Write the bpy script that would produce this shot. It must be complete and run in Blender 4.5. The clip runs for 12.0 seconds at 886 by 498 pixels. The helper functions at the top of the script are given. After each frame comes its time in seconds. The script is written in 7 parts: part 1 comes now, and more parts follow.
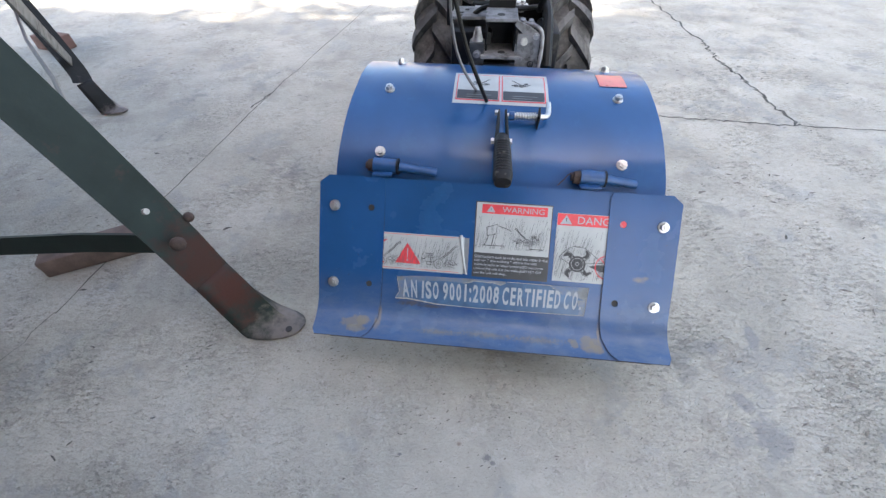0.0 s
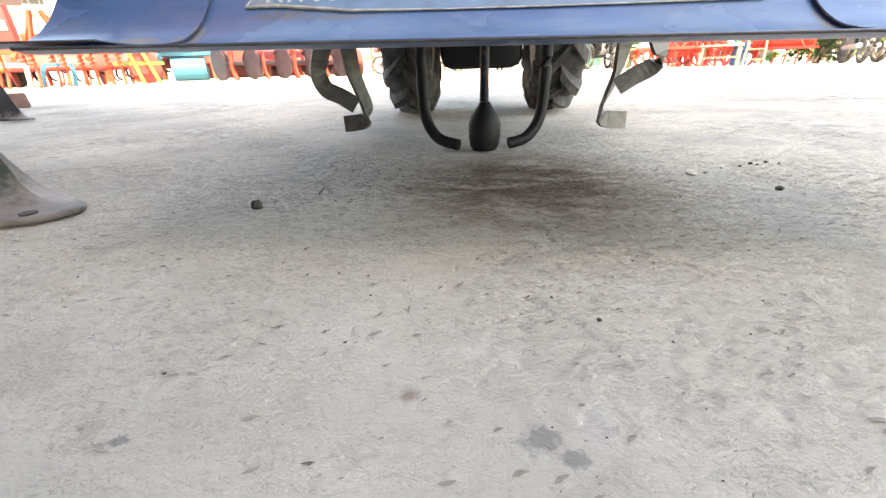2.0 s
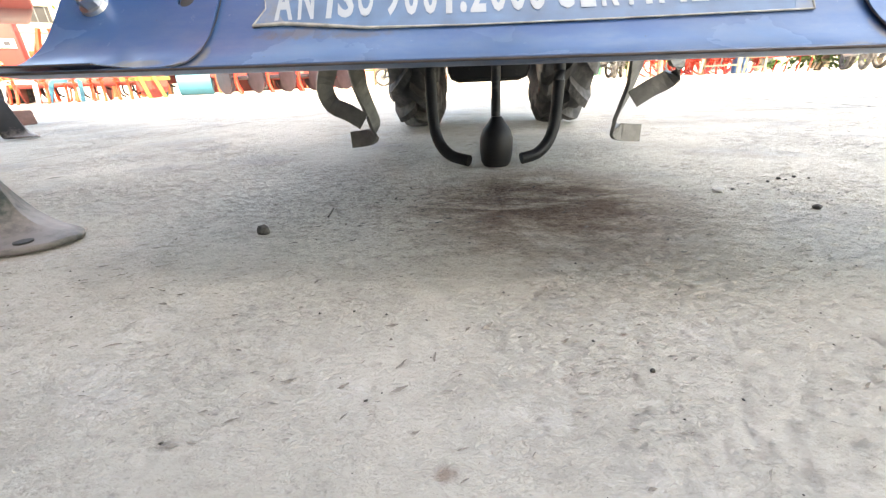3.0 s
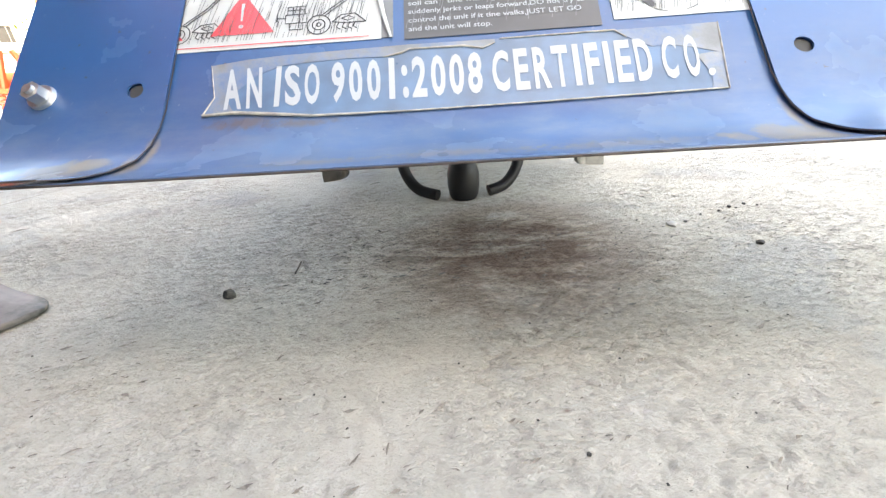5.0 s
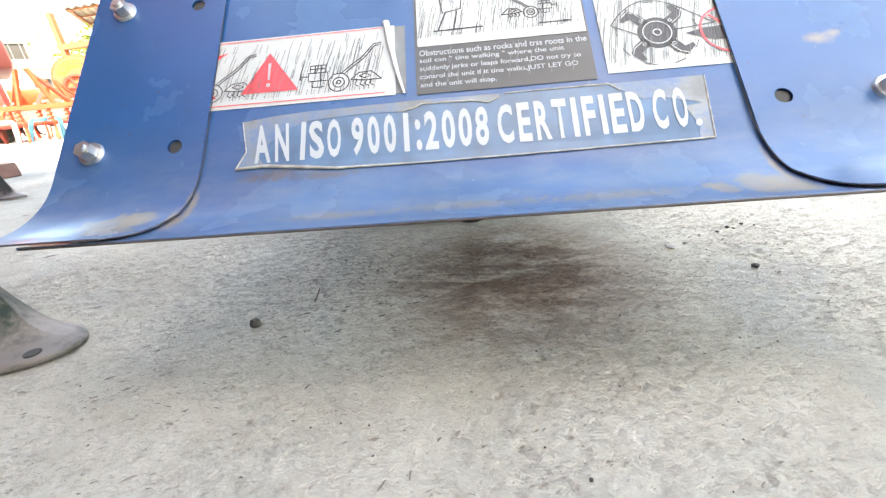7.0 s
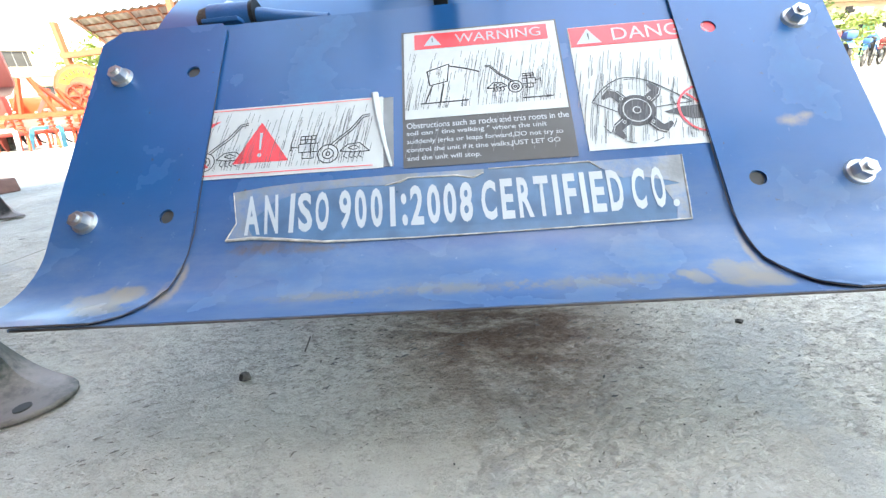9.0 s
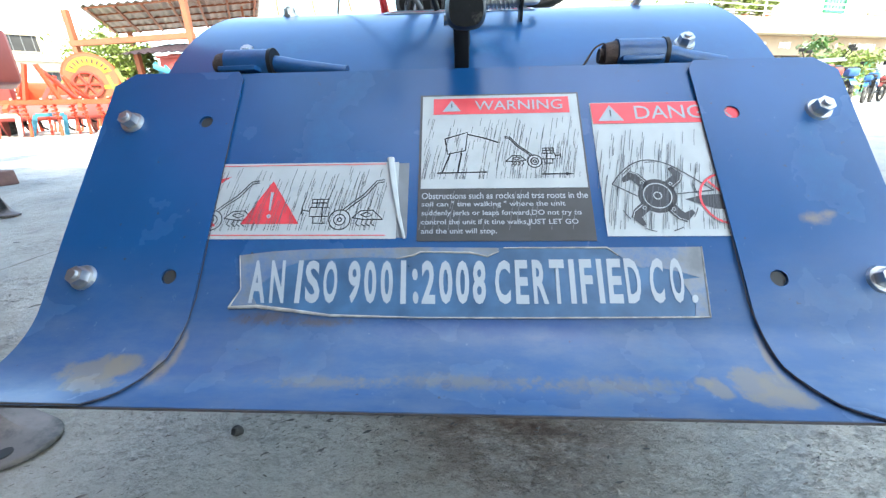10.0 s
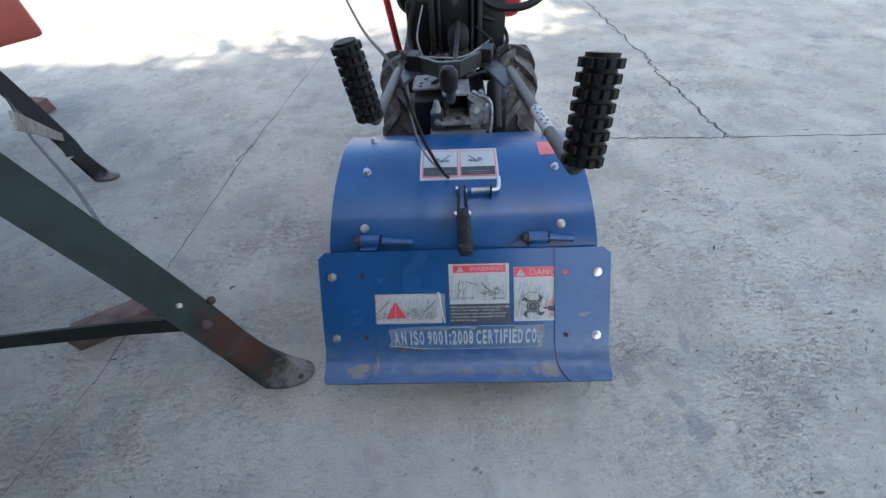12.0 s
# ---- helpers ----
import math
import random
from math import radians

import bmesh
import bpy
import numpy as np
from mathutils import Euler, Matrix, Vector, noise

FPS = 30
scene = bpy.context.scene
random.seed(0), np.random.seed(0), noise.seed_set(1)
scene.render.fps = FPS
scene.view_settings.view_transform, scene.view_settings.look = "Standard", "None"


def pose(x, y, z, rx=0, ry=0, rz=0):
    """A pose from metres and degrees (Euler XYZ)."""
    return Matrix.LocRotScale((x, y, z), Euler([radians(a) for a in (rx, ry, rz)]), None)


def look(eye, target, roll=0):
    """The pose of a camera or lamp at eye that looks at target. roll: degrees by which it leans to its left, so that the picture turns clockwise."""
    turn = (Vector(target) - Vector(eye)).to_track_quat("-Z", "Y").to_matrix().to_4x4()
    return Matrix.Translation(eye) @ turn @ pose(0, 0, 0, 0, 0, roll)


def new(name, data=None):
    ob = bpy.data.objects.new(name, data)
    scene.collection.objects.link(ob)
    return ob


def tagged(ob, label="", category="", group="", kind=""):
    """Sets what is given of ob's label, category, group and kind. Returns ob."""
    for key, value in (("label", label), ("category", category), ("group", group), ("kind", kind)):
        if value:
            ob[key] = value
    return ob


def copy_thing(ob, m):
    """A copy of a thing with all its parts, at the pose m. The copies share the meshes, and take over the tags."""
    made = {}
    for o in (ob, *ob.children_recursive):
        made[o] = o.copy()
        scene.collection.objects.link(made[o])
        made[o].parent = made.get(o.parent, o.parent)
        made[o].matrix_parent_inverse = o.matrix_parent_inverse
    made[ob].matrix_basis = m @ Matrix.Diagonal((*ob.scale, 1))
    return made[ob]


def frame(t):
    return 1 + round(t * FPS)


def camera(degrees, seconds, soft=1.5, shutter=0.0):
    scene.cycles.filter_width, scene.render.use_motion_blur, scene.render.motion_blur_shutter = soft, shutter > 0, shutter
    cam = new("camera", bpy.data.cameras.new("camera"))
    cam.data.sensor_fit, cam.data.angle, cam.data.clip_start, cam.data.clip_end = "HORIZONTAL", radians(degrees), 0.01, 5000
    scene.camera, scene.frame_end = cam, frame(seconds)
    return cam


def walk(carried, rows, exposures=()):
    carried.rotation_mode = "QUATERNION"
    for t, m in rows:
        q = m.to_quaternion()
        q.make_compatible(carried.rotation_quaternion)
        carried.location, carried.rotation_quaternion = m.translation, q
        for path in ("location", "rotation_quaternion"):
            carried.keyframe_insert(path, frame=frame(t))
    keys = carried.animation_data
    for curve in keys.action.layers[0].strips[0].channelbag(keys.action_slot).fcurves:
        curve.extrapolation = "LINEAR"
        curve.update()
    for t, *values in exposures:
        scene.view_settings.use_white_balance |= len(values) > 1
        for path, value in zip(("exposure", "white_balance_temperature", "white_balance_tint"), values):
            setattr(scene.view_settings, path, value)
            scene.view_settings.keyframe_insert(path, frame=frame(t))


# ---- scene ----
PATH = [
    (0, (-0.032, -0.508, 0.718), (-0.186, 0.865, -0.727), -0.9),
    (0.2, (-0.029, -0.48, 0.58), (-0.159, 0.978, -0.784), 0.0),
    (0.5, (-0.035, -0.432, 0.393), (-0.188, 1.204, -0.748), -2.0),
    (0.7, (-0.031, -0.393, 0.293), (-0.154, 1.341, -0.695), -3.8),
    (1, (-0.018, -0.374, 0.212), (-0.176, 1.442, -0.61), -4.6),
    (1.2, (-0.011, -0.376, 0.193), (-0.202, 1.455, -0.59), -5.6),
    (1.5, (-0.004, -0.388, 0.15), (-0.202, 1.434, -0.649), -3.3),
    (2, (-0.01, -0.396, 0.115), (-0.172, 1.414, -0.721), -1.8),
    (2.5, (-0.02, -0.389, 0.109), (-0.212, 1.424, -0.712), -1.9),
    (3, (-0.024, -0.372, 0.12), (-0.201, 1.456, -0.672), -2.5),
    (3.5, (-0.005, -0.354, 0.148), (-0.136, 1.484, -0.63), -5.1),
    (3.7, (-0.008, -0.357, 0.151), (-0.121, 1.483, -0.625), -4.9),
    (5.3, (0.0, -0.365, 0.165), (-0.112, 1.471, -0.621), -4.7),
    (5.5, (-0.002, -0.369, 0.163), (-0.13, 1.462, -0.631), -4.8),
    (6, (0.003, -0.365, 0.17), (-0.103, 1.469, -0.62), -4.9),
    (6.5, (-0.002, -0.371, 0.183), (-0.136, 1.467, -0.593), -5.5),
    (7, (-0.002, -0.375, 0.195), (-0.142, 1.471, -0.562), -6.0),
    (8.8, (0.006, -0.371, 0.217), (-0.137, 1.484, -0.517), -6.0),
    (9, (0.012, -0.363, 0.239), (-0.12, 1.498, -0.481), -5.5),
    (9.2, (0.021, -0.346, 0.271), (-0.085, 1.522, -0.433), -4.8),
    (9.5, (0.018, -0.335, 0.29), (-0.08, 1.549, -0.374), -2.0),
    (10, (0.003, -0.338, 0.284), (-0.111, 1.537, -0.402), -2.0),
    (10.3, (-0.004, -0.327, 0.292), (-0.139, 1.548, -0.393), -0.3),
    (10.5, (0.001, -0.32, 0.321), (-0.11, 1.55, -0.379), 1.2),
    (10.7, (0.004, -0.347, 0.366), (-0.087, 1.463, -0.48), 4.2),
    (11, (0.003, -0.417, 0.452), (-0.086, 1.273, -0.614), 9.0),
    (11.2, (0.002, -0.444, 0.544), (-0.103, 1.179, -0.619), 8.3),
    (11.5, (0.002, -0.473, 0.679), (-0.126, 1.075, -0.581), 4.3),
    (11.6, (-0.007, -0.486, 0.727), (-0.102, 1.031, -0.572), 3.7),
    (11.8, (-0.012, -0.504, 0.815), (-0.093, 0.956, -0.55), -0.4),
    (12, (-0.006, -0.52, 0.915), (-0.09, 0.837, -0.552), -4.5),
]
cam = camera(96.7, 12.0, soft=1.4)
walk(cam, [(t, look(e, g, r)) for t, e, g, r in PATH],
     exposures=[(0.0, 2.46, 7400, 10), (0.7, 2.90, 7750, 10), (1.2, 3.32, 8200, 9), (2.0, 3.32, 8900, 11), (3.7, 3.56, 8850, 10), (5.8, 3.70, 8800, 9), (6.5, 3.67, 8800, 9), (7.2, 3.65, 8600, 8), (9.0, 3.45, 7500, 3), (10.0, 2.93, 6600, 0), (10.7, 2.48, 6550, 0), (11.2, 2.18, 6750, 3), (12.0, 1.96, 6650, 6)])

# ---- world, sun ----
SUN_EL, SUN_AZ = 56.0, 155.0          # degrees; azimuth clockwise from +y, the side the sun stands on
world = bpy.data.worlds.new("world")
scene.world = world
world.use_nodes = True
wn = world.node_tree.nodes
sky = wn.new("ShaderNodeTexSky")
sky.sky_type, sky.sun_disc = "NISHITA", False
sky.sun_elevation, sky.sun_rotation = radians(SUN_EL), radians(SUN_AZ)
sky.dust_density, sky.air_density = 1.8, 1.1
world.node_tree.links.new(sky.outputs[0], wn["Background"].inputs[0])
wn["Background"].inputs[1].default_value = 0.15
sun = new("sun", bpy.data.lights.new("sun", "SUN"))
sun.data.energy, sun.data.angle, sun.data.color = 2.4, radians(0.5), (1.0, 0.92, 0.80)
sd = Vector((math.sin(radians(SUN_AZ)) * math.cos(radians(SUN_EL)), math.cos(radians(SUN_AZ)) * math.cos(radians(SUN_EL)), math.sin(radians(SUN_EL))))
sun.matrix_world = look(sd * 20, (0, 0, 0))


# ---- materials ----
def material(name, color, rough=0.5, metal=0.0, vary=0.15, scale=20.0, bump=0.0, bump_scale=200.0, dirt=None, dirt_amount=0.0, dirt_scale=8.0, random_shade=0.0, coat=0.0, emit=0.0, coat_rough=0.28):
    m = bpy.data.materials.new(name)
    m.use_nodes = True
    nt = m.node_tree
    n, l = nt.nodes, nt.links
    b = n["Principled BSDF"]
    geo = n.new("ShaderNodeNewGeometry")
    big = n.new("ShaderNodeTexNoise")
    big.inputs["Scale"].default_value, big.inputs["Detail"].default_value = scale, 6
    l.new(geo.outputs["Position"], big.inputs["Vector"])
    ramp = n.new("ShaderNodeValToRGB")
    ramp.color_ramp.elements[0].position, ramp.color_ramp.elements[1].position = 0.3, 0.7
    ramp.color_ramp.elements[0].color = (*[c * (1 - vary) for c in color], 1)
    ramp.color_ramp.elements[1].color = (*[min(1, c * (1 + vary)) for c in color], 1)
    l.new(big.outputs["Fac"], ramp.inputs[0])
    out = ramp.outputs[0]
    if random_shade:
        info = n.new("ShaderNodeObjectInfo")
        hsv = n.new("ShaderNodeHueSaturation")
        mr = n.new("ShaderNodeMapRange")
        mr.inputs["To Min"].default_value, mr.inputs["To Max"].default_value = 1 - random_shade, 1 + random_shade
        l.new(info.outputs["Random"], mr.inputs["Value"])
        l.new(mr.outputs[0], hsv.inputs["Value"])
        l.new(out, hsv.inputs["Color"])
        out = hsv.outputs[0]
    if dirt:
        dn = n.new("ShaderNodeTexNoise")
        dn.inputs["Scale"].default_value, dn.inputs["Detail"].default_value, dn.inputs["Roughness"].default_value = dirt_scale, 9, 0.7
        l.new(geo.outputs["Position"], dn.inputs["Vector"])
        dr = n.new("ShaderNodeMapRange")
        dr.inputs["From Min"].default_value, dr.inputs["From Max"].default_value = 0.62 - dirt_amount * 0.3, 0.74 - dirt_amount * 0.2
        l.new(dn.outputs["Fac"], dr.inputs["Value"])
        mix = n.new("ShaderNodeMix")
        mix.data_type = "RGBA"
        l.new(dr.outputs[0], mix.inputs[0])
        l.new(out, mix.inputs[6])
        mix.inputs[7].default_value = (*dirt, 1)
        out = mix.outputs[2]
    l.new(out, b.inputs["Base Color"])
    b.inputs["Metallic"].default_value = metal
    rr = n.new("ShaderNodeMapRange")
    rr.inputs["To Min"].default_value, rr.inputs["To Max"].default_value = max(0.02, rough - 0.08), min(1, rough + 0.1)
    l.new(big.outputs["Fac"], rr.inputs["Value"])
    l.new(rr.outputs[0], b.inputs["Roughness"])
    b.inputs["Coat Weight"].default_value, b.inputs["Coat Roughness"].default_value = coat, coat_rough
    if bump:
        bn = n.new("ShaderNodeTexNoise")
        bn.inputs["Scale"].default_value, bn.inputs["Detail"].default_value = bump_scale, 5
        l.new(geo.outputs["Position"], bn.inputs["Vector"])
        bp = n.new("ShaderNodeBump")
        bp.inputs["Strength"].default_value, bp.inputs["Distance"].default_value = bump, 0.002
        l.new(bn.outputs["Fac"], bp.inputs["Height"])
        l.new(bp.outputs[0], b.inputs["Normal"])
    if emit:
        b.inputs["Emission Color"].default_value = (*color, 1)
        b.inputs["Emission Strength"].default_value = emit
    return m


BLUE = material("blue_paint", (0.007, 0.061, 0.178), 0.32, 0, 0.16, 9, 0.30, 9, (0.010, 0.080, 0.20), 0.25, 14, coat=0.5, coat_rough=0.16)
BLUE.node_tree.nodes["Principled BSDF"].inputs["Specular IOR Level"].default_value = 0.2
BLUE2 = material("blue_hinge_paint", (0.008, 0.056, 0.165), 0.36, 0, 0.2, 60, 0.2, 300, (0.06, 0.06, 0.07), 0.08, 60)
RUST = material("rust", (0.05, 0.032, 0.026), 0.85, 0, 0.4, 150, 0.5, 500)
ZINC = material("zinc_plate", (0.48, 0.48, 0.475), 0.34, 0.9, 0.12, 150)
BLACKM = material("black_metal_paint", (0.010, 0.010, 0.011), 0.5, 0, 0.3, 30, 0.1, 200, (0.07, 0.067, 0.062), 0.12, 20)
BLACKM.node_tree.nodes["Principled BSDF"].inputs["Specular IOR Level"].default_value = 0.22
GREYM = material("dusty_grey_metal", (0.13, 0.13, 0.135), 0.5, 0.2, 0.3, 40, 0.2, 200, (0.2, 0.19, 0.17), 0.2, 20)
RUBBER = material("tyre_rubber", (0.05, 0.048, 0.047), 0.8, 0, 0.3, 40, 0.3, 250, (0.145, 0.138, 0.132), 0.6, 12)
GRIP = material("grip_rubber", (0.009, 0.009, 0.010), 0.6, 0, 0.2, 80, 0.2, 400)
LEVER = material("lever_plastic", (0.013, 0.013, 0.014), 0.45, 0, 0.2, 80, 0.1, 300, (0.12, 0.11, 0.1), 0.1, 50)
CABLE = material("cable_black", (0.012, 0.012, 0.012), 0.45, 0, 0.1, 50)
CABLEG = material("cable_grey", (0.16, 0.16, 0.17), 0.5, 0, 0.1, 50)
HITCHM = material("oily_hitch_steel", (0.07, 0.073, 0.08), 0.32, 0.5, 0.4, 50, 0.2, 200, (0.02, 0.02, 0.02), 0.3, 30)
BARM = material("worn_dark_bar_steel", (0.05, 0.05, 0.054), 0.45, 0.2, 0.3, 60, 0.15, 200, (0.11, 0.105, 0.10), 0.15, 40)
STEELD = material("worn_grey_steel", (0.028, 0.029, 0.032), 0.42, 0.2, 0.3, 40, 0.15, 200, (0.16, 0.15, 0.14), 0.15, 30)
STEELG = material("light_grey_steel", (0.24, 0.24, 0.245), 0.42, 0.3, 0.3, 60, 0.15, 200, (0.05, 0.048, 0.045), 0.35, 40)
TINE = material("tine_steel", (0.11, 0.105, 0.095), 0.5, 0.5, 0.3, 60, 0.2, 300)
REDP = material("red_engine_paint", (0.42, 0.015, 0.02), 0.3, 0, 0.1, 20, coat=0.2)
REDST = material("red_reflector", (0.52, 0.12, 0.11), 0.3, 0, 0.1, 60)
PAPER = material("sticker_white", (0.37, 0.392, 0.39), 0.45, 0, 0.06, 60)
PAPERRED = material("sticker_red", (0.62, 0.045, 0.06), 0.4, 0, 0.12, 80)
PAPERBLK = material("sticker_black", (0.035, 0.037, 0.04), 0.4, 0, 0.2, 60)
PAPERGREY = material("sticker_residue_grey", (0.16, 0.17, 0.18), 0.7, 0, 0.15, 60)
WEAR = material("label_wear_grey", (0.09, 0.095, 0.10), 0.6, 0, 0.2, 80)
INK = material("print_ink", (0.03, 0.03, 0.035), 0.5, 0, 0.1, 80)
WHITEINK = material("print_white", (0.31, 0.338, 0.36), 0.45, 0, 0.05, 60)
TAPE = material("clear_tape", (0.042, 0.10, 0.185), 0.3, 0, 0.3, 40)
TAPEGLUE = material("tape_glue_dirt", (0.17, 0.185, 0.20), 0.5, 0, 0.3, 60, 0.1, 300, (0.07, 0.125, 0.23), 0.6, 30)
GREENM = material("dark_green_paint", (0.018, 0.028, 0.026), 0.6, 0, 0.3, 15, 0.15, 200, (0.07, 0.032, 0.026), 0.1, 9)
for dull in (GRIP, RUBBER, GREENM, LEVER, CABLE):
    dull.node_tree.nodes["Principled BSDF"].inputs["Specular IOR Level"].default_value = 0.2
WORN = material("pale_worn_steel", (0.24, 0.23, 0.21), 0.6, 0.2, 0.35, 30, 0.2, 200, (0.06, 0.045, 0.04), 0.4, 25)
WOOD = material("weathered_red_wood", (0.13, 0.088, 0.076), 0.85, 0, 0.35, 25, 0.4, 150)
BRICK = material("red_brick", (0.15, 0.08, 0.066), 0.9, 0, 0.25, 30, 0.4, 200)
STONE = material("dark_pebble", (0.035, 0.032, 0.03), 0.85, 0, 0.3, 100, 0.4, 400)
PALE = material("pale_chip", (0.37, 0.355, 0.33), 0.9, 0, 0.2, 100)
TWIG = material("dark_twig", (0.055, 0.045, 0.035), 0.9, 0, 0.2, 100)
PALEWOOD = material("weathered_pale_wood", (0.36, 0.31, 0.22), 0.85, 0, 0.2, 12, 0.3, 120)
STRAW = material("dry_straw", (0.20, 0.17, 0.12), 0.9, 0, 0.2, 100)
CRACK = material("crack_dark", (0.085, 0.08, 0.072), 0.95, 0, 0.4, 40)
ORANGE = material("orange_implement_paint", (0.50, 0.055, 0.018), 0.4, 0, 0.12, 4, random_shade=0.12)
REDI = material("red_implement_paint", (0.46, 0.038, 0.022), 0.42, 0, 0.18, 4, random_shade=0.12)
CYAN = material("cyan_implement_paint", (0.03, 0.16, 0.23), 0.6, 0, 0.12, 4)
YELLOW = material("yellow_paint", (0.42, 0.20, 0.018), 0.4, 0, 0.15, 4)
OLIVE = material("olive_paint", (0.11, 0.14, 0.03), 0.5, 0, 0.2, 4)
DISC = material("dark_disc_steel", (0.07, 0.05, 0.06), 0.4, 0.5, 0.3, 6)
TRAILER = material("red_oxide_tank", (0.30, 0.05, 0.04), 0.6, 0, 0.15, 2)
REDBODY = material("faded_red_sheet", (0.33, 0.065, 0.045), 0.5, 0, 0.2, 6, 0.1, 80, (0.25, 0.06, 0.045), 0.3, 9)
ROOFM = material("corrugated_sheet", (0.30, 0.25, 0.22), 0.6, 0.1, 0.2, 2, dirt=(0.22, 0.12, 0.08), dirt_amount=0.3, dirt_scale=1.5)
POST = material("orange_oxide_post", (0.24, 0.075, 0.03), 0.6, 0, 0.15, 3)
WALLW = material("white_wash_wall", (0.62, 0.61, 0.58), 0.9, 0, 0.06, 0.6, 0.2, 20, (0.45, 0.43, 0.38), 0.2, 0.8)
WALLB = material("beige_band", (0.36, 0.31, 0.23), 0.9, 0, 0.1, 1.0)
# dark colour of the added light-blocking walls and of the loggia's painted shade
WALLD = material("dark_blocker_and_recess", (0.15, 0.14, 0.13), 0.9, 0, 0.15, 1.0)
SIGN = material("brown_sign", (0.28, 0.20, 0.13), 0.6, 0, 0.15, 1.0)
GREEND = material("green_door_paint", (0.03, 0.22, 0.10), 0.5, 0, 0.1, 2)
# flat dark colour painted for the shade inside holes, doorways and windows
DARKIN = material("interior_shade", (0.03, 0.03, 0.03), 0.8, 0, 0.3, 2)
GRILLE = material("blue_green_grille", (0.11, 0.20, 0.17), 0.5, 0, 0.1, 2)
SHEETP = material("pale_plastic_sheet", (0.62, 0.62, 0.60), 0.5, 0, 0.1, 1.0)
LEAF = material("leaf", (0.055, 0.115, 0.025), 0.5, 0, 0.5, 3.0, random_shade=0.2)
LEAFD = material("dull_green_leaf", (0.085, 0.13, 0.03), 0.6, 0, 0.5, 3.0)
LEAFY = material("yellow_green_leaf", (0.17, 0.22, 0.045), 0.5, 0, 0.5, 3.0)
BARK = material("bark", (0.12, 0.09, 0.065), 0.9, 0, 0.3, 10, 0.5, 40)
BARREL = material("blue_plastic", (0.035, 0.11, 0.28), 0.4, 0, 0.1, 3)
GLASSP = material("headlamp_glass", (0.6, 0.65, 0.7), 0.1, 0, 0.1, 10)


def concrete():
    m = bpy.data.materials.new("concrete_floor")
    m.use_nodes = True
    n, l = m.node_tree.nodes, m.node_tree.links
    b = n["Principled BSDF"]
    geo = n.new("ShaderNodeNewGeometry")

    def noise_node(scale, detail=6, rough=0.6):
        k = n.new("ShaderNodeTexNoise")
        k.inputs["Scale"].default_value, k.inputs["Detail"].default_value, k.inputs["Roughness"].default_value = scale, detail, rough
        l.new(geo.outputs["Position"], k.inputs["Vector"])
        return k

    def remap(src, a, c, lo=0.0, hi=1.0):
        r = n.new("ShaderNodeMapRange")
        for key, v in (("From Min", a), ("From Max", c), ("To Min", lo), ("To Max", hi)):
            r.inputs[key].default_value = v
        l.new(src, r.inputs["Value"])
        return r.outputs[0]

    def mixc(f, a, c):
        k = n.new("ShaderNodeMix")
        k.data_type = "RGBA"
        l.new(f, k.inputs[0])
        if isinstance(a, tuple):
            k.inputs[6].default_value = a
        else:
            l.new(a, k.inputs[6])
        k.inputs[7].default_value = c
        return k.outputs[2]

    def mul(a, c):
        k = n.new("ShaderNodeMath")
        k.operation = "MULTIPLY"
        l.new(a, k.inputs[0])
        if isinstance(c, float):
            k.inputs[1].default_value = c
        else:
            l.new(c, k.inputs[1])
        return k.outputs[0]

    # trowel marks run aslant: a turned and stretched copy of the place
    turn = n.new("ShaderNodeMapping")
    turn.inputs["Rotation"].default_value = (0, 0, radians(-24))
    turn.inputs["Scale"].default_value = (0.92, 1.28, 1.0)
    l.new(geo.outputs["Position"], turn.inputs["Vector"])

    def aslant(scale, detail=6, rough=0.6):
        k = noise_node(scale, detail, rough)
        l.new(turn.outputs[0], k.inputs["Vector"])
        return k

    big, mid, fine = noise_node(1.7), noise_node(6, 9, 0.66), aslant(62, 7, 0.68)
    col = mixc(remap(big.outputs["Fac"], 0.35, 0.65), (0.45, 0.42, 0.36, 1), (0.385, 0.364, 0.32, 1))
    col = mixc(mul(remap(mid.outputs["Fac"], 0.52, 0.66), 0.7), col, (0.28, 0.258, 0.225, 1))
    col = mixc(mul(remap(mid.outputs["Fac"], 0.46, 0.34), 0.55), col, (0.475, 0.447, 0.395, 1))
    col = mixc(mul(remap(noise_node(13, 10, 0.76).outputs["Fac"], 0.555, 0.60), 0.35), col, (0.50, 0.48, 0.445, 1))
    worn = remap(noise_node(4.2, 6, 0.62).outputs["Fac"], 0.46, 0.62, 0.25, 0.8)
    # badly chipped patch beside the oily one
    off = n.new("ShaderNodeVectorMath")
    off.operation = "MULTIPLY_ADD"
    off.inputs[1].default_value, off.inputs[2].default_value = (6.0, 9.5, 0), (0.78, -0.43, 0)
    l.new(geo.outputs["Position"], off.inputs[0])
    far_off = n.new("ShaderNodeVectorMath")
    far_off.operation = "LENGTH"
    l.new(off.outputs[0], far_off.inputs[0])
    most = n.new("ShaderNodeMath")
    most.operation = "MAXIMUM"
    l.new(worn, most.inputs[0])
    l.new(remap(far_off.outputs["Value"], 2.3, 0.8, 0.0, 0.62), most.inputs[1])
    worn = most.outputs[0]
    # a smoother stretch where the lip has kept the floor swept
    swept = n.new("ShaderNodeVectorMath")
    swept.operation = "MULTIPLY_ADD"
    swept.inputs[1].default_value, swept.inputs[2].default_value = (2.0, 5.0, 0), (-0.1, 1.35, 0)
    l.new(geo.outputs["Position"], swept.inputs[0])
    swept_off = n.new("ShaderNodeVectorMath")
    swept_off.operation = "LENGTH"
    l.new(swept.outputs[0], swept_off.inputs[0])
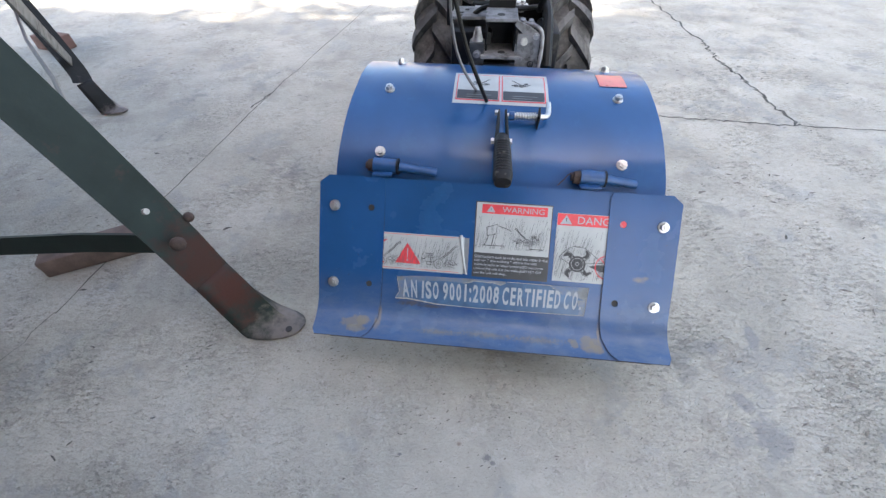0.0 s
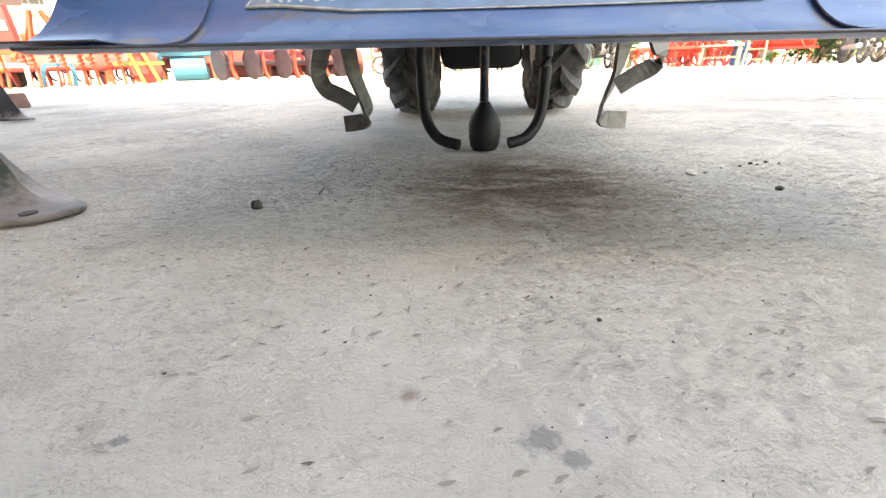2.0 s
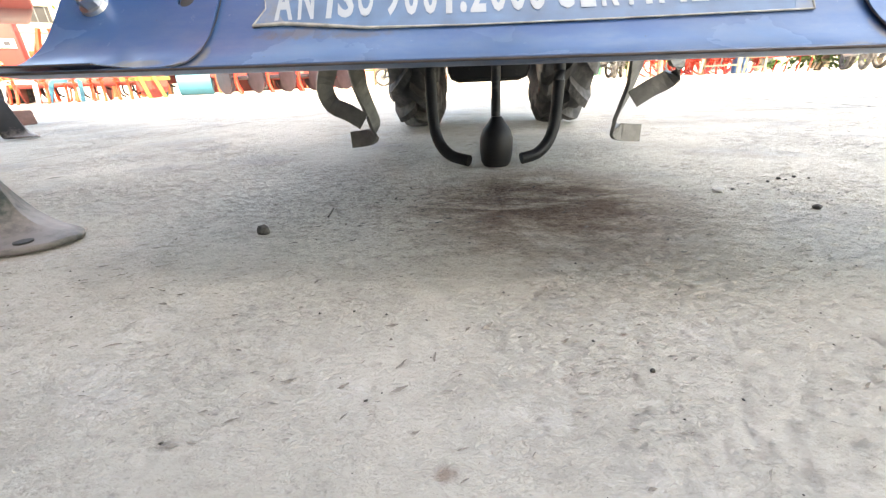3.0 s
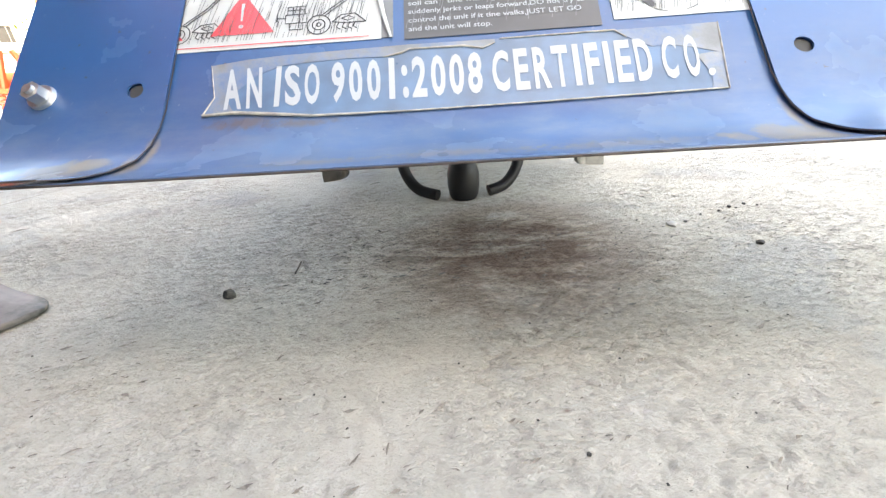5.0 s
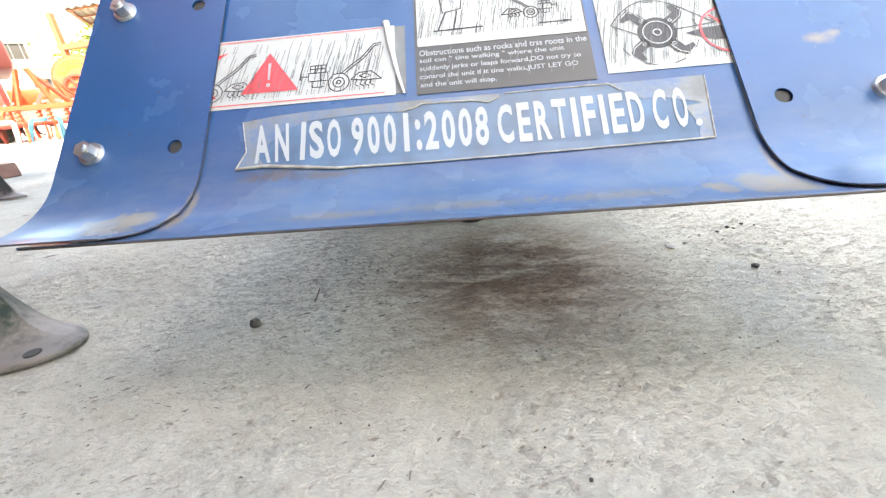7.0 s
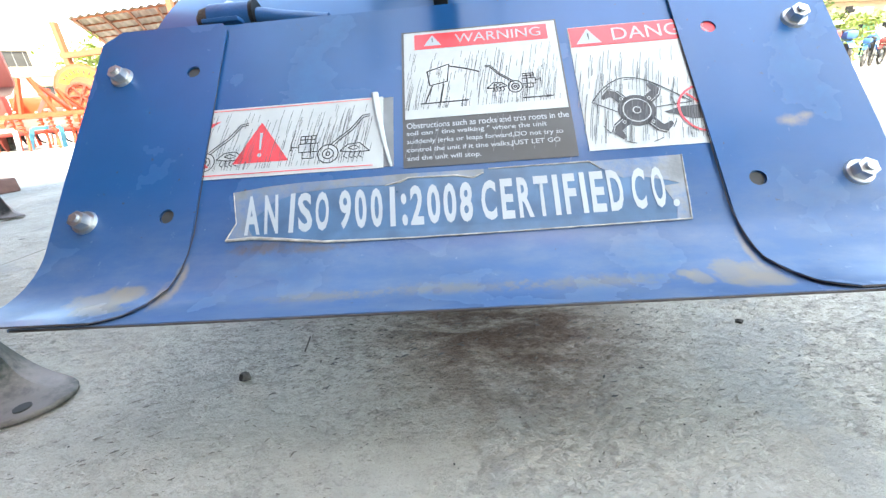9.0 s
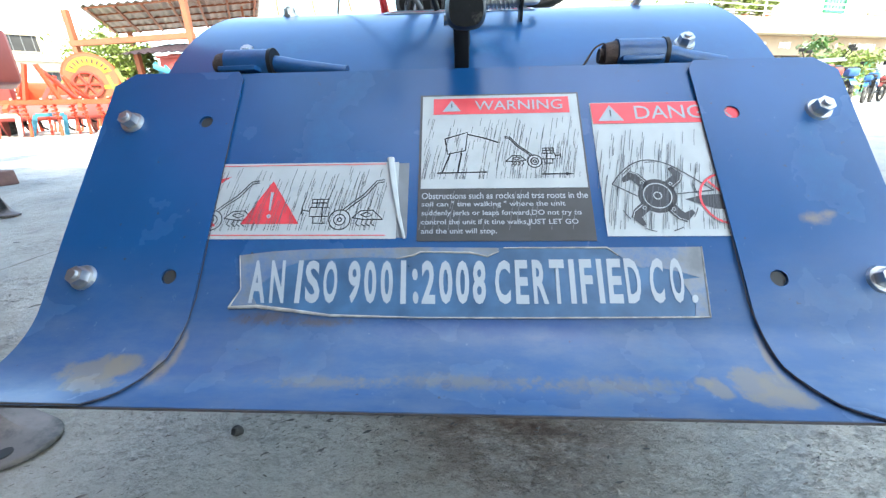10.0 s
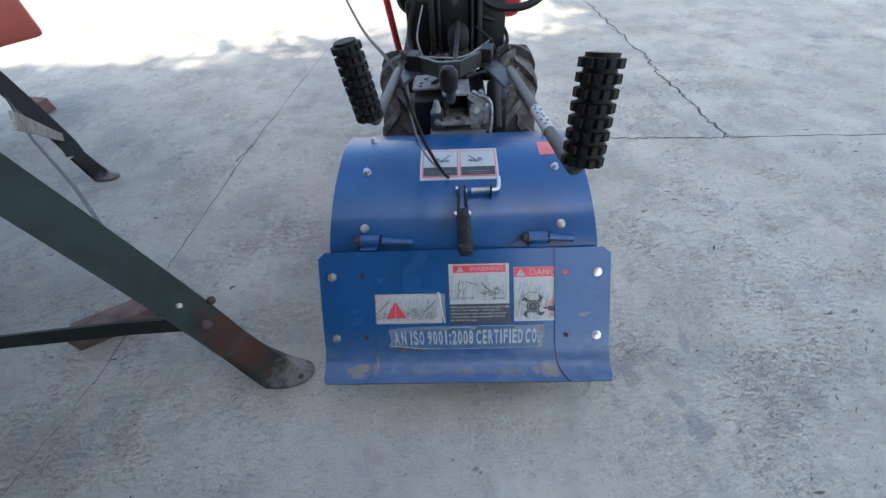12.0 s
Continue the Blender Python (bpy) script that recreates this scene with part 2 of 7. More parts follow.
    torn = mul(worn, remap(swept_off.outputs["Value"], 0.6, 1.35, 0.25, 1.0))
    worn = mul(worn, remap(swept_off.outputs["Value"], 0.6, 1.35, 0.55, 1.0))
    smear = aslant(2.6, 8, 0.6)
    col = mixc(mul(remap(smear.outputs["Fac"], 0.50, 0.64), 0.55), col, (0.295, 0.278, 0.24, 1))
    col = mixc(mul(remap(smear.outputs["Fac"], 0.46, 0.36), 0.5), col, (0.505, 0.48, 0.42, 1))
    # paler colour painted here to lift a patch the machine's shade leaves too dark
    col = mixc(remap(far_off.outputs["Value"], 2.1, 0.7, 0.0, 0.55), col, (0.53, 0.50, 0.44, 1))
    # dark pits and pale flecks painted in: bump shades too weakly in soft light
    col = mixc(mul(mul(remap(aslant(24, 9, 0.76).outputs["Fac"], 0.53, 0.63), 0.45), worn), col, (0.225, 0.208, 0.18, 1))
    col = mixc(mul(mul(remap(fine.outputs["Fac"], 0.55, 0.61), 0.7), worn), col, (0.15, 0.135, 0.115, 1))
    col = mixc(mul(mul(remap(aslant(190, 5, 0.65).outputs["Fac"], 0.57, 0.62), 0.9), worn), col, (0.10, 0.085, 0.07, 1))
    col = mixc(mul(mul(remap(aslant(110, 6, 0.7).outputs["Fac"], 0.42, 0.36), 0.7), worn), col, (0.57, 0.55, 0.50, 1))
    # flaked skin: ragged scars a centimetre long with sharp rims
    long = n.new("ShaderNodeMapping")
    long.inputs["Rotation"].default_value = (0, 0, radians(-24))
    long.inputs["Scale"].default_value = (0.62, 1.45, 1.0)
    l.new(geo.outputs["Position"], long.inputs["Vector"])

    def streaky(scale, detail=6, rough=0.6):
        k = noise_node(scale, detail, rough)
        l.new(long.outputs[0], k.inputs["Vector"])
        return k

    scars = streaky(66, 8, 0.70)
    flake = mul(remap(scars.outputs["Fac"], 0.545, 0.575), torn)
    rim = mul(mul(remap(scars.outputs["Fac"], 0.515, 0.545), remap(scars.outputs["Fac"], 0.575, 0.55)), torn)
    # scar floors, rims and pits darkened in the colour to deepen the relief's shade
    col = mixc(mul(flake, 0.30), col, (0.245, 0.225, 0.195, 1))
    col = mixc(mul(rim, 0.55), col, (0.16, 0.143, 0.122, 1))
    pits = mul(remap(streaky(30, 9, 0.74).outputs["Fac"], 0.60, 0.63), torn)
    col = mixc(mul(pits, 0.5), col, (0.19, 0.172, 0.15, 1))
    # smooth blue-grey cement skin left in flakes
    skin = mul(remap(noise_node(5.5, 8, 0.6).outputs["Fac"], 0.565, 0.595), remap(aslant(60, 5, 0.6).outputs["Fac"], 0.36, 0.46))
    col = mixc(mul(mul(skin, 0.42), remap(far_off.outputs["Value"], 1.2, 2.6)), col, (0.28, 0.285, 0.28, 1))
    # dark damp spots, some a hand across
    clear = remap(far_off.outputs["Value"], 2.2, 3.2)
    col = mixc(mul(mul(remap(noise_node(3.6, 8, 0.68).outputs["Fac"], 0.60, 0.66), 0.55), clear), col, (0.20, 0.20, 0.195, 1))
    col = mixc(mul(remap(noise_node(17, 8, 0.7).outputs["Fac"], 0.58, 0.68), 0.28), col, (0.23, 0.215, 0.19, 1))
    # oily earth dropped below the tines
    vm = n.new("ShaderNodeVectorMath")
    vm.operation = "SUBTRACT"
    vm.inputs[1].default_value = (0.042, 0.026, 0)
    l.new(geo.outputs["Position"], vm.inputs[0])
    sc = n.new("ShaderNodeVectorMath")
    sc.operation = "MULTIPLY"
    sc.inputs[1].default_value = (6.4, 6.0, 0)
    l.new(vm.outputs[0], sc.inputs[0])
    ln = n.new("ShaderNodeVectorMath")
    ln.operation = "LENGTH"
    l.new(sc.outputs[0], ln.inputs[0])
    patchy2 = remap(streaky(24, 9, 0.78).outputs["Fac"], 0.42, 0.53)
    patchy = remap(streaky(11, 9, 0.76).outputs["Fac"], 0.26, 0.50)
    col = mixc(mul(mul(remap(ln.outputs["Value"], 1.3, 0.4), patchy), 0.6), col, (0.165, 0.08, 0.036, 1))
    col = mixc(mul(mul(remap(ln.outputs["Value"], 1.0, 0.45), patchy2), 0.72), col, (0.060, 0.024, 0.009, 1))
    col = mixc(mul(mul(remap(ln.outputs["Value"], 0.62, 0.2), patchy), 0.3), col, (0.028, 0.013, 0.007, 1))
    l.new(col, b.inputs["Base Color"])
    b.inputs["Roughness"].default_value = 0.86
    b.inputs["Specular IOR Level"].default_value = 0.3
    bp = n.new("ShaderNodeBump")
    bp.inputs["Strength"].default_value, bp.inputs["Distance"].default_value = 1.0, 0.0035
    l.new(aslant(135, 7, 0.76).outputs["Fac"], bp.inputs["Height"])
    bp0 = n.new("ShaderNodeBump")
    bp0.inputs["Strength"].default_value, bp0.inputs["Distance"].default_value = 0.7, 0.0022
    l.new(mul(remap(aslant(115, 6, 0.68).outputs["Fac"], 0.50, 0.62, 1.0, 0.0), worn), bp0.inputs["Height"])
    bp1 = n.new("ShaderNodeBump")
    bp1.inputs["Strength"].default_value, bp1.inputs["Distance"].default_value = 1.0, 0.0022
    bp1.invert = True
    l.new(flake, bp1.inputs["Height"])
    l.new(bp1.outputs[0], bp0.inputs["Normal"])
    l.new(bp0.outputs[0], bp.inputs["Normal"])
    bp2 = n.new("ShaderNodeBump")
    bp2.inputs["Strength"].default_value, bp2.inputs["Distance"].default_value = 0.7, 0.0012
    l.new(aslant(420, 4, 0.6).outputs["Fac"], bp2.inputs["Height"])
    l.new(bp.outputs[0], bp2.inputs["Normal"])
    l.new(bp2.outputs[0], b.inputs["Normal"])
    return m


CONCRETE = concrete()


def spots(m, color, places, noise_scale=60.0, soft=0.45, ragged=2.6):
    """Stains with their own ragged outlines on a painted sheet: places are (centre, radii)."""
    n, l = m.node_tree.nodes, m.node_tree.links
    b = n["Principled BSDF"]
    geo = [k for k in n if k.type == "NEW_GEOMETRY"][0]
    no = n.new("ShaderNodeTexNoise")
    no.inputs["Scale"].default_value, no.inputs["Detail"].default_value, no.inputs["Roughness"].default_value = noise_scale, 8, 0.68
    l.new(geo.outputs["Position"], no.inputs["Vector"])
    shift = n.new("ShaderNodeMath")
    shift.operation = "MULTIPLY_ADD"
    shift.inputs[1].default_value, shift.inputs[2].default_value = ragged, -ragged / 2
    l.new(no.outputs["Fac"], shift.inputs[0])
    for cen, rad in places:
        sub = n.new("ShaderNodeVectorMath")
        sub.operation = "SUBTRACT"
        sub.inputs[1].default_value = cen
        l.new(geo.outputs["Position"], sub.inputs[0])
        mu = n.new("ShaderNodeVectorMath")
        mu.operation = "DIVIDE"
        mu.inputs[1].default_value = rad
        l.new(sub.outputs[0], mu.inputs[0])
        ln = n.new("ShaderNodeVectorMath")
        ln.operation = "LENGTH"
        l.new(mu.outputs[0], ln.inputs[0])
        ad = n.new("ShaderNodeMath")
        l.new(ln.outputs["Value"], ad.inputs[0])
        l.new(shift.outputs[0], ad.inputs[1])
        mr = n.new("ShaderNodeMapRange")
        for key, v in (("From Min", 1.0), ("From Max", 1.0 - soft), ("To Min", 0.0), ("To Max", 0.68)):
            mr.inputs[key].default_value = v
        l.new(ad.outputs[0], mr.inputs["Value"])
        src = b.inputs["Base Color"].links[0].from_socket
        mix = n.new("ShaderNodeMix")
        mix.data_type = "RGBA"
        l.new(mr.outputs[0], mix.inputs[0])
        l.new(src, mix.inputs[6])
        mix.inputs[7].default_value = (*color, 1)
        l.new(mix.outputs[2], b.inputs["Base Color"])


# ---- mesh helpers ----
def part(name, bm, mat, parent=None, label="", smooth=True, solid=0.0):
    me = bpy.data.meshes.new(name)
    bmesh.ops.recalc_face_normals(bm, faces=bm.faces)
    bm.to_mesh(me)
    bm.free()
    me.materials.append(mat)
    if smooth:
        me.shade_smooth()
        me.set_sharp_from_angle(angle=radians(35))
    ob = new(name, me)
    if parent is not None:
        ob.parent = parent
        ob.matrix_parent_inverse = Matrix.Translation(parent.matrix_basis.translation).inverted() if parent.type == "EMPTY" else Matrix()
    if label:
        tagged(ob, label)
    if solid:
        md = ob.modifiers.new("thickness", "SOLIDIFY")
        md.thickness, md.offset = solid, -1.0
    return ob


def thing(name, at, label, category, group="", kind=""):
    e = new(name)
    e.empty_display_size = 0.1
    e.location = at
    return tagged(e, label, category, group, kind)


def box(bm, c, s, bev=0.0, rot=None):
    r = bmesh.ops.create_cube(bm, size=1)
    vs = r["verts"]
    m = Matrix.Translation(c) @ (rot or Matrix()) @ Matrix.Diagonal((*s, 1))
    bmesh.ops.transform(bm, matrix=m, verts=vs)
    if bev:
        es = list({e for v in vs for e in v.link_edges})
        bmesh.ops.bevel(bm, geom=es, offset=bev, segments=2, profile=0.5, affect="EDGES")
    return bm


def cyl(bm, a, c, r, r2=None, seg=16):
    a, c = Vector(a), Vector(c)
    d = c - a
    m = Matrix.Translation((a + c) / 2) @ d.to_track_quat("Z", "Y").to_matrix().to_4x4()
    bmesh.ops.create_cone(bm, cap_ends=True, segments=seg, radius1=r, radius2=r if r2 is None else r2, depth=d.length, matrix=m)
    return bm


def tube(bm, pts, r, seg=10, radii=None, squash=1.0):
    pts = [Vector(p) for p in pts]
    up = Vector((0.01, 0.02, 1))
    rings = []
    for i, p in enumerate(pts):
        d = (pts[min(i + 1, len(pts) - 1)] - pts[max(i - 1, 0)]).normalized()
        a = d.cross(up)
        a = a.normalized() if a.length > 0.05 else d.cross(Vector((1, 0, 0))).normalized()
        b = d.cross(a).normalized()
        rr = radii[i] if radii else r
        rings.append([bm.verts.new(p + a * math.cos(k * math.tau / seg) * rr + b * math.sin(k * math.tau / seg) * rr * squash) for k in range(seg)])
    for u, v in zip(rings, rings[1:]):
        for k in range(seg):
            bm.faces.new((u[k], u[(k + 1) % seg], v[(k + 1) % seg], v[k]))
    bm.faces.new(rings[0][::-1])
    bm.faces.new(rings[-1])
    return bm


def smooth_path(pts, n=6):
    pts = [Vector(p) for p in pts]
    ext = [pts[0]] + pts + [pts[-1]]
    out = []
    for i in range(1, len(ext) - 2):
        p0, p1, p2, p3 = ext[i - 1:i + 3]
        for k in range(n):
            t = k / n
            out.append(0.5 * ((2 * p1) + (p2 - p0) * t + (2 * p0 - 5 * p1 + 4 * p2 - p3) * t * t + (3 * p1 - p0 - 3 * p2 + p3) * t ** 3))
    return out + [pts[-1]]


def grid(bm, f, us, vs):
    g = [[bm.verts.new(f(u, v)) for u in us] for v in vs]
    for a, c in zip(g, g[1:]):
        for i in range(len(us) - 1):
            bm.faces.new((a[i], a[i + 1], c[i + 1], c[i]))
    return bm


def steps(a, c, n):
    return [a + (c - a) * i / n for i in range(n + 1)]


def lerp_pts(table, v):
    for (a, p), (c, q) in zip(table, table[1:]):
        if v <= c:
            return p + (q - p) * max(0, (v - a)) / (c - a)
    return table[-1][1]


def plate(outline, holes, thick, cuts, where):
    """A sheet in (u, v) with holes, cut along the given v lines, given its thickness and bent by where(u, v, h)."""
    bm = bmesh.new()
    for loop in [outline] + holes:
        vs = [bm.verts.new((u, v, 0)) for u, v in loop]
        for a, c in zip(vs, vs[1:] + vs[:1]):
            bm.edges.new((a, c))
    bmesh.ops.triangle_fill(bm, use_beauty=True, edges=bm.edges[:], normal=(0, 0, 1))
    for v in cuts:
        bmesh.ops.bisect_plane(bm, geom=bm.verts[:] + bm.edges[:] + bm.faces[:], plane_co=(0, v, 0), plane_no=(0, 1, 0))
    if thick:
        r = bmesh.ops.extrude_face_region(bm, geom=bm.faces[:])
        bmesh.ops.translate(bm, vec=(0, 0, -thick), verts=[g for g in r["geom"] if isinstance(g, bmesh.types.BMVert)])
    for v in bm.verts:
        v.co = where(*v.co)
    return bm


def ring2(cx, cy, r, n=14):
    return [(cx + r * math.cos(i * math.tau / n), cy + r * math.sin(i * math.tau / n)) for i in range(n)]


ROLL = 0.0135     # the machine leans this much to its right, metres a metre
FA = radians(50.6)
FN = Vector((0, -math.sin(FA), math.cos(FA)))
ARC0, ARCR = 0.155, 0.0724


def flap_at(x, s, h=0.0):
    """A place on the rear flap: x across, s down the sheet from the upper bolts, h off the sheet."""
    if s <= ARC0:
        y, z, a = -math.cos(FA) * s, 0.273 - math.sin(FA) * s, FA
    else:
        a = FA - (s - ARC0) / ARCR
        y = -math.cos(FA) * ARC0 - ARCR * (math.sin(FA) - math.sin(a))
        z = 0.273 - math.sin(FA) * ARC0 - ARCR * (math.cos(a) - math.cos(FA))
    y -= math.sin(a) * h
    z += math.cos(a) * h
    return Vector((x, y, z - ROLL * x))


CY, CZ, CR = 0.264, 0.108, 0.288


def cover_at(x, a, h=0.0):
    """A place on the rotor cover: x across, a degrees behind its crown, h off the sheet."""
    r = CR + h
    return Vector((x, CY - math.sin(radians(a)) * r, CZ + math.cos(radians(a)) * r - ROLL * x))


def cover_normal(a):
    return Vector((0, -math.sin(radians(a)), math.cos(radians(a))))


# ---- ground ----
def floor_height(x, y):
    """Chipped and trowelled relief of the floor round the machine, a millimetre or two deep."""
    fade = min(1.0, max(0.0, (0.74 - abs(x)) * 6)) * min(1.0, max(0.0, (0.44 - abs(y - 0.03)) * 8))
    if fade <= 0:
        return 0.0
    u, v = x * 0.91 + y * 0.41, -x * 0.41 + y * 0.91
    rough = 0.08 + 0.92 * max(0.0, min(1.0, 0.45 + 2.2 * noise.noise(Vector((x * 7, y * 7, 3.0)))))
    broken = math.exp(-((x + 0.13) / 0.13) ** 2 - ((y - 0.045) / 0.08) ** 2)      # badly chipped patch
    rough = max(rough, 1.3 * broken)
    a = noise.noise(Vector((u * 92, v * 112, 0.0)))
    c = noise.noise(Vector((u * 180, v * 210, 7.0)))
    d = noise.noise(Vector((u * 16, v * 30, 11.0)))
    z = max(0.0, a - 0.22) * 0.0016 * rough + max(0.0, c - 0.10) * 0.0030 * rough + max(0.0, d) * 0.0003
    return -min(z, 0.0022) * fade


def ground_sheet():
    far = [-900, -120, -30, -10, -4, -2]
    xs = far + [-1.2] + steps(-0.76, -0.44, 64) + steps(-0.4375, 0.4375, 350) + steps(0.44, 0.76, 64) + [1.2] + [-k for k in far[::-1]]
    ys = far + [-1, -0.6] + steps(-0.41, 0.22, 262) + steps(0.2245, 0.47, 55) + [0.8, 1.2] + [-k for k in far[::-1]]
    w = len(xs)
    vs = [(x, y, floor_height(x, y)) for y in ys for x in xs]
    fs = [(j * w + i, j * w + i + 1, (j + 1) * w + i + 1, (j + 1) * w + i) for j in range(len(ys) - 1) for i in range(w - 1)]
    me = bpy.data.meshes.new("ground")
    me.from_pydata(vs, [], fs)
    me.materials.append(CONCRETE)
    me.shade_smooth()
    return tagged(new("ground", me), "worn grey concrete yard floor with pits and stains", "ground", kind="structure")


GROUND = ground_sheet()


def crack(pts, w, seed, jag=0.012, n=10):
    rnd = random.Random(seed)
    bm = bmesh.new()
    line = []
    for (x0, y0), (x1, y1) in zip(pts, pts[1:]):
        for i in range(n):
            t = i / n
            line.append((x0 + (x1 - x0) * t + rnd.uniform(-jag, jag), y0 + (y1 - y0) * t + rnd.uniform(-jag, jag)))
    line.append(pts[-1])
    prev = None
    for i, (x, y) in enumerate(line):
        a, c = Vector(line[max(i - 1, 0)]), Vector(line[min(i + 1, len(line) - 1)])
        d = (c - a).normalized()
        k = w * rnd.uniform(0.25, 1.0)
        cur = (bm.verts.new((x - d.y * k, y + d.x * k, 0.0012)), bm.verts.new((x + d.y * k, y - d.x * k, 0.0012)))
        if prev:
            bm.faces.new((prev[0], prev[1], cur[1], cur[0]))
        prev = cur
    return part("crack", bm, CRACK, GROUND, smooth=False)


crack([(0.62, 0.915), (0.85, 0.90), (1.08, 0.883), (1.67, 0.856), (3.4, 0.75)], 0.0042, 1, 0.007)
crack([(1.08, 0.883), (1.05, 1.2), (1.026, 1.45), (1.03, 1.73), (0.95, 2.65), (0.9, 5.0)], 0.0065, 2, 0.014, 24)
crack([(-0.76, 3.6), (-0.76, 2.31), (-0.90, 0.98), (-0.935, 0.42), (-0.94, -0.1)], 0.0022, 3, 0.006)
crack([(-0.94, -0.1), (-0.985, -0.33), (-1.2, -0.9)], 0.0009, 8, 0.006)
crack([(-0.895, 0.99), (-0.915, 0.92), (-0.925, 0.86)], 0.004, 4, 0.006, 4)
crack([(-8.0, 4.2), (-3.6, 3.9), (-0.8, 3.55)], 0.006, 7, 0.01)


def blob(name, at, r, mat, label, category, seed, flat=0.7):
    rnd = random.Random(seed)
    bm = bmesh.new()
    bmesh.ops.create_icosphere(bm, subdivisions=2, radius=1)
    off = Vector((rnd.random() * 9, rnd.random() * 9, rnd.random() * 9))
    for v in bm.verts:
        v.co *= 1 + 0.35 * noise.noise(v.co * 1.6 + off)
        v.co = Vector((v.co.x * r + at[0], v.co.y * r + at[1], max(0.0, (v.co.z * flat + flat * 0.75) * r)))
    return tagged(part(name, bm, mat), label, category)


blob("stone", (-0.213, -0.06), 0.0052, STONE, "small dark lump of dirt lying on the concrete", "stone", 1, 1.0)
blob("stone", (0.278, -0.009), 0.0036, STONE, "tiny dark stone lying on the concrete", "stone", 2)
blob("stone", (0.051, -0.23), 0.0012, STONE, "tiny dark stone lying on the concrete", "stone", 3)
blob("stone", (0.227, 0.052), 0.006, PALE, "small pale chip lying on the concrete", "stone", 4, 0.4)
for i, (x, y, r) in enumerate([(0.298, 0.088, 0.0016), (0.316, 0.099, 0.0024), (0.3215, 0.095, 0.0013), (0.338, 0.107, 0.0020), (0.349, 0.100, 0.0013)]):
    blob("stone", (x, y), r, STONE, "tiny dark stone lying on the concrete", "stone", 20 + i)
bm = tube(bmesh.new(), [(-0.168, -0.020, 0.002), (-0.1695, -0.006, 0.0026), (-0.172, 0.007, 0.002)], 0.0009, 6)
tagged(part("twig", bm, TWIG), "short dark dry twig lying on the concrete", "twig")



def grit():
    rnd = random.Random(5)
    vs, fs = [], []
    for i in range(1500):
        if i < 900:
            x, y = rnd.gauss(0.0, 0.35), rnd.gauss(-0.05, 0.28)
        else:
            x, y = rnd.uniform(-2.5, 2.5), rnd.uniform(-1.2, 2.6)
        r = rnd.choice((0.0003, 0.0003, 0.0004, 0.0005, 0.0008)) * rnd.uniform(0.7, 1.3)
        k, ang = len(vs), rnd.random() * 6.28
        for j in range(4):
            q = ang + j * 1.57
            vs.append((x + math.cos(q) * r * rnd.uniform(0.6, 1.5), y + math.sin(q) * r * rnd.uniform(0.6, 1.5), 0.0))
        vs.append((x, y, r * rnd.uniform(0.5, 1.0)))
        fs += [(k + j, k + (j + 1) % 4, k + 4) for j in range(4)]
    me = bpy.data.meshes.new("grit")
    me.from_pydata(vs, [], fs)
    me.materials.append(STONE)
    return tagged(new("grit", me), "scattered dark grit on the concrete floor", "grit", kind="stuff")


grit()


def pit_shade_marks(name, label, mat, n, seed, off, lo, hi, even=False, patch=()):
    """Flat dark crescents that draw the shade of chips in the floor's skin, most of them aslant the same way."""
    rnd = random.Random(seed)
    spots_at = [(-0.13, 0.03, 0.10, 0.07), (0.28, 0.0, 0.10, 0.09), (-0.30, -0.12, 0.09, 0.06), (0.05, -0.24, 0.22, 0.07)]
    spots_at += [(rnd.uniform(-1.9, 2.2), rnd.uniform(-0.3, 2.2), rnd.uniform(0.08, 0.3), rnd.uniform(0.05, 0.2)) for _ in range(26)]
    vs, fs = [], []
    for i in range(n):
        if patch:
            c = patch[i % len(patch)]
        elif even:
            c = (rnd.uniform(-1.7, 1.9), rnd.uniform(-0.6, 1.6), 0.01, 0.01)
        elif i < n * 0.45:
            c = spots_at[i % 4]
        else:
            c = spots_at[rnd.randrange(4, len(spots_at))]
        x, y = rnd.gauss(c[0], c[2]), rnd.gauss(c[1], c[3])
        near = rnd.choice((0.6, 0.9, 1.4)) if abs(x) < 0.5 and y < 0.35 else rnd.choice((1.6, 2.4, 4.5))
        ln = rnd.uniform(lo, hi) * near * rnd.choice((0.5, 0.7, 1.0))
        wd = ln * rnd.uniform(0.16, 0.38)
        a = radians(rnd.gauss(22, 22))
        ca, sa = math.cos(a), math.sin(a)
        bow = rnd.uniform(-0.5, 0.9)
        top, bottom = [], []
        for k in range(6):
            t = k / 5
            u = (t - 0.5) * 2 * ln
            w = wd * math.sin(math.pi * (0.06 + 0.88 * t)) * rnd.uniform(0.6, 1.2)
            m = bow * wd * (1 - (2 * t - 1) ** 2)
            top.append((u, m + w + off * ln))
            bottom.append((u, m - w + off * ln))
        k0 = len(vs)
        for u, v in top + bottom[::-1]:
            px, py = x + u * ca - v * sa, y + u * sa + v * ca
            vs.append((px, py, floor_height(px, py) + 0.0007 - 0.0002 * (off > 0)))
        fs += [(k0 + k, k0 + 11 - k, k0 + 10 - k, k0 + k + 1) for k in range(5)]
    me = bpy.data.meshes.new(name)
    me.from_pydata(vs, [], fs)
    me.materials.append(mat)
    ob = new(name, me)
    ob.parent = GROUND
    return tagged(ob, label, kind="stuff")


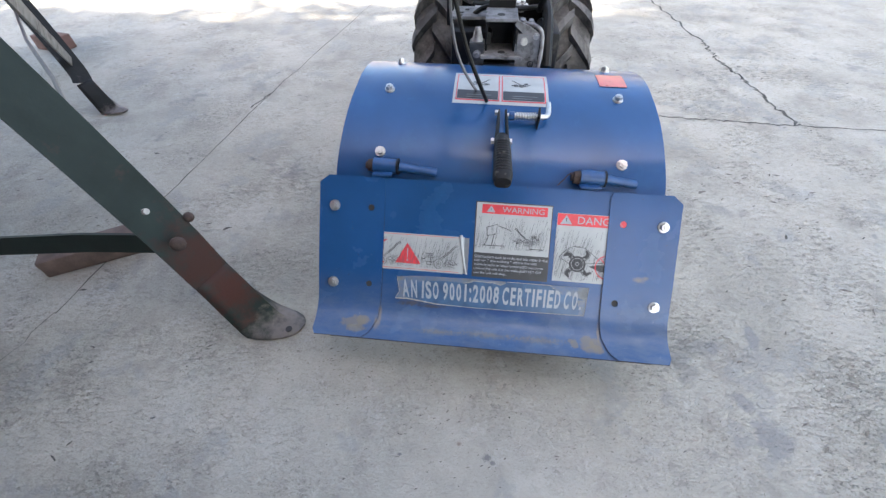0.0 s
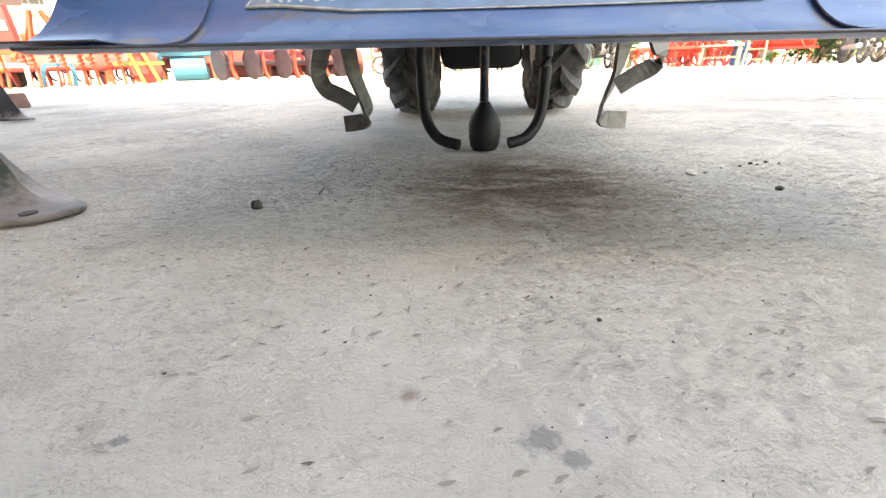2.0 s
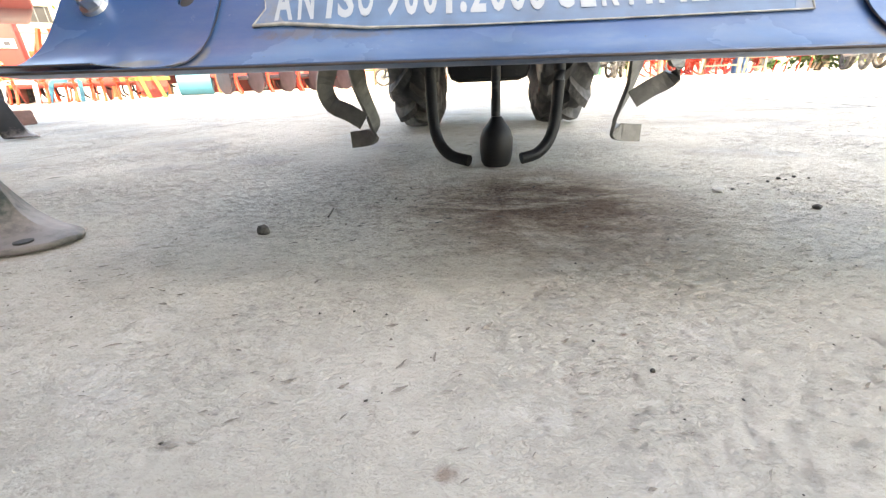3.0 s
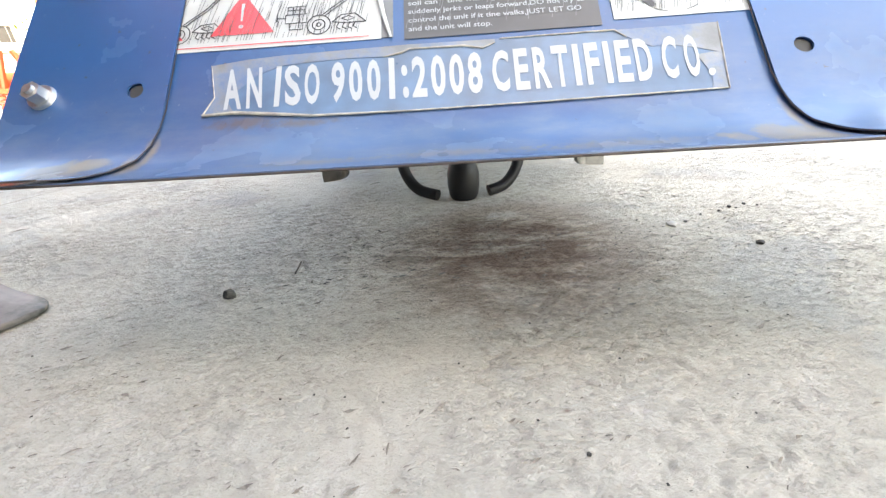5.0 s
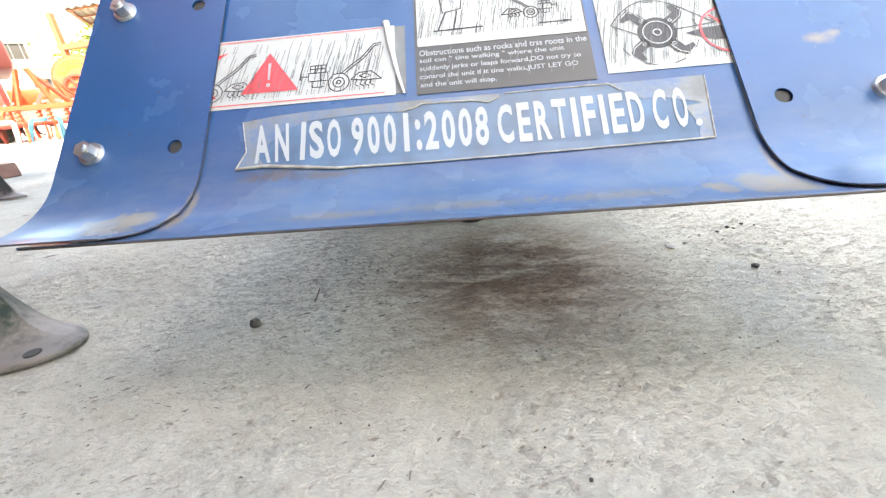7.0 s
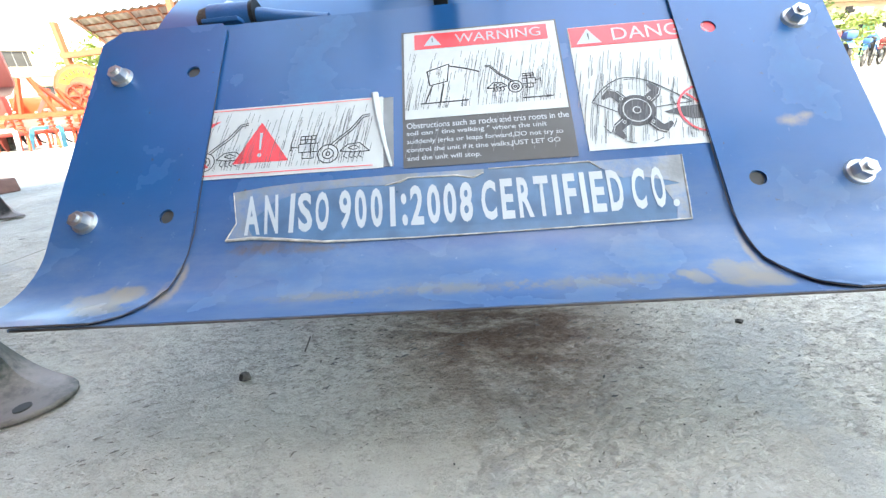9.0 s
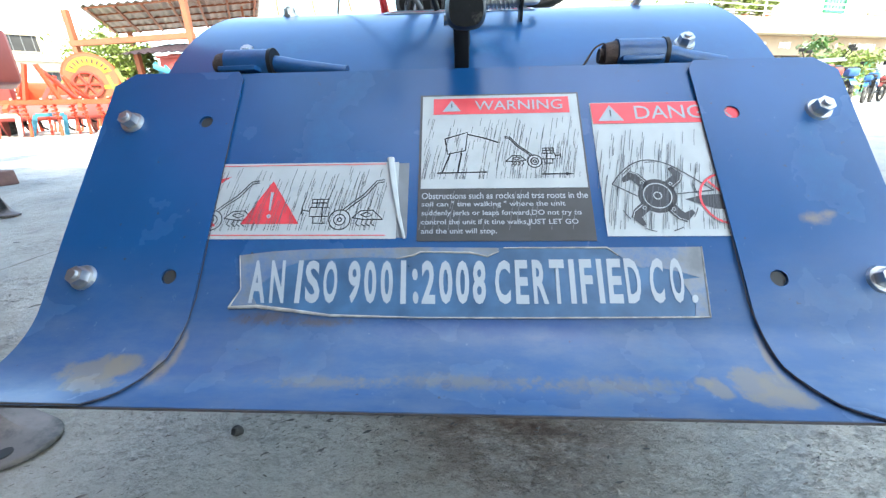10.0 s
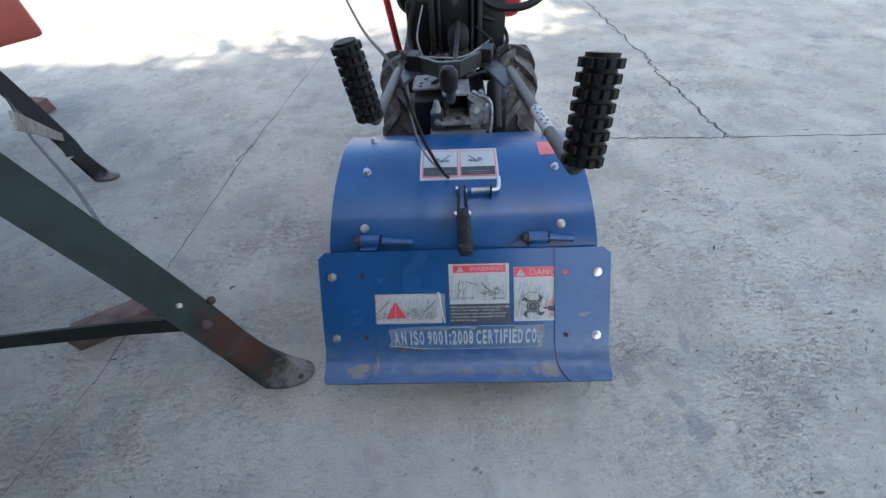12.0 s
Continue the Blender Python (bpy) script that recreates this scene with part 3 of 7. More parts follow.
# flat dark flakes stand in for shaded pits; the floor has no hollows there
PIT_SHADE = material("pit_shade_concrete", (0.17, 0.15, 0.127), 0.95, 0, 0.35, 160, 0.3, 500)
pit_shade_marks("floor_chip", "flat dark marks that draw the shade in small broken pits", PIT_SHADE, 4200, 41, 0.0, 0.0010, 0.0030)
pit_shade_marks("floor_chip", "flat dark marks that draw shaded scars round the oily patch", CRACK, 900, 47, 0.0, 0.0012, 0.0034, patch=((-0.14, 0.03, 0.07, 0.05), (-0.06, -0.02, 0.06, 0.04), (0.06, 0.03, 0.07, 0.05), (0.22, 0.04, 0.09, 0.06)))
pit_shade_marks("floor_chip", "flat dark marks that draw the shade in lone pits", CRACK, 700, 43, 0.0, 0.0010, 0.0026, True)


spots(CONCRETE, (0.13, 0.132, 0.136), [((x, y, 0.0), (rx, ry, 0.1)) for x, y, rx, ry in (
    (0.012, -0.300, 0.0080, 0.0066), (0.022, -0.307, 0.0060, 0.0042), (-0.134, -0.308, 0.004, 0.003))], 190, 0.45, 2.4)
spots(CONCRETE, (0.225, 0.228, 0.23), [((x, y, 0.0), (rx, ry, 0.1)) for x, y, rx, ry in (
    (0.50, -0.222, 0.036, 0.045), (0.475, -0.165, 0.016, 0.025), (0.693, -0.215, 0.018, 0.024), (0.548, -0.018, 0.015, 0.034), (0.46, -0.05, 0.014, 0.02))], 42, 0.4, 2.0)
spots(CONCRETE, (0.17, 0.115, 0.082), [((x, y, 0.0), (rx, ry, 0.1)) for x, y, rx, ry in ((-0.035, -0.2825, 0.0055, 0.0042), (0.048, -0.203, 0.003, 0.002))], 200, 0.7, 1.3)

# ---- power tiller ----
TILLER = thing("power_tiller", (0, 0.5, 0), "blue walk-behind power tiller with black engine on lugged rubber tyres", "tiller")


def hex_bolt(parent, p, nrm, k=1.0, name="bolt"):
    nrm = Vector(nrm).normalized()
    bm = bmesh.new()
    p = Vector(p)
    cyl(bm, p - nrm * 0.001, p + nrm * 0.0022 * k, 0.0098 * k, 0.0088 * k, 20)
    cyl(bm, p + nrm * 0.0022 * k, p + nrm * 0.0085 * k, 0.0070 * k, 0.0066 * k, 6)
    cyl(bm, p + nrm * 0.0085 * k, p + nrm * 0.0105 * k, 0.0036 * k, 0.0032 * k, 10)
    return part(name, bm, ZINC, parent, "shiny zinc-plated hex bolt", smooth=False)


def flap_paint():
    m = BLUE.copy()
    m.name = "blue_paint_dusty"
    m.node_tree.nodes["Principled BSDF"].inputs["Coat Weight"].default_value = 0.38
    m.node_tree.nodes["Principled BSDF"].inputs["Specular IOR Level"].default_value = 0.2
    n, l = m.node_tree.nodes, m.node_tree.links
    b = n["Principled BSDF"]
    src = b.inputs["Base Color"].links[0].from_socket
    geo = [k for k in n if k.type == "NEW_GEOMETRY"][0]
    sep = n.new("ShaderNodeSeparateXYZ")
    l.new(geo.outputs["Position"], sep.inputs[0])
    mr = n.new("ShaderNodeMapRange")
    for key, v in (("From Min", 0.195), ("From Max", 0.125), ("To Min", 0.0), ("To Max", 1.0)):
        mr.inputs[key].default_value = v
    l.new(sep.outputs[2], mr.inputs["Value"])
    st = n.new("ShaderNodeVectorMath")
    st.operation = "MULTIPLY"
    st.inputs[1].default_value = (26, 60, 60)
    l.new(geo.outputs["Position"], st.inputs[0])
    no = n.new("ShaderNodeTexNoise")
    no.inputs["Scale"].default_value, no.inputs["Detail"].default_value, no.inputs["Roughness"].default_value = 1.0, 8, 0.7
    l.new(st.outputs[0], no.inputs["Vector"])
    m2 = n.new("ShaderNodeMapRange")
    for key, v in (("From Min", 0.40), ("From Max", 0.72), ("To Min", 0.20), ("To Max", 0.52)):
        m2.inputs[key].default_value = v
    l.new(no.outputs["Fac"], m2.inputs["Value"])
    mul = n.new("ShaderNodeMath")
    mul.operation = "MULTIPLY"
    l.new(mr.outputs[0], mul.inputs[0])
    l.new(m2.outputs[0], mul.inputs[1])
    mix = n.new("ShaderNodeMix")
    mix.data_type = "RGBA"
    l.new(mul.outputs[0], mix.inputs[0])
    l.new(src, mix.inputs[6])
    mix.inputs[7].default_value = (0.172, 0.19, 0.205, 1)
    chip = n.new("ShaderNodeTexNoise")
    chip.inputs["Scale"].default_value, chip.inputs["Detail"].default_value, chip.inputs["Roughness"].default_value = 170, 4, 0.6
    l.new(geo.outputs["Position"], chip.inputs["Vector"])
    cr = n.new("ShaderNodeMapRange")
    for key, v in (("From Min", 0.70), ("From Max", 0.73), ("To Min", 0.0), ("To Max", 0.8)):
        cr.inputs[key].default_value = v
    l.new(chip.outputs["Fac"], cr.inputs["Value"])
    mix2 = n.new("ShaderNodeMix")
    mix2.data_type = "RGBA"
    l.new(cr.outputs[0], mix2.inputs[0])
    l.new(mix.outputs[2], mix2.inputs[6])
    mix2.inputs[7].default_value = (0.05, 0.035, 0.03, 1)
    # pale scuffs and specks, thickest on the lower half
    scuff = n.new("ShaderNodeTexNoise")
    scuff.inputs["Scale"].default_value, scuff.inputs["Detail"].default_value, scuff.inputs["Roughness"].default_value = 1.0, 6, 0.72
    st2 = n.new("ShaderNodeVectorMath")
    st2.operation = "MULTIPLY"
    st2.inputs[1].default_value = (150, 90, 90)
    l.new(geo.outputs["Position"], st2.inputs[0])
    l.new(st2.outputs[0], scuff.inputs["Vector"])
    sr = n.new("ShaderNodeMapRange")
    for key, v in (("From Min", 0.645), ("From Max", 0.69), ("To Min", 0.0), ("To Max", 0.55)):
        sr.inputs[key].default_value = v
    l.new(scuff.outputs["Fac"], sr.inputs["Value"])
    low = n.new("ShaderNodeMapRange")
    for key, v in (("From Min", 0.27), ("From Max", 0.14), ("To Min", 0.15), ("To Max", 1.0)):
        low.inputs[key].default_value = v
    l.new(sep.outputs[2], low.inputs["Value"])
    sm = n.new("ShaderNodeMath")
    sm.operation = "MULTIPLY"
    l.new(sr.outputs[0], sm.inputs[0])
    l.new(low.outputs[0], sm.inputs[1])
    mix3 = n.new("ShaderNodeMix")
    mix3.data_type = "RGBA"
    l.new(sm.outputs[0], mix3.inputs[0])
    l.new(mix2.outputs[2], mix3.inputs[6])
    mix3.inputs[7].default_value = (0.16, 0.20, 0.26, 1)
    l.new(mix3.outputs[2], b.inputs["Base Color"])
    # handled and rain-marked patches are duller than the rest
    dull = n.new("ShaderNodeTexNoise")
    dull.inputs["Scale"].default_value, dull.inputs["Detail"].default_value = 14, 5
    l.new(geo.outputs["Position"], dull.inputs["Vector"])
    dm = n.new("ShaderNodeMapRange")
    for key, v in (("From Min", 0.38), ("From Max", 0.62), ("To Min", 0.15), ("To Max", 0.30)):
        dm.inputs[key].default_value = v
    l.new(dull.outputs["Fac"], dm.inputs["Value"])
    l.new(dm.outputs[0], b.inputs["Coat Roughness"])
    return m


BLUED = flap_paint()
CUTS = [0.0, 0.05, 0.1] + steps(0.155, 0.228, 9)
S0, S1 = -0.052, 0.2346
bm = plate([(-0.268, S0), (0.268, S0), (0.268, S1), (-0.268, S1)], [], 0.0018, CUTS, flap_at)
FLAP = part("rear_flap", bm, BLUED, TILLER, "blue painted sheet-steel rear flap with flared dusty lower lip")
PAN_H = 0.0025
for sg in (-1, 1):
    out = [(0.188, -0.044), (0.193, S0), (0.287, S0), (0.303, -0.039), (0.303, 0.10), (0.301, 0.224), (0.294, 0.2366), (0.214, 0.2366), (0.203, 0.224), (0.192, 0.195), (0.190, 0.16)]
    out = [(sg * u, v) for u, v in out]
    holes = [ring2(sg * 0.212, 0.0, 0.0058), ring2(sg * 0.212, 0.134, 0.0058)]
    bm = plate(out, holes, 0.0010, CUTS, lambda u, v, h: flap_at(u, v, h + PAN_H))
    pan = part("side_panel", bm, BLUED, TILLER, "blue sheet-steel side extension bolted onto the flap")
    for v in (0.0, 0.135):
        hex_bolt(pan, flap_at(sg * 0.276, v, PAN_H), FN)
        # dark disc laid in the hole draws the shade inside it
        if sg < 0 or v > 0:
            part("bolt_hole", cyl(bmesh.new(), flap_at(sg * 0.212, v - 0.001 * (v > 0), 0.0002), flap_at(sg * 0.212, v - 0.001 * (v > 0), 0.0008), 0.0052, seg=14), DARKIN, pan, smooth=False)


spots(BLUED, (0.185, 0.155, 0.108), [(tuple(flap_at(x, v, 0.001)), (rx, rs, rs)) for x, v, rx, rs in (
    (0.169, 0.206, 0.014, 0.013), (0.182, 0.208, 0.013, 0.013), (0.180, 0.217, 0.018, 0.009), (0.147, 0.210, 0.007, 0.010), (0.141, 0.205, 0.006, 0.005),
    (-0.232, 0.206, 0.026, 0.013), (-0.216, 0.202, 0.014, 0.012), (-0.226, 0.217, 0.020, 0.009))], 70, 0.3, 1.8)
spots(BLUED, (0.23, 0.18, 0.115), [(tuple(flap_at(x, v, 0.001)), (rx, rs, rs)) for x, v, rx, rs in (
    (0.188, 0.19, 0.003, 0.02), (-0.189, 0.19, 0.004, 0.022), (-0.194, 0.205, 0.005, 0.014), (0.246, 0.091, 0.012, 0.006), (0.258, 0.087, 0.008, 0.004))], 75, 0.7, 1.9)
spots(BLUED, (0.15, 0.135, 0.11), [(tuple(flap_at(x, v, 0.001)), (rx, rs, rs)) for x, v, rx, rs in ((0.085, 0.209, 0.060, 0.008), (0.0, 0.208, 0.055, 0.007), (-0.08, 0.210, 0.05, 0.006))], 230, 0.8)
spots(BLUED, (0.075, 0.055, 0.04), [(tuple(flap_at(x, v, 0.001)), (rx, rs, rs)) for x, v, rx, rs in ((-0.135, 0.163, 0.030, 0.006), (-0.10, 0.166, 0.035, 0.0035))], 130, 0.7)
spots(BLUED, (0.015, 0.05, 0.16), [(tuple(flap_at(0.03, 0.165)), (0.10, 0.012, 0.012))], 40, 0.9)

EDGEM = material("edge_rust_and_shade", (0.04, 0.030, 0.027), 0.85, 0, 0.4, 120, 0.3, 400)


def edge(parent, pts, h, r=0.0011):
    path = [flap_at(u, v, h) for u, v in pts]
    part("cut_edge", tube(bmesh.new(), path, r, 6), EDGEM, parent, "dark sheet edge: rust, with gap shade drawn along the panels")


edge(FLAP, [(u, S1 + 0.0002) for u in steps(-0.266, 0.266, 14)], -0.0012, 0.0007)
for sg in (-1, 1):
    # dark line along the inner edge draws the panel gap's shadow with its grime
    inner = [(0.1885, -0.043)] + [(0.1885, v) for v in steps(0.0, 0.15, 5)] + [(0.190, 0.165), (0.1905, 0.18), (0.1922, 0.196), (0.197, 0.211), (0.203, 0.2245), (0.208, 0.231), (0.214, 0.2367)]
    edge(TILLER, [(sg * u, v) for u, v in inner], PAN_H - 0.0007, 0.0003)
    edge(TILLER, [(sg * u, 0.2367) for u in steps(0.214, 0.294, 4)], PAN_H - 0.0007, 0.0005)

# rotor cover
def cover_half(a):
    return 0.272 + 0.011 * min(1, max(0, (a - 10) / 35))


bm = bmesh.new()
AS = steps(51, -70, 44)
XS = [-1, -0.97, -0.8, -0.4, 0, 0.4, 0.8, 0.97, 1]
top = [[bm.verts.new(cover_at(u * cover_half(a), a, 0)) for u in XS] for a in AS]
bot = [[bm.verts.new(cover_at(u * cover_half(a), a, -0.003 if abs(u) < 1 else -0.012)) for u in XS] for a in AS]
for g in (top, bot):
    for a, c in zip(g, g[1:]):
        for i in range(len(XS) - 1):
            bm.faces.new((a[i], a[i + 1], c[i + 1], c[i]))
for i in (0, len(XS) - 1):
    for j in range(len(AS) - 1):
        bm.faces.new((top[j][i], top[j + 1][i], bot[j + 1][i], bot[j][i]))
for j in (0, len(AS) - 1):
    for i in range(len(XS) - 1):
        bm.faces.new((top[j][i], top[j][i + 1], bot[j][i + 1], bot[j][i]))
COVER = part("rotor_cover", bm, BLUE, TILLER, "curved blue painted sheet-steel rotor cover")
for x in (-0.207, 0.209):
    hex_bolt(COVER, cover_at(x, 38.8), cover_normal(38.8))
    hex_bolt(COVER, cover_at(x, 12.0), cover_normal(12))
    hex_bolt(COVER, cover_at(x, -14.0), cover_normal(-14))
for sg in (-1, 1):
    bm = bmesh.new()
    fan = [(0.264, 0.23)] + [(CY - math.sin(radians(a)) * (CR - 0.006), CZ + math.cos(radians(a)) * (CR - 0.006)) for a in steps(46, -62, 18)]
    for dx in (0, 0.004):
        bm.faces.new([bm.verts.new((sg * (0.256 + dx), y, z - ROLL * sg * 0.258)) for y, z in fan])
    part("end_plate", bm, BLUE, COVER)

# hinges
for x0, x1, xr in ((-0.219, -0.173, -0.104), (0.131, 0.176, 0.232)):
    hs = -0.062
    p0, p1 = Vector((x0, 0.0555, 0.3220 - ROLL * x0)), Vector((x1, 0.0555, 0.3220 - ROLL * x1))
    bm = bmesh.new()
    cyl(bm, p0 + Vector((0.006, 0, 0)), p1, 0.0132, seg=24)
    box(bm, Vector(((x0 + x1) / 2, 0.043, 0.3165 - ROLL * (x0 + x1) / 2)), (0.034, 0.022, 0.004), 0.001, Matrix.Rotation(radians(-8), 4, "X"))
    HB = part("hinge_barrel", bm, BLUE2, TILLER, "blue painted hinge barrel")
    bm = bmesh.new()
    cyl(bm, p0 - Vector((0.004, 0, 0)), p0 + Vector((0.0055, 0, 0)), 0.0098, 0.0118, 20)
    cyl(bm, p0 - Vector((0.008, 0, 0)), p0 - Vector((0.0035, 0, 0)), 0.0060, seg=12)
    part("hinge_pin", bm, RUST, HB, "rusty hinge pin end")
    bm = bmesh.new()
    cyl(bm, p1, p1 + Vector((0.0035, 0, 0)), 0.0138, seg=24)
    part("collar", bm, BLACKM, HB)
    bm = bmesh.new()
    q1 = Vector((xr, 0.0575, 0.3135 - ROLL * xr))
    pr = [p1 + Vector((0.004, 0, 0)), p1 + Vector((0.012, 0, -0.001)), p1.lerp(q1, 0.35), p1.lerp(q1, 0.5), q1]
    tube(bm, pr, 0.01, 14, [0.0090, 0.0086, 0.0083, 0.0080, 0.0076], 0.85)
    part("hinge_rod", bm, BLUE2, TILLER, "blue flattened hinge rod welded to the cover")
    bm = bmesh.new()
    w0 = p0 - Vector((0.004, 0, 0))
    tube(bm, smooth_path([w0 + Vector((0, 0, 0.010)), w0 + Vector((-0.008, 0, 0.006)), w0 + Vector((-0.016, -0.002, -0.006)), w0 + Vector((-0.024, -0.006, -0.014))], 4), 0.0009, 6)
    if x0 > 0:
        part("cotter_wire", bm, RUST, HB, "bent rusty cotter wire")
    else:
        bm.free()

# depth lever on the cover
LV = 0.003
bm = bmesh.new()
ga, gb = Vector((LV, 0.090, 0.372)), Vector((LV + 0.003, -0.010, 0.349))
gd = (gb - ga).normalized()
gu = gd.cross(Vector((1, 0, 0))).normalized()
gu = gu if gu.z > 0 else -gu


def lever_ring(t):
    w = lerp_pts([(0, 0.008), (0.12, 0.0125), (0.5, 0.0145), (0.9, 0.0155), (1.0, 0.0125)], t)
    hgt = lerp_pts([(0, 0.007), (0.12, 0.012), (0.5, 0.0145), (0.9, 0.0150), (1.0, 0.0115)], t)
    return w, hgt


ts = [0, 0.06, 0.12]
ridges = []
for i in range(12):
    b0 = 0.2 + i * 0.055
    ts += [b0, b0 + 0.014, b0 + 0.028, b0 + 0.041]
    ridges += [b0 + 0.014, b0 + 0.028]
ts += [0.88, 0.94, 0.98, 1.0]
rows_ = []
for t in ts:
    w, hgt = lever_ring(t)
    lift = 0.0014 if any(abs(t - r) < 1e-6 for r in ridges) else 0
    c = ga.lerp(gb, t)
    rows_.append([bm.verts.new(c + Vector((1, 0, 0)) * w * math.copysign(abs(math.cos(k * math.tau / 20)) ** 0.7, math.cos(k * math.tau / 20)) + gu * ((hgt + (lift if math.sin(k * math.tau / 20) > 0.3 else 0)) * math.copysign(abs(math.sin(k * math.tau / 20)) ** 0.7, math.sin(k * math.tau / 20)))) for k in range(20)])
for a, c in zip(rows_, rows_[1:]):
    for k in range(20):
        bm.faces.new((a[k], a[(k + 1) % 20], c[(k + 1) % 20], c[k]))
bm.faces.new(rows_[0])
bm.faces.new(rows_[-1][::-1])
part("lever_grip", bm, LEVER, TILLER, "ribbed dark plastic depth lever grip")
for sg in (-1, 1):
    bm = bmesh.new()
    link = [(LV + sg * 0.006, 0.150, 0.385), (LV + sg * 0.0075, 0.115, 0.378), (LV + sg * 0.009, 0.080, 0.366)]
    tube(bm, link, 0.003, 8, [0.0022, 0.003, 0.0034], 2.4)
    part("lever_link", bm, BLACKM, TILLER)
    bm = bmesh.new()
    cyl(bm, (LV + sg * 0.010, 0.091, 0.361), (LV + sg * 0.0175, 0.091, 0.361), 0.0055, seg=6)
    part("lever_bolt", bm, ZINC, TILLER, smooth=False)
bm = bmesh.new()
cyl(bm, (LV - 0.013, 0.146, 0.384), (LV - 0.006, 0.146, 0.384), 0.005, seg=6)
part("lever_bolt", bm, ZINC, TILLER, smooth=False)
bm = bmesh.new()
box(bm, (LV, 0.094, 0.350), (0.014, 0.020, 0.040), 0.003, Matrix.Rotation(radians(20), 4, "X"))
box(bm, (LV - 0.001, 0.050, 0.334), (0.0135, 0.010, 0.044), 0.002, Matrix.Rotation(radians(40), 4, "X"))
part("lever_bracket", bm, BLACKM, TILLER, "nearly black lever bracket welded to the cover")
# spring pin beside it
SP = Vector((0.018, 0.138, 0.383))
bm = bmesh.new()
tube(bm, [SP + Vector((0.040 * i / 90 + 0.004, 0.0062 * math.cos(i * math.tau / 10), 0.0062 * math.sin(i * math.tau / 10))) for i in range(91)], 0.0011, 5)
part("spring", bm, ZINC, TILLER, "zinc coil spring round the latch pin")
bm = bmesh.new()
tube(bm, smooth_path([SP + Vector((-0.008, 0, 0)), SP + Vector((0.03, 0, 0)), SP + Vector((0.052, 0, 0)), SP + Vector((0.0615, 0.004, 0.001)), SP + Vector((0.064, 0.016, 0.006)), SP + Vector((0.064, 0.030, 0.010))], 5), 0.0045, 10)
part("latch_pin", bm, ZINC, TILLER, "bent zinc latch pin")
bm = bmesh.new()
cyl(bm, SP + Vector((-0.004, 0, 0)), SP + Vector((0.005, 0, 0)), 0.0075, seg=14)
part("pin_sleeve", bm, BLUE2, TILLER)
bm = bmesh.new()
box(bm, SP + Vector((0.046, -0.002, -0.008)), (0.003, 0.020, 0.052), 0.0014, Matrix.Rotation(radians(24), 4, "X"))
part("pin_plate", bm, BLACKM, TILLER, "thin black latch plate")


# ---- printed labels on the machine ----
def sheet(name, us, vs, h, mat, parent, where, label="", cuts=()):
    bm = plate([(us[0], vs[0]), (us[1], vs[0]), (us[1], vs[1]), (us[0], vs[1])], [], 0.00025, cuts, lambda u, v, k: where(u, v, h + k))
    return part(name, bm, mat, parent, label, smooth=False)


def lettering(text, u0, u1, v_top, v_bot, h, mat, parent, where, fat=0.0, lean=0.0, name="lettering"):
    cu = bpy.data.curves.new("t", "FONT")
    cu.body, cu.size, cu.offset, cu.resolution_u = text, 1.0, fat, 3
    tmp = bpy.data.objects.new("t", cu)
    scene.collection.objects.link(tmp)
    bpy.context.view_layer.update()
    me = bpy.data.meshes.new_from_object(tmp.evaluated_get(bpy.context.evaluated_depsgraph_get()))
    bpy.data.objects.remove(tmp)
    bm = bmesh.new()
    bm.from_mesh(me)
    bpy.data.meshes.remove(me)
    xs, ys = [v.co.x for v in bm.verts], [v.co.y for v in bm.verts]
    x0, x1, y0, y1 = min(xs), max(xs), min(ys), max(ys)
    for v in bm.verts:
        k = (v.co.x - x0) / (x1 - x0)
        j = (v.co.y - y0) / (y1 - y0)
        v.co = where(u0 + (u1 - u0) * k + lean * j, v_bot + (v_top - v_bot) * j, h)
    return part(name, bm, mat, parent, smooth=False)


def strokes(lines, w, h, mat, parent, where, name="drawing"):
    bm = bmesh.new()
    for ln in lines:
        prev = None
        for i, p in enumerate(ln):
            a, c = Vector(ln[max(i - 1, 0)][:2]), Vector(ln[min(i + 1, len(ln) - 1)][:2])
            d = (c - a).normalized() if (c - a).length > 1e-9 else Vector((1, 0))
            cur = (bm.verts.new(where(p[0] - d.y * w, p[1] + d.x * w, h)), bm.verts.new(where(p[0] + d.y * w, p[1] - d.x * w, h)))
            if prev:
                bm.faces.new((prev[0], prev[1], cur[1], cur[0]))
            prev = cur
    return tagged(part(name, bm, mat, parent, smooth=False), "thin dark printed lines", kind="stuff")


def shape(pts, h, mat, parent, where, name="print"):
    bm = bmesh.new()
    bm.faces.new([bm.verts.new(where(u, v, h)) for u, v in pts])
    bmesh.ops.triangulate(bm, faces=bm.faces[:])
    return part(name, bm, mat, parent, smooth=False)


def circle(cx, cy, r, n=24, a0=0, a1=360):
    return [(cx + r * math.cos(radians(a)), cy + r * math.sin(radians(a))) for a in steps(a0, a1, n)]


def smooth_path2(pts):
    return [(p.x, p.y) for p in smooth_path([(u, v, 0) for u, v in pts], 5)]


def streaks(u0, u1, v0, v1, n, seed):
    rnd = random.Random(seed)
    out = []
    for _ in range(n):
        u, v = rnd.uniform(u0, u1), rnd.uniform(v0, v1)
        e = min(v1, v + rnd.choice((0.006, 0.012, 0.02, 0.035)) * rnd.uniform(0.7, 1.3))
        out.append([(u, v), (u - (e - v) * 0.12, (v + e) / 2), (u - (e - v) * 0.2, e)])
    return out


H1, H2, H3 = 0.0006, 0.0010, 0.0013
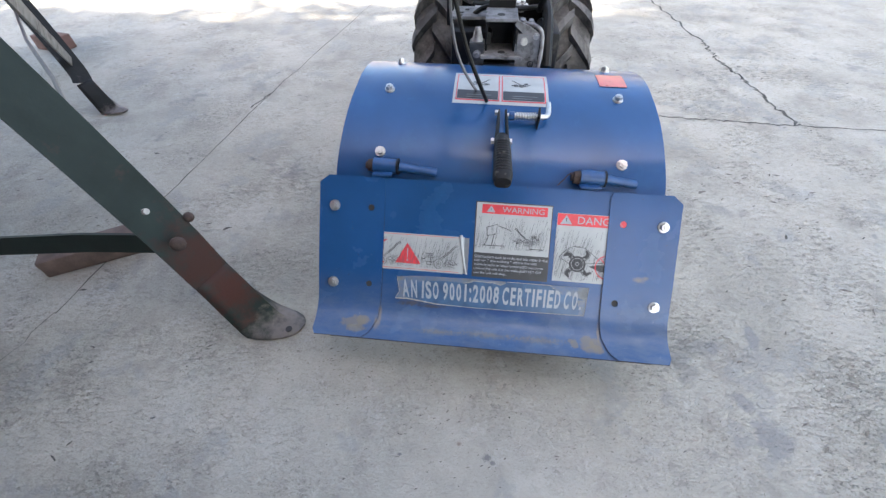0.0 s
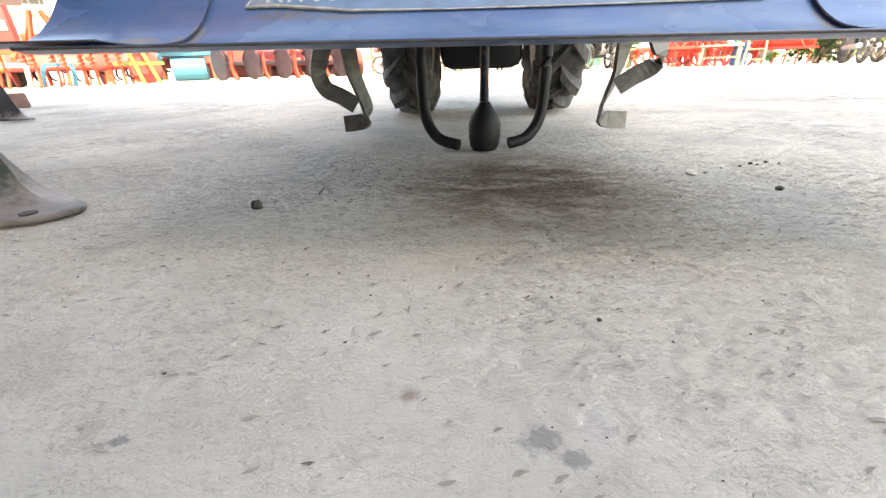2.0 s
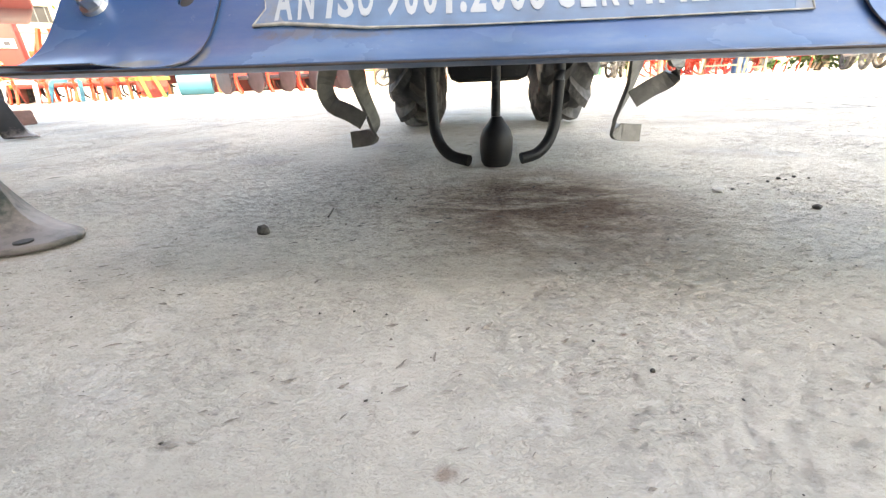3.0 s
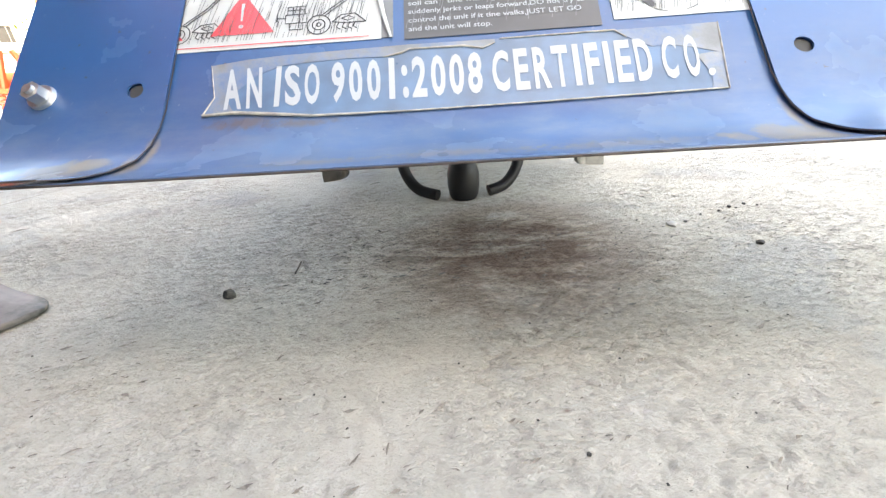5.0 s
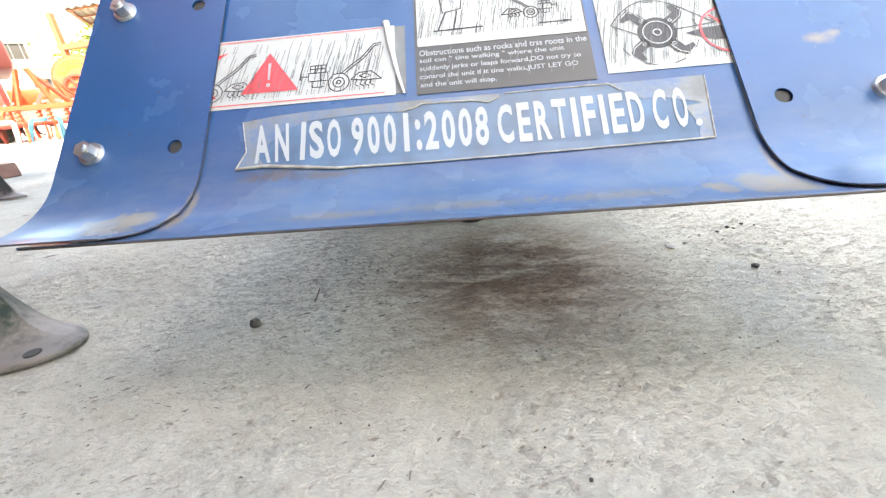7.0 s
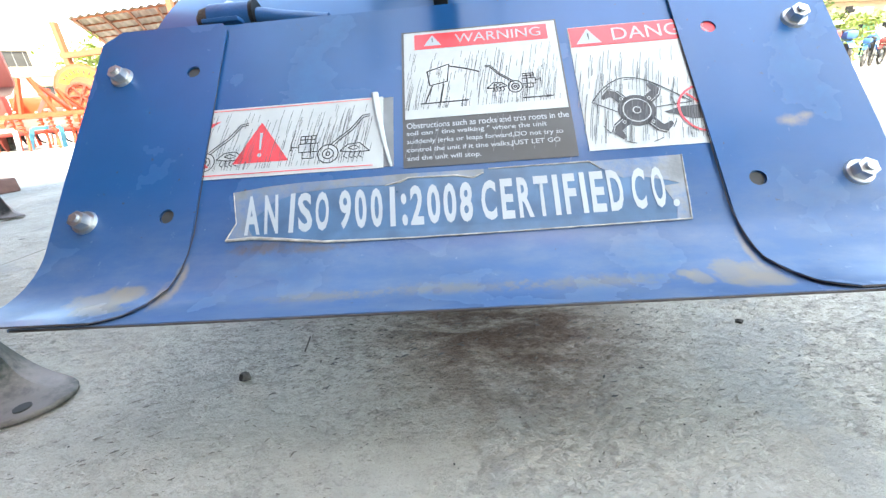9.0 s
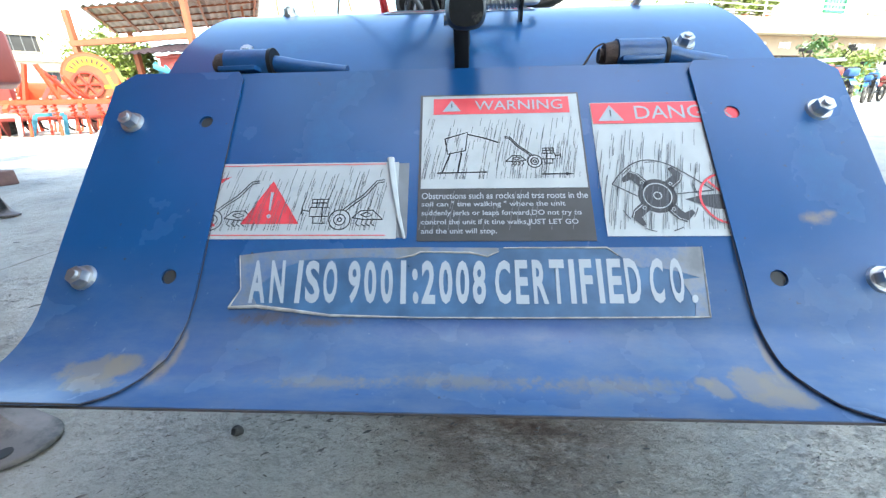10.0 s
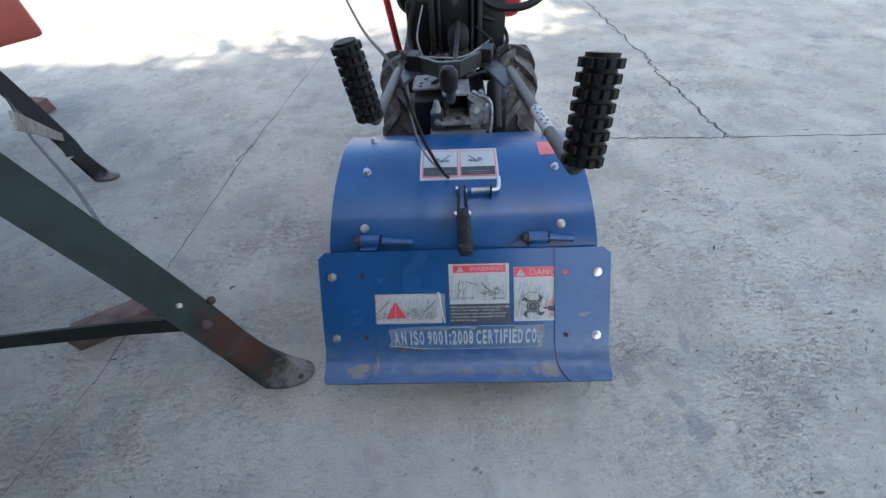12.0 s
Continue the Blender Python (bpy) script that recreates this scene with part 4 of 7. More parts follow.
# walking tiller sketch, to reuse: wheel, engine, handle, tines
def tiller_sketch(cx, cy, k, flip=1):
    p = lambda u, v: (cx + flip * u * k, cy + v * k)
    out = [[p(*q) for q in circle(0, 0.25, 0.26)], [p(*q) for q in circle(0, 0.25, 0.14)], [p(*q) for q in circle(0, 0.25, 0.05)]]
    for x0, x1, y0, y1 in ((-0.72, -0.32, -0.30, -0.08), (-0.76, -0.28, -0.08, 0.16), (-0.66, -0.36, 0.16, 0.34)):
        out.append([p(x0, y0), p(x1, y0), p(x1, y1), p(x0, y1), p(x0, y0)])
    out += [[p(-0.6, -0.30), p(-0.6, -0.08)], [p(-0.45, -0.30), p(-0.45, 0.3)], [p(-0.72, -0.2), p(-0.32, -0.2)], [p(-0.95, 0.0), p(-0.76, 0.02)], [p(-0.95, 0.1), p(-0.95, -0.08)]]
    out += [[p(0.05, 0.0), p(0.25, -0.18), p(0.55, -0.42), p(0.85, -0.80), p(1.05, -0.83)], [p(0.12, 0.03), p(0.3, -0.14), p(0.6, -0.38), p(0.88, -0.74), p(1.05, -0.77)]]
    out += [[p(0.3, 0.2), p(0.5, 0.02), p(0.8, 0.0), p(1.05, 0.25)], [p(0.3, 0.2), p(0.6, 0.25), p(1.05, 0.25)], [p(0.5, 0.12), p(0.65, 0.06), p(0.8, 0.13), p(0.65, 0.19), p(0.5, 0.12)]]
    out += [[p(u, 0.22), p(u - 0.05, 0.36), p(u + 0.04, 0.42)] for u in (0.45, 0.58, 0.7, 0.82)]
    return out


# long label with the red triangle
L1 = sheet("warning_label", (-0.20, -0.048), (0.040, 0.1045), H1, PAPER, FLAP, flap_at, "white printed label with red triangle, one edge peeling")
sheet("label_residue", (-0.055, -0.040), (0.041, 0.1035), H1 - 0.0003, PAPERGREY, FLAP, flap_at)
tri = [(-0.1465, 0.056), (-0.167, 0.0925), (-0.122, 0.0925)]
shape(tri, H2, PAPERRED, L1, flap_at)
shape([(-0.1470, 0.066), (-0.1446, 0.066), (-0.1450, 0.0815), (-0.1464, 0.0815)], H3, WHITEINK, L1, flap_at)
shape(circle(-0.1457, 0.0862, 0.0017, 12), H3, WHITEINK, L1, flap_at)
shape([(-0.20, 0.0420), (-0.058, 0.0415), (-0.058, 0.0421), (-0.20, 0.0427)], H2, PAPERRED, L1, flap_at)
shape([(-0.20, 0.1010), (-0.056, 0.1015), (-0.056, 0.1022), (-0.20, 0.1018)], H2, PAPERRED, L1, flap_at)
strokes(tiller_sketch(-0.091, 0.0815, 0.031), 0.00042, H2, INK, L1, flap_at)
strokes(tiller_sketch(-0.190, 0.0815, 0.031), 0.00042, H2, INK, L1, flap_at)
shape([(-0.20, 0.056), (-0.181, 0.052), (-0.20, 0.066)], H2, PAPERRED, L1, flap_at)
shape([(-0.20, 0.080), (-0.186, 0.094), (-0.20, 0.096)], H2, PAPERRED, L1, flap_at)
strokes(streaks(-0.19, -0.055, 0.044, 0.098, 150, 3), 0.00018, H3, WEAR, L1, flap_at, "label_wear")
bm = bmesh.new()
tube(bm, [flap_at(-0.0545, 0.037, 0.002), flap_at(-0.051, 0.06, 0.0025), flap_at(-0.0465, 0.085, 0.002), flap_at(-0.0415, 0.1045, 0.0015)], 0.003, 8, [0.0028, 0.0024, 0.0016, 0.001], 0.45)
part("peeled_edge", bm, PAPER, L1, "curled white sticker edge")
# square warning label
L2 = sheet("warning_label", (-0.0325, 0.0965), (-0.0235, 0.1065), H1, PAPERBLK, FLAP, flap_at, "black and white warning label with red heading")
sheet("white_panel", (-0.0305, 0.0950), (-0.0218, 0.0640), H2, PAPER, L2, flap_at)
sheet("red_heading", (-0.0215, 0.0880), (-0.0190, -0.0035), H3, PAPERRED, L2, flap_at)
lettering("WARNING", 0.0125, 0.0825, -0.0160, -0.0068, H3 + 0.0004, WHITEINK, L2, flap_at)
shape([(-0.0065, -0.0170), (-0.0140, -0.0060), (0.0010, -0.0060)], H3 + 0.0004, WHITEINK, L2, flap_at)
shape([(-0.0069, -0.0135), (-0.0061, -0.0135), (-0.0062, -0.0092), (-0.0068, -0.0092)], H3 + 0.0007, INK, L2, flap_at)
strokes(tiller_sketch(0.057, 0.036, 0.021, -1), 0.00045, H3, INK, L2, flap_at)
# plain upright block behind the handle of the sketch
strokes([[(-0.012, 0.020), (0.006, 0.014), (0.004, 0.031), (-0.010, 0.034), (-0.012, 0.020)], [(-0.008, 0.034), (-0.014, 0.050)], [(0.001, 0.033), (-0.002, 0.050)], [(0.006, 0.016), (0.020, 0.020), (0.030, 0.024)], [(-0.018, 0.0508), (0.02, 0.0503)], [(0.062, 0.0525), (0.084, 0.0525)]], 0.0006, H3, INK, L2, flap_at)
shape([(0.080, 0.0512), (0.0865, 0.0525), (0.080, 0.0538)], H3, INK, L2, flap_at)
strokes(streaks(-0.028, 0.093, 0.000, 0.056, 170, 8), 0.00018, H3, WEAR, L2, flap_at, "label_wear")
for i, (txt, uu) in enumerate([("Obstructions such as rocks and trss roots in the", 0.0940), ('soil can " tine walking " where the unit', 0.0770), ("suddenly jerks or leaps forward,DO not try to", 0.0880), ("control the unit if it tine walks,JUST LET GO", 0.0850), ("and the unit will stop.", 0.0260)]):
    lettering(txt, -0.0295, uu, 0.0675 + i * 0.0073, 0.0728 + i * 0.0073, H2, WHITEINK, L2, flap_at, fat=0.012)
strokes(streaks(-0.03, 0.094, 0.066, 0.098, 26, 9), 0.00016, H3, PAPERGREY, L2, flap_at, "label_wear")
# danger label, its right half under the side panel
L3 = sheet("danger_label", (0.1045, 0.262), (-0.0125, 0.1030), H1, PAPER, FLAP, flap_at, "white danger label with red heading, partly covered")
sheet("red_heading", (0.1052, 0.2610), (-0.0118, 0.0078), H2, PAPERRED, L3, flap_at)
lettering("DANGER", 0.1385, 0.2125, -0.0083, 0.0042, H3, WHITEINK, L3, flap_at)
shape([(0.1195, -0.0095), (0.1095, 0.0055), (0.1295, 0.0055)], H3, WHITEINK, L3, flap_at)
shape([(0.1190, -0.0045), (0.1202, -0.0045), (0.1200, 0.0015), (0.1192, 0.0015)], H3 + 0.0003, INK, L3, flap_at)
RC = (0.144, 0.0715)
shape(circle(*RC, 0.0138, 28), H2, INK, L3, flap_at)
strokes([circle(*RC, 0.0100, 28), circle(*RC, 0.0028, 14)], 0.0004, H3, PAPER, L3, flap_at)
for i in range(4):
    a = radians(48 + 90 * i)
    ca, sa = math.cos(a), math.sin(a)
    arm = [(0.009, -0.0040), (0.0215, -0.0034), (0.0235, -0.0095), (0.0265, -0.0085), (0.0272, 0.0015), (0.021, 0.0042), (0.009, 0.0042)]
    shape([(RC[0] + u * ca - v * sa, RC[1] + u * sa + v * ca) for u, v in arm], H2, INK, L3, flap_at)
    strokes([[(RC[0] + u * ca - v * sa, RC[1] + u * sa + v * ca) for u, v in [(0.0135, 0.0025), (0.022, 0.0028), (0.027, 0.0)]], [(RC[0] + u * ca - v * sa, RC[1] + u * sa + v * ca) for u, v in circle(0.0145, 0.0, 0.0012, 8)]], 0.0003, H3, PAPER, L3, flap_at)
strokes([smooth_path2([(0.1127, 0.0617), (0.1202, 0.0523), (0.1297, 0.0446), (0.1408, 0.0413), (0.153, 0.044), (0.1644, 0.0509), (0.1847, 0.0673)]), [(0.1127, 0.0617), (0.130, 0.0718)], [(0.1569, 0.0702), (0.1847, 0.0673)]], 0.00045, H2, INK, L3, flap_at)
strokes([circle(*RC, 0.0285, 3, a, a + 16) for a in range(20, 380, 40)], 0.00035, H2, INK, L3, flap_at)
strokes([circle(0.194, 0.074, 0.020, 28), [(0.182, 0.060), (0.206, 0.088)]], 0.0008, H3, PAPERRED, L3, flap_at)
shape([(0.163, 0.0745), (0.176, 0.071), (0.20, 0.070), (0.20, 0.0835), (0.182, 0.082)], H2, INK, L3, flap_at)
strokes(streaks(0.108, 0.19, 0.012, 0.098, 120, 12), 0.00020, H3, WEAR, L3, flap_at, "label_wear")
sheet("label_patch", (0.2052, 0.2190), (-0.007, 0.007), H3, PAPERRED, L3, flap_at)
# taped lettering
bm = plate([(-0.1626, 0.1173), (-0.1389, 0.1143), (-0.1138, 0.1127), (-0.0305, 0.1112), (0.0508, 0.1115), (0.1672, 0.1111), (0.1630, 0.1602), (0.048, 0.1617), (-0.0284, 0.1620), (-0.091, 0.1610), (-0.1194, 0.1575), (-0.1441, 0.1549), (-0.1640, 0.1560), (-0.1575, 0.1429)], [], 0.0002, [0.155], lambda u, v, k: flap_at(u, v, H1 + k))
TP = part("lettered_tape", bm, TAPE, FLAP, "clear lettered tape strip with dirty lifting edges", smooth=False)
for ch, u0, wide, lean in (
        ("A", -0.1505, 0.0118, -0.0035), ("N", -0.1354, 0.0103, -0.0023), ("I", -0.1174, 0.0036, -0.0003), ("S", -0.1098, 0.0104, -0.0027), ("O", -0.0974, 0.0100, -0.0013),
        ("9", -0.0798, 0.0088, -0.0011), ("0", -0.0679, 0.0087, -0.0018), ("0", -0.0563, 0.0087, -0.0014), ("1", -0.0425, 0.0038, -0.0007), (":", -0.0337, 0.0040, -0.0014),
        ("2", -0.0277, 0.0094, -0.0005), ("0", -0.0155, 0.0093, -0.0006), ("0", -0.0040, 0.0093, -0.0001), ("8", 0.0075, 0.0091, 0.0004),
        ("C", 0.0229, 0.0106, 0.0005), ("E", 0.0371, 0.0088, 0.0002), ("R", 0.0492, 0.0100, 0.0), ("T", 0.0608, 0.0102, 0.0003), ("I", 0.0740, 0.0037, 0.0005),
        ("F", 0.0812, 0.0084, 0.0006), ("I", 0.0930, 0.0036, 0.0005), ("E", 0.0994, 0.0094, 0.0014), ("D", 0.1118, 0.0098, 0.0006), ("C", 0.1267, 0.0093, 0.0028),
        ("O", 0.1409, 0.0088, 0.0017), (".", 0.1530, 0.0042, 0.0011)):
    vb = 0.1526 - 0.0125 * max(0.0, u0 - 0.01)
    vt = 0.1213 - 0.015 * max(0.0, u0 - 0.01) if ch != "." else vb - 0.0055
    if ch == ":":
        vt += 0.006
    lettering(ch, u0, u0 + wide, vt, vb, H2, WHITEINK, TP, flap_at, fat=0.030, lean=lean)
for pts in ([(-0.1626, 0.1173), (-0.1389, 0.1143), (-0.1138, 0.1127), (-0.0305, 0.1112), (0.0267, 0.1118), (0.0266, 0.1144), (0.0184, 0.1182), (0.0064, 0.1152), (-0.0291, 0.1146), (-0.0343, 0.1172), (-0.0465, 0.1197), (-0.0713, 0.1188), (-0.1126, 0.1208), (-0.1304, 0.1272), (-0.150, 0.1449), (-0.1443, 0.1533), (-0.1196, 0.1563), (-0.1194, 0.1575), (-0.1441, 0.1549), (-0.164, 0.1560), (-0.1575, 0.1429)],
            [(0.1026, 0.1117), (0.1672, 0.1111), (0.163, 0.1602), (0.1532, 0.1602), (0.1557, 0.1508), (0.1532, 0.1444), (0.1494, 0.1346), (0.1617, 0.1334), (0.1539, 0.1306), (0.143, 0.1278), (0.1319, 0.1254), (0.124, 0.1266), (0.1097, 0.1176)]):
    bm = plate(pts, [], 0.00015, [0.155], lambda u, v, k: flap_at(u, v, H2 + k - 0.0001))
    part("tape_edge", bm, TAPEGLUE, TP, "dull dirty glue along the tape edge", smooth=False)
CREAM = material("dried_tape_edge", (0.33, 0.31, 0.27), 0.6, 0, 0.4, 150, 0.2, 500)
for pts, r in (([(-0.1640, 0.1560), (-0.1441, 0.1552), (-0.1194, 0.1578), (-0.091, 0.1612), (-0.0284, 0.1622), (0.048, 0.1618), (0.1630, 0.1603)], [0.0010, 0.0012, 0.0012, 0.0009, 0.0005, 0.0005, 0.0005]),
               ([(-0.1626, 0.1173), (-0.1575, 0.1429), (-0.1640, 0.1560)], [0.0003, 0.0004, 0.0006]),
               ([(-0.0465, 0.1199), (-0.0343, 0.1174), (-0.0291, 0.1148), (0.0064, 0.1154), (0.0184, 0.1184), (0.0266, 0.1146)], [0.0003, 0.0007, 0.0005, 0.0007, 0.0006, 0.0003]),
               ([(0.030, 0.1118), (0.07, 0.1117), (0.1026, 0.1117), (0.1097, 0.1178)], [0.0004, 0.0005, 0.0006, 0.0003]),
               ([(0.1672, 0.1111), (0.1650, 0.137), (0.1630, 0.1602)], [0.0004, 0.0006, 0.0005])):
    part("lifted_edge", tube(bmesh.new(), [flap_at(u, v, H1 + 0.0004) for u, v in pts], 0.0004, 6, r), CREAM, TP, "cream dried tape edge lifting off")
# cover labels


def cover_sheet(name, u0, u1, a0, a1, h, mat, parent, label=""):
    bm = bmesh.new()
    grid(bm, lambda u, a: cover_at(u, a, h), [u0, u1], steps(a0, a1, 6))
    return part(name, bm, mat, parent, label, smooth=True)


L4 = cover_sheet("instruction_label", -0.088, 0.086, -2.2, 17.6, 0.0008, PAPER, COVER, "white instruction label with two red-framed pictures")
for u0, u1 in ((-0.083, -0.003), (0.001, 0.081)):
    cover_sheet("red_frame", u0, u1, -0.8, 16.0, 0.0011, PAPERRED, L4)
    cover_sheet("picture_field", u0 + 0.0018, u1 - 0.0018, -0.35, 15.5, 0.0014, PAPER, L4)
    cover_sheet("picture_field", u0 + 0.0026, u1 - 0.0026, 10.5, 15.3, 0.0017, PAPERBLK, L4)
    cw = lambda u, v, h: cover_at(u, v / 0.00503, h)
    mid = (u0 + u1) / 2
    strokes(tiller_sketch(mid + (0.004 if u0 < -0.01 else -0.004), 0.030, 0.017, 1 if u0 < -0.01 else -1), 0.0006, 0.0017, INK, L4, cw)
    strokes([[(mid - 0.02, 0.066), (mid + 0.025, 0.066)], [(mid - 0.02, 0.072), (mid + 0.015, 0.072)]], 0.0007, 0.0020, PAPERGREY, L4, cw)
cover_sheet("reflector", 0.182, 0.232, -6.5, 4.2, 0.0012, REDST, COVER, "faded red reflector sticker")

# ---- rotor below the cover ----
AX = Vector((0, 0.285, 0.205))
bm = bmesh.new()
cyl(bm, (-0.25, AX.y, AX.z), (0.25, AX.y, AX.z), 0.022, seg=18)
for x in (-0.235, -0.11, 0.11, 0.235):
    cyl(bm, (x - 0.004, AX.y, AX.z), (x + 0.004, AX.y, AX.z), 0.055, seg=24)
ROTOR = part("rotor_axle", bm, BLACKM, TILLER, "dark steel rotor axle with tine flanges")


def tine(path, wide, half=0.0165):
    """A flat bent blade along path; wide: the way its flat side spreads at each point."""
    bm = bmesh.new()
    prev = None
    path = smooth_path(path, 3)
    wide = [Vector(w) for w in wide]
    for i, p in enumerate(path):
        d = (path[min(i + 1, len(path) - 1)] - path[max(i - 1, 0)]).normalized()
        k = i / (len(path) - 1) * (len(wide) - 1)
        a = wide[int(k)].lerp(wide[min(int(k) + 1, len(wide) - 1)], k - int(k))
        a = (a - d * a.dot(d)).normalized() * half
        tn = d.cross(a).normalized() * 0.003
        cur = [bm.verts.new(p + a + tn), bm.verts.new(p - a + tn), bm.verts.new(p - a - tn), bm.verts.new(p + a - tn)]
        if prev:
            for q in range(4):
                bm.faces.new((prev[q], prev[(q + 1) % 4], cur[(q + 1) % 4], cur[q]))
        else:
            bm.faces.new(cur)
        prev = cur
    bm.faces.new(prev[::-1])
    return part("tine", bm, TINE, ROTOR, "dull bent steel tine blade", smooth=False)


for sg in (-1, 1):
    lo = 0.012 if sg > 0 else 0.0
    # hanging blade with its foot turned outward
    tine([(sg * 0.226, 0.300, 0.215), (sg * 0.222, 0.315, 0.165 - lo), (sg * 0.219, 0.326, 0.115 - lo), (sg * 0.209, 0.330, 0.080 - lo), (sg * 0.2015, 0.330, 0.054 - lo * 0.6), (sg * 0.205, 0.331, 0.037 - lo * 0.5), (sg * 0.217, 0.332, 0.030 - lo * 0.3), (sg * 0.246, 0.332, 0.027 - lo * 0.2)],
         [(0.95, 0.3, 0), (0.9, 0.4, 0), (0.6, 0.8, 0), (0.45, 0.9, 0), (0.3, 0.9, 0.3), (0, 0.35, 0.93), (0, 0.2, 0.97), (0, 0.2, 0.97)], 0.0138)
    # blade swept back, with its foot turned inward
    up = 0.018 if sg > 0 else 0.0
    tine([(sg * 0.222, 0.262, 0.215), (sg * 0.232, 0.250, 0.166), (sg * 0.244, 0.248, 0.135 + up * 0.2), (sg * 0.251, 0.248, 0.113 + up * 0.5), (sg * 0.242, 0.248, 0.090 + up), (sg * 0.221, 0.250, 0.079 + up), (sg * 0.198, 0.252, 0.064 + up)],
         [(0.95, 0.3, 0.1), (0.95, 0.3, 0.1), (0.9, 0.4, 0.2), (0.6, 0.5, 0.6), (0.1, 0.3, 0.95), (0, 0.2, 0.97), (0, 0.2, 0.97)], 0.0125)
    for x, ang in ((0.11, 120), (0.11, 235), (0.232, 150), (0.232, 220)):
        a = radians(ang)
        o = Vector((0, math.sin(a), -math.cos(a)))
        q = Vector((0, o.z, -o.y))
        b = Vector((sg * x, AX.y, AX.z))
        tine([b + o * 0.04, b + o * 0.09, b + o * 0.13 + q * 0.01, b + o * 0.155 + q * 0.03 + Vector((-sg * 0.012, 0, 0)), b + o * 0.16 + q * 0.04 + Vector((-sg * 0.045, 0, 0))],
             [tuple(q), tuple(q), tuple(q), tuple(q), tuple(q)])
# two curved rods and the depth stake that touch the floor
for sg, ex, ey in ((-1, -0.036, 0.210), (1, 0.040, 0.218)):
    bm = bmesh.new()
    tube(bm, smooth_path([(sg * 0.092, 0.255, 0.26), (sg * 0.092, 0.250, 0.14), (sg * 0.090, 0.244, 0.07), (sg * 0.083, 0.236, 0.036), (sg * 0.065, 0.226, 0.015), (ex, ey, 0.0085)], 6), 0.0085, 12)
    part("drag_rod", bm, BLACKM, TILLER, "black curved drag rod reaching the floor")
bm = bmesh.new()
cyl(bm, (0.002, 0.215, 0.04), (0.002, 0.26, 0.32), 0.0065, seg=12)
part("stake_rod", bm, BLACKM, TILLER)
bm = bmesh.new()
prof = [(0.0, 0.018), (0.006, 0.0215), (0.020, 0.0235), (0.038, 0.0235), (0.050, 0.020), (0.060, 0.012), (0.068, 0.007)]
rg = [[bm.verts.new((0.003 + r * math.cos(k * math.tau / 20), 0.213 + r * math.sin(k * math.tau / 20), z + 0.001)) for k in range(20)] for z, r in prof]
for a, c in zip(rg, rg[1:]):
    for k in range(20):
        bm.faces.new((a[k], a[(k + 1) % 20], c[(k + 1) % 20], c[k]))
bm.faces.new(rg[0][::-1])
bm.faces.new(rg[-1])
part("stake_foot", bm, BLACKM, TILLER, "black rounded stake foot")

# ---- wheels ----
WY, WR = 0.78, 0.212


def lug_mesh(sg):
    bm = bmesh.new()
    prev = None
    for i in range(6):
        t = i / 5
        u = sg * (-0.004 + 0.066 * t)
        rt = lerp_pts([(0, 0.2115), (0.5, 0.211), (0.8, 0.206), (1.0, 0.180)], t)
        rb = lerp_pts([(0, 0.185), (0.6, 0.180), (1.0, 0.150)], t)
        wd = 4.2 + 1.2 * t
        cur = []
        for r, da in ((rb, -wd * 1.25), (rt, -wd * 0.8), (rt, wd * 0.8), (rb, wd * 1.25)):
            q = radians(22 * t + da)
            cur.append(bm.verts.new((u, -r * math.sin(q), r * math.cos(q))))
        if prev:
            for k in range(3):
                bm.faces.new((prev[k], prev[k + 1], cur[k + 1], cur[k]))
        else:
            bm.faces.new(cur)
        prev = cur
    bm.faces.new(prev[::-1])
    bmesh.ops.recalc_face_normals(bm, faces=bm.faces)
    me = bpy.data.meshes.new("lug")
    bm.to_mesh(me)
    bm.free()
    me.materials.append(RUBBER)
    return me


LUGS = {-1: lug_mesh(-1), 1: lug_mesh(1)}


def wheel(cx):
    w = new("wheel")
    w.parent = TILLER
    w.matrix_parent_inverse = Matrix.Translation((0, 0.5, 0)).inverted()
    w.location = (cx, WY, WR)
    prof = [(-0.034, 0.105), (-0.050, 0.125), (-0.057, 0.150), (-0.054, 0.172), (-0.040, 0.184), (-0.018, 0.189), (0.018, 0.189), (0.040, 0.184), (0.054, 0.172), (0.057, 0.150), (0.050, 0.125), (0.034, 0.105)]
    n = 48
    bm = bmesh.new()
    rings = [[bm.verts.new((u * 1.04, r * math.sin(k * math.tau / n), r * math.cos(k * math.tau / n))) for u, r in prof] for k in range(n)]
    for k in range(n):
        a, c = rings[k], rings[(k + 1) % n]
        for i in range(len(prof) - 1):
            bm.faces.new((a[i], a[i + 1], c[i + 1], c[i]))
    t = part("tyre", bm, RUBBER, w, "dusty black tractor tyre")
    t.matrix_parent_inverse = Matrix()
    for j in range(13):
        for sg in (-1, 1):
            g = new("lug", LUGS[sg])
            g.parent = w
            g.rotation_euler = (j / 13 * math.tau + (math.pi / 13 if sg > 0 else 0), 0, 0)
    bm = bmesh.new()
    for r0, r1, x0, x1 in ((0.108, 0.108, -0.046, 0.046), (0.095, 0.06, -0.01, 0.01)):
        cyl(bm, (x0, 0, 0), (x1, 0, 0), r0, r1, 32)
    cyl(bm, (-0.05, 0, 0), (0.05, 0, 0), 0.035, seg=20)
    r = part("rim", bm, BLACKM, w)
    r.matrix_parent_inverse = Matrix()


wheel(-0.176)
wheel(0.187)
bm = bmesh.new()
cyl(bm, (-0.19, WY, WR), (0.19, WY, WR), 0.028, seg=18)
part("wheel_axle", bm, BLACKM, TILLER)

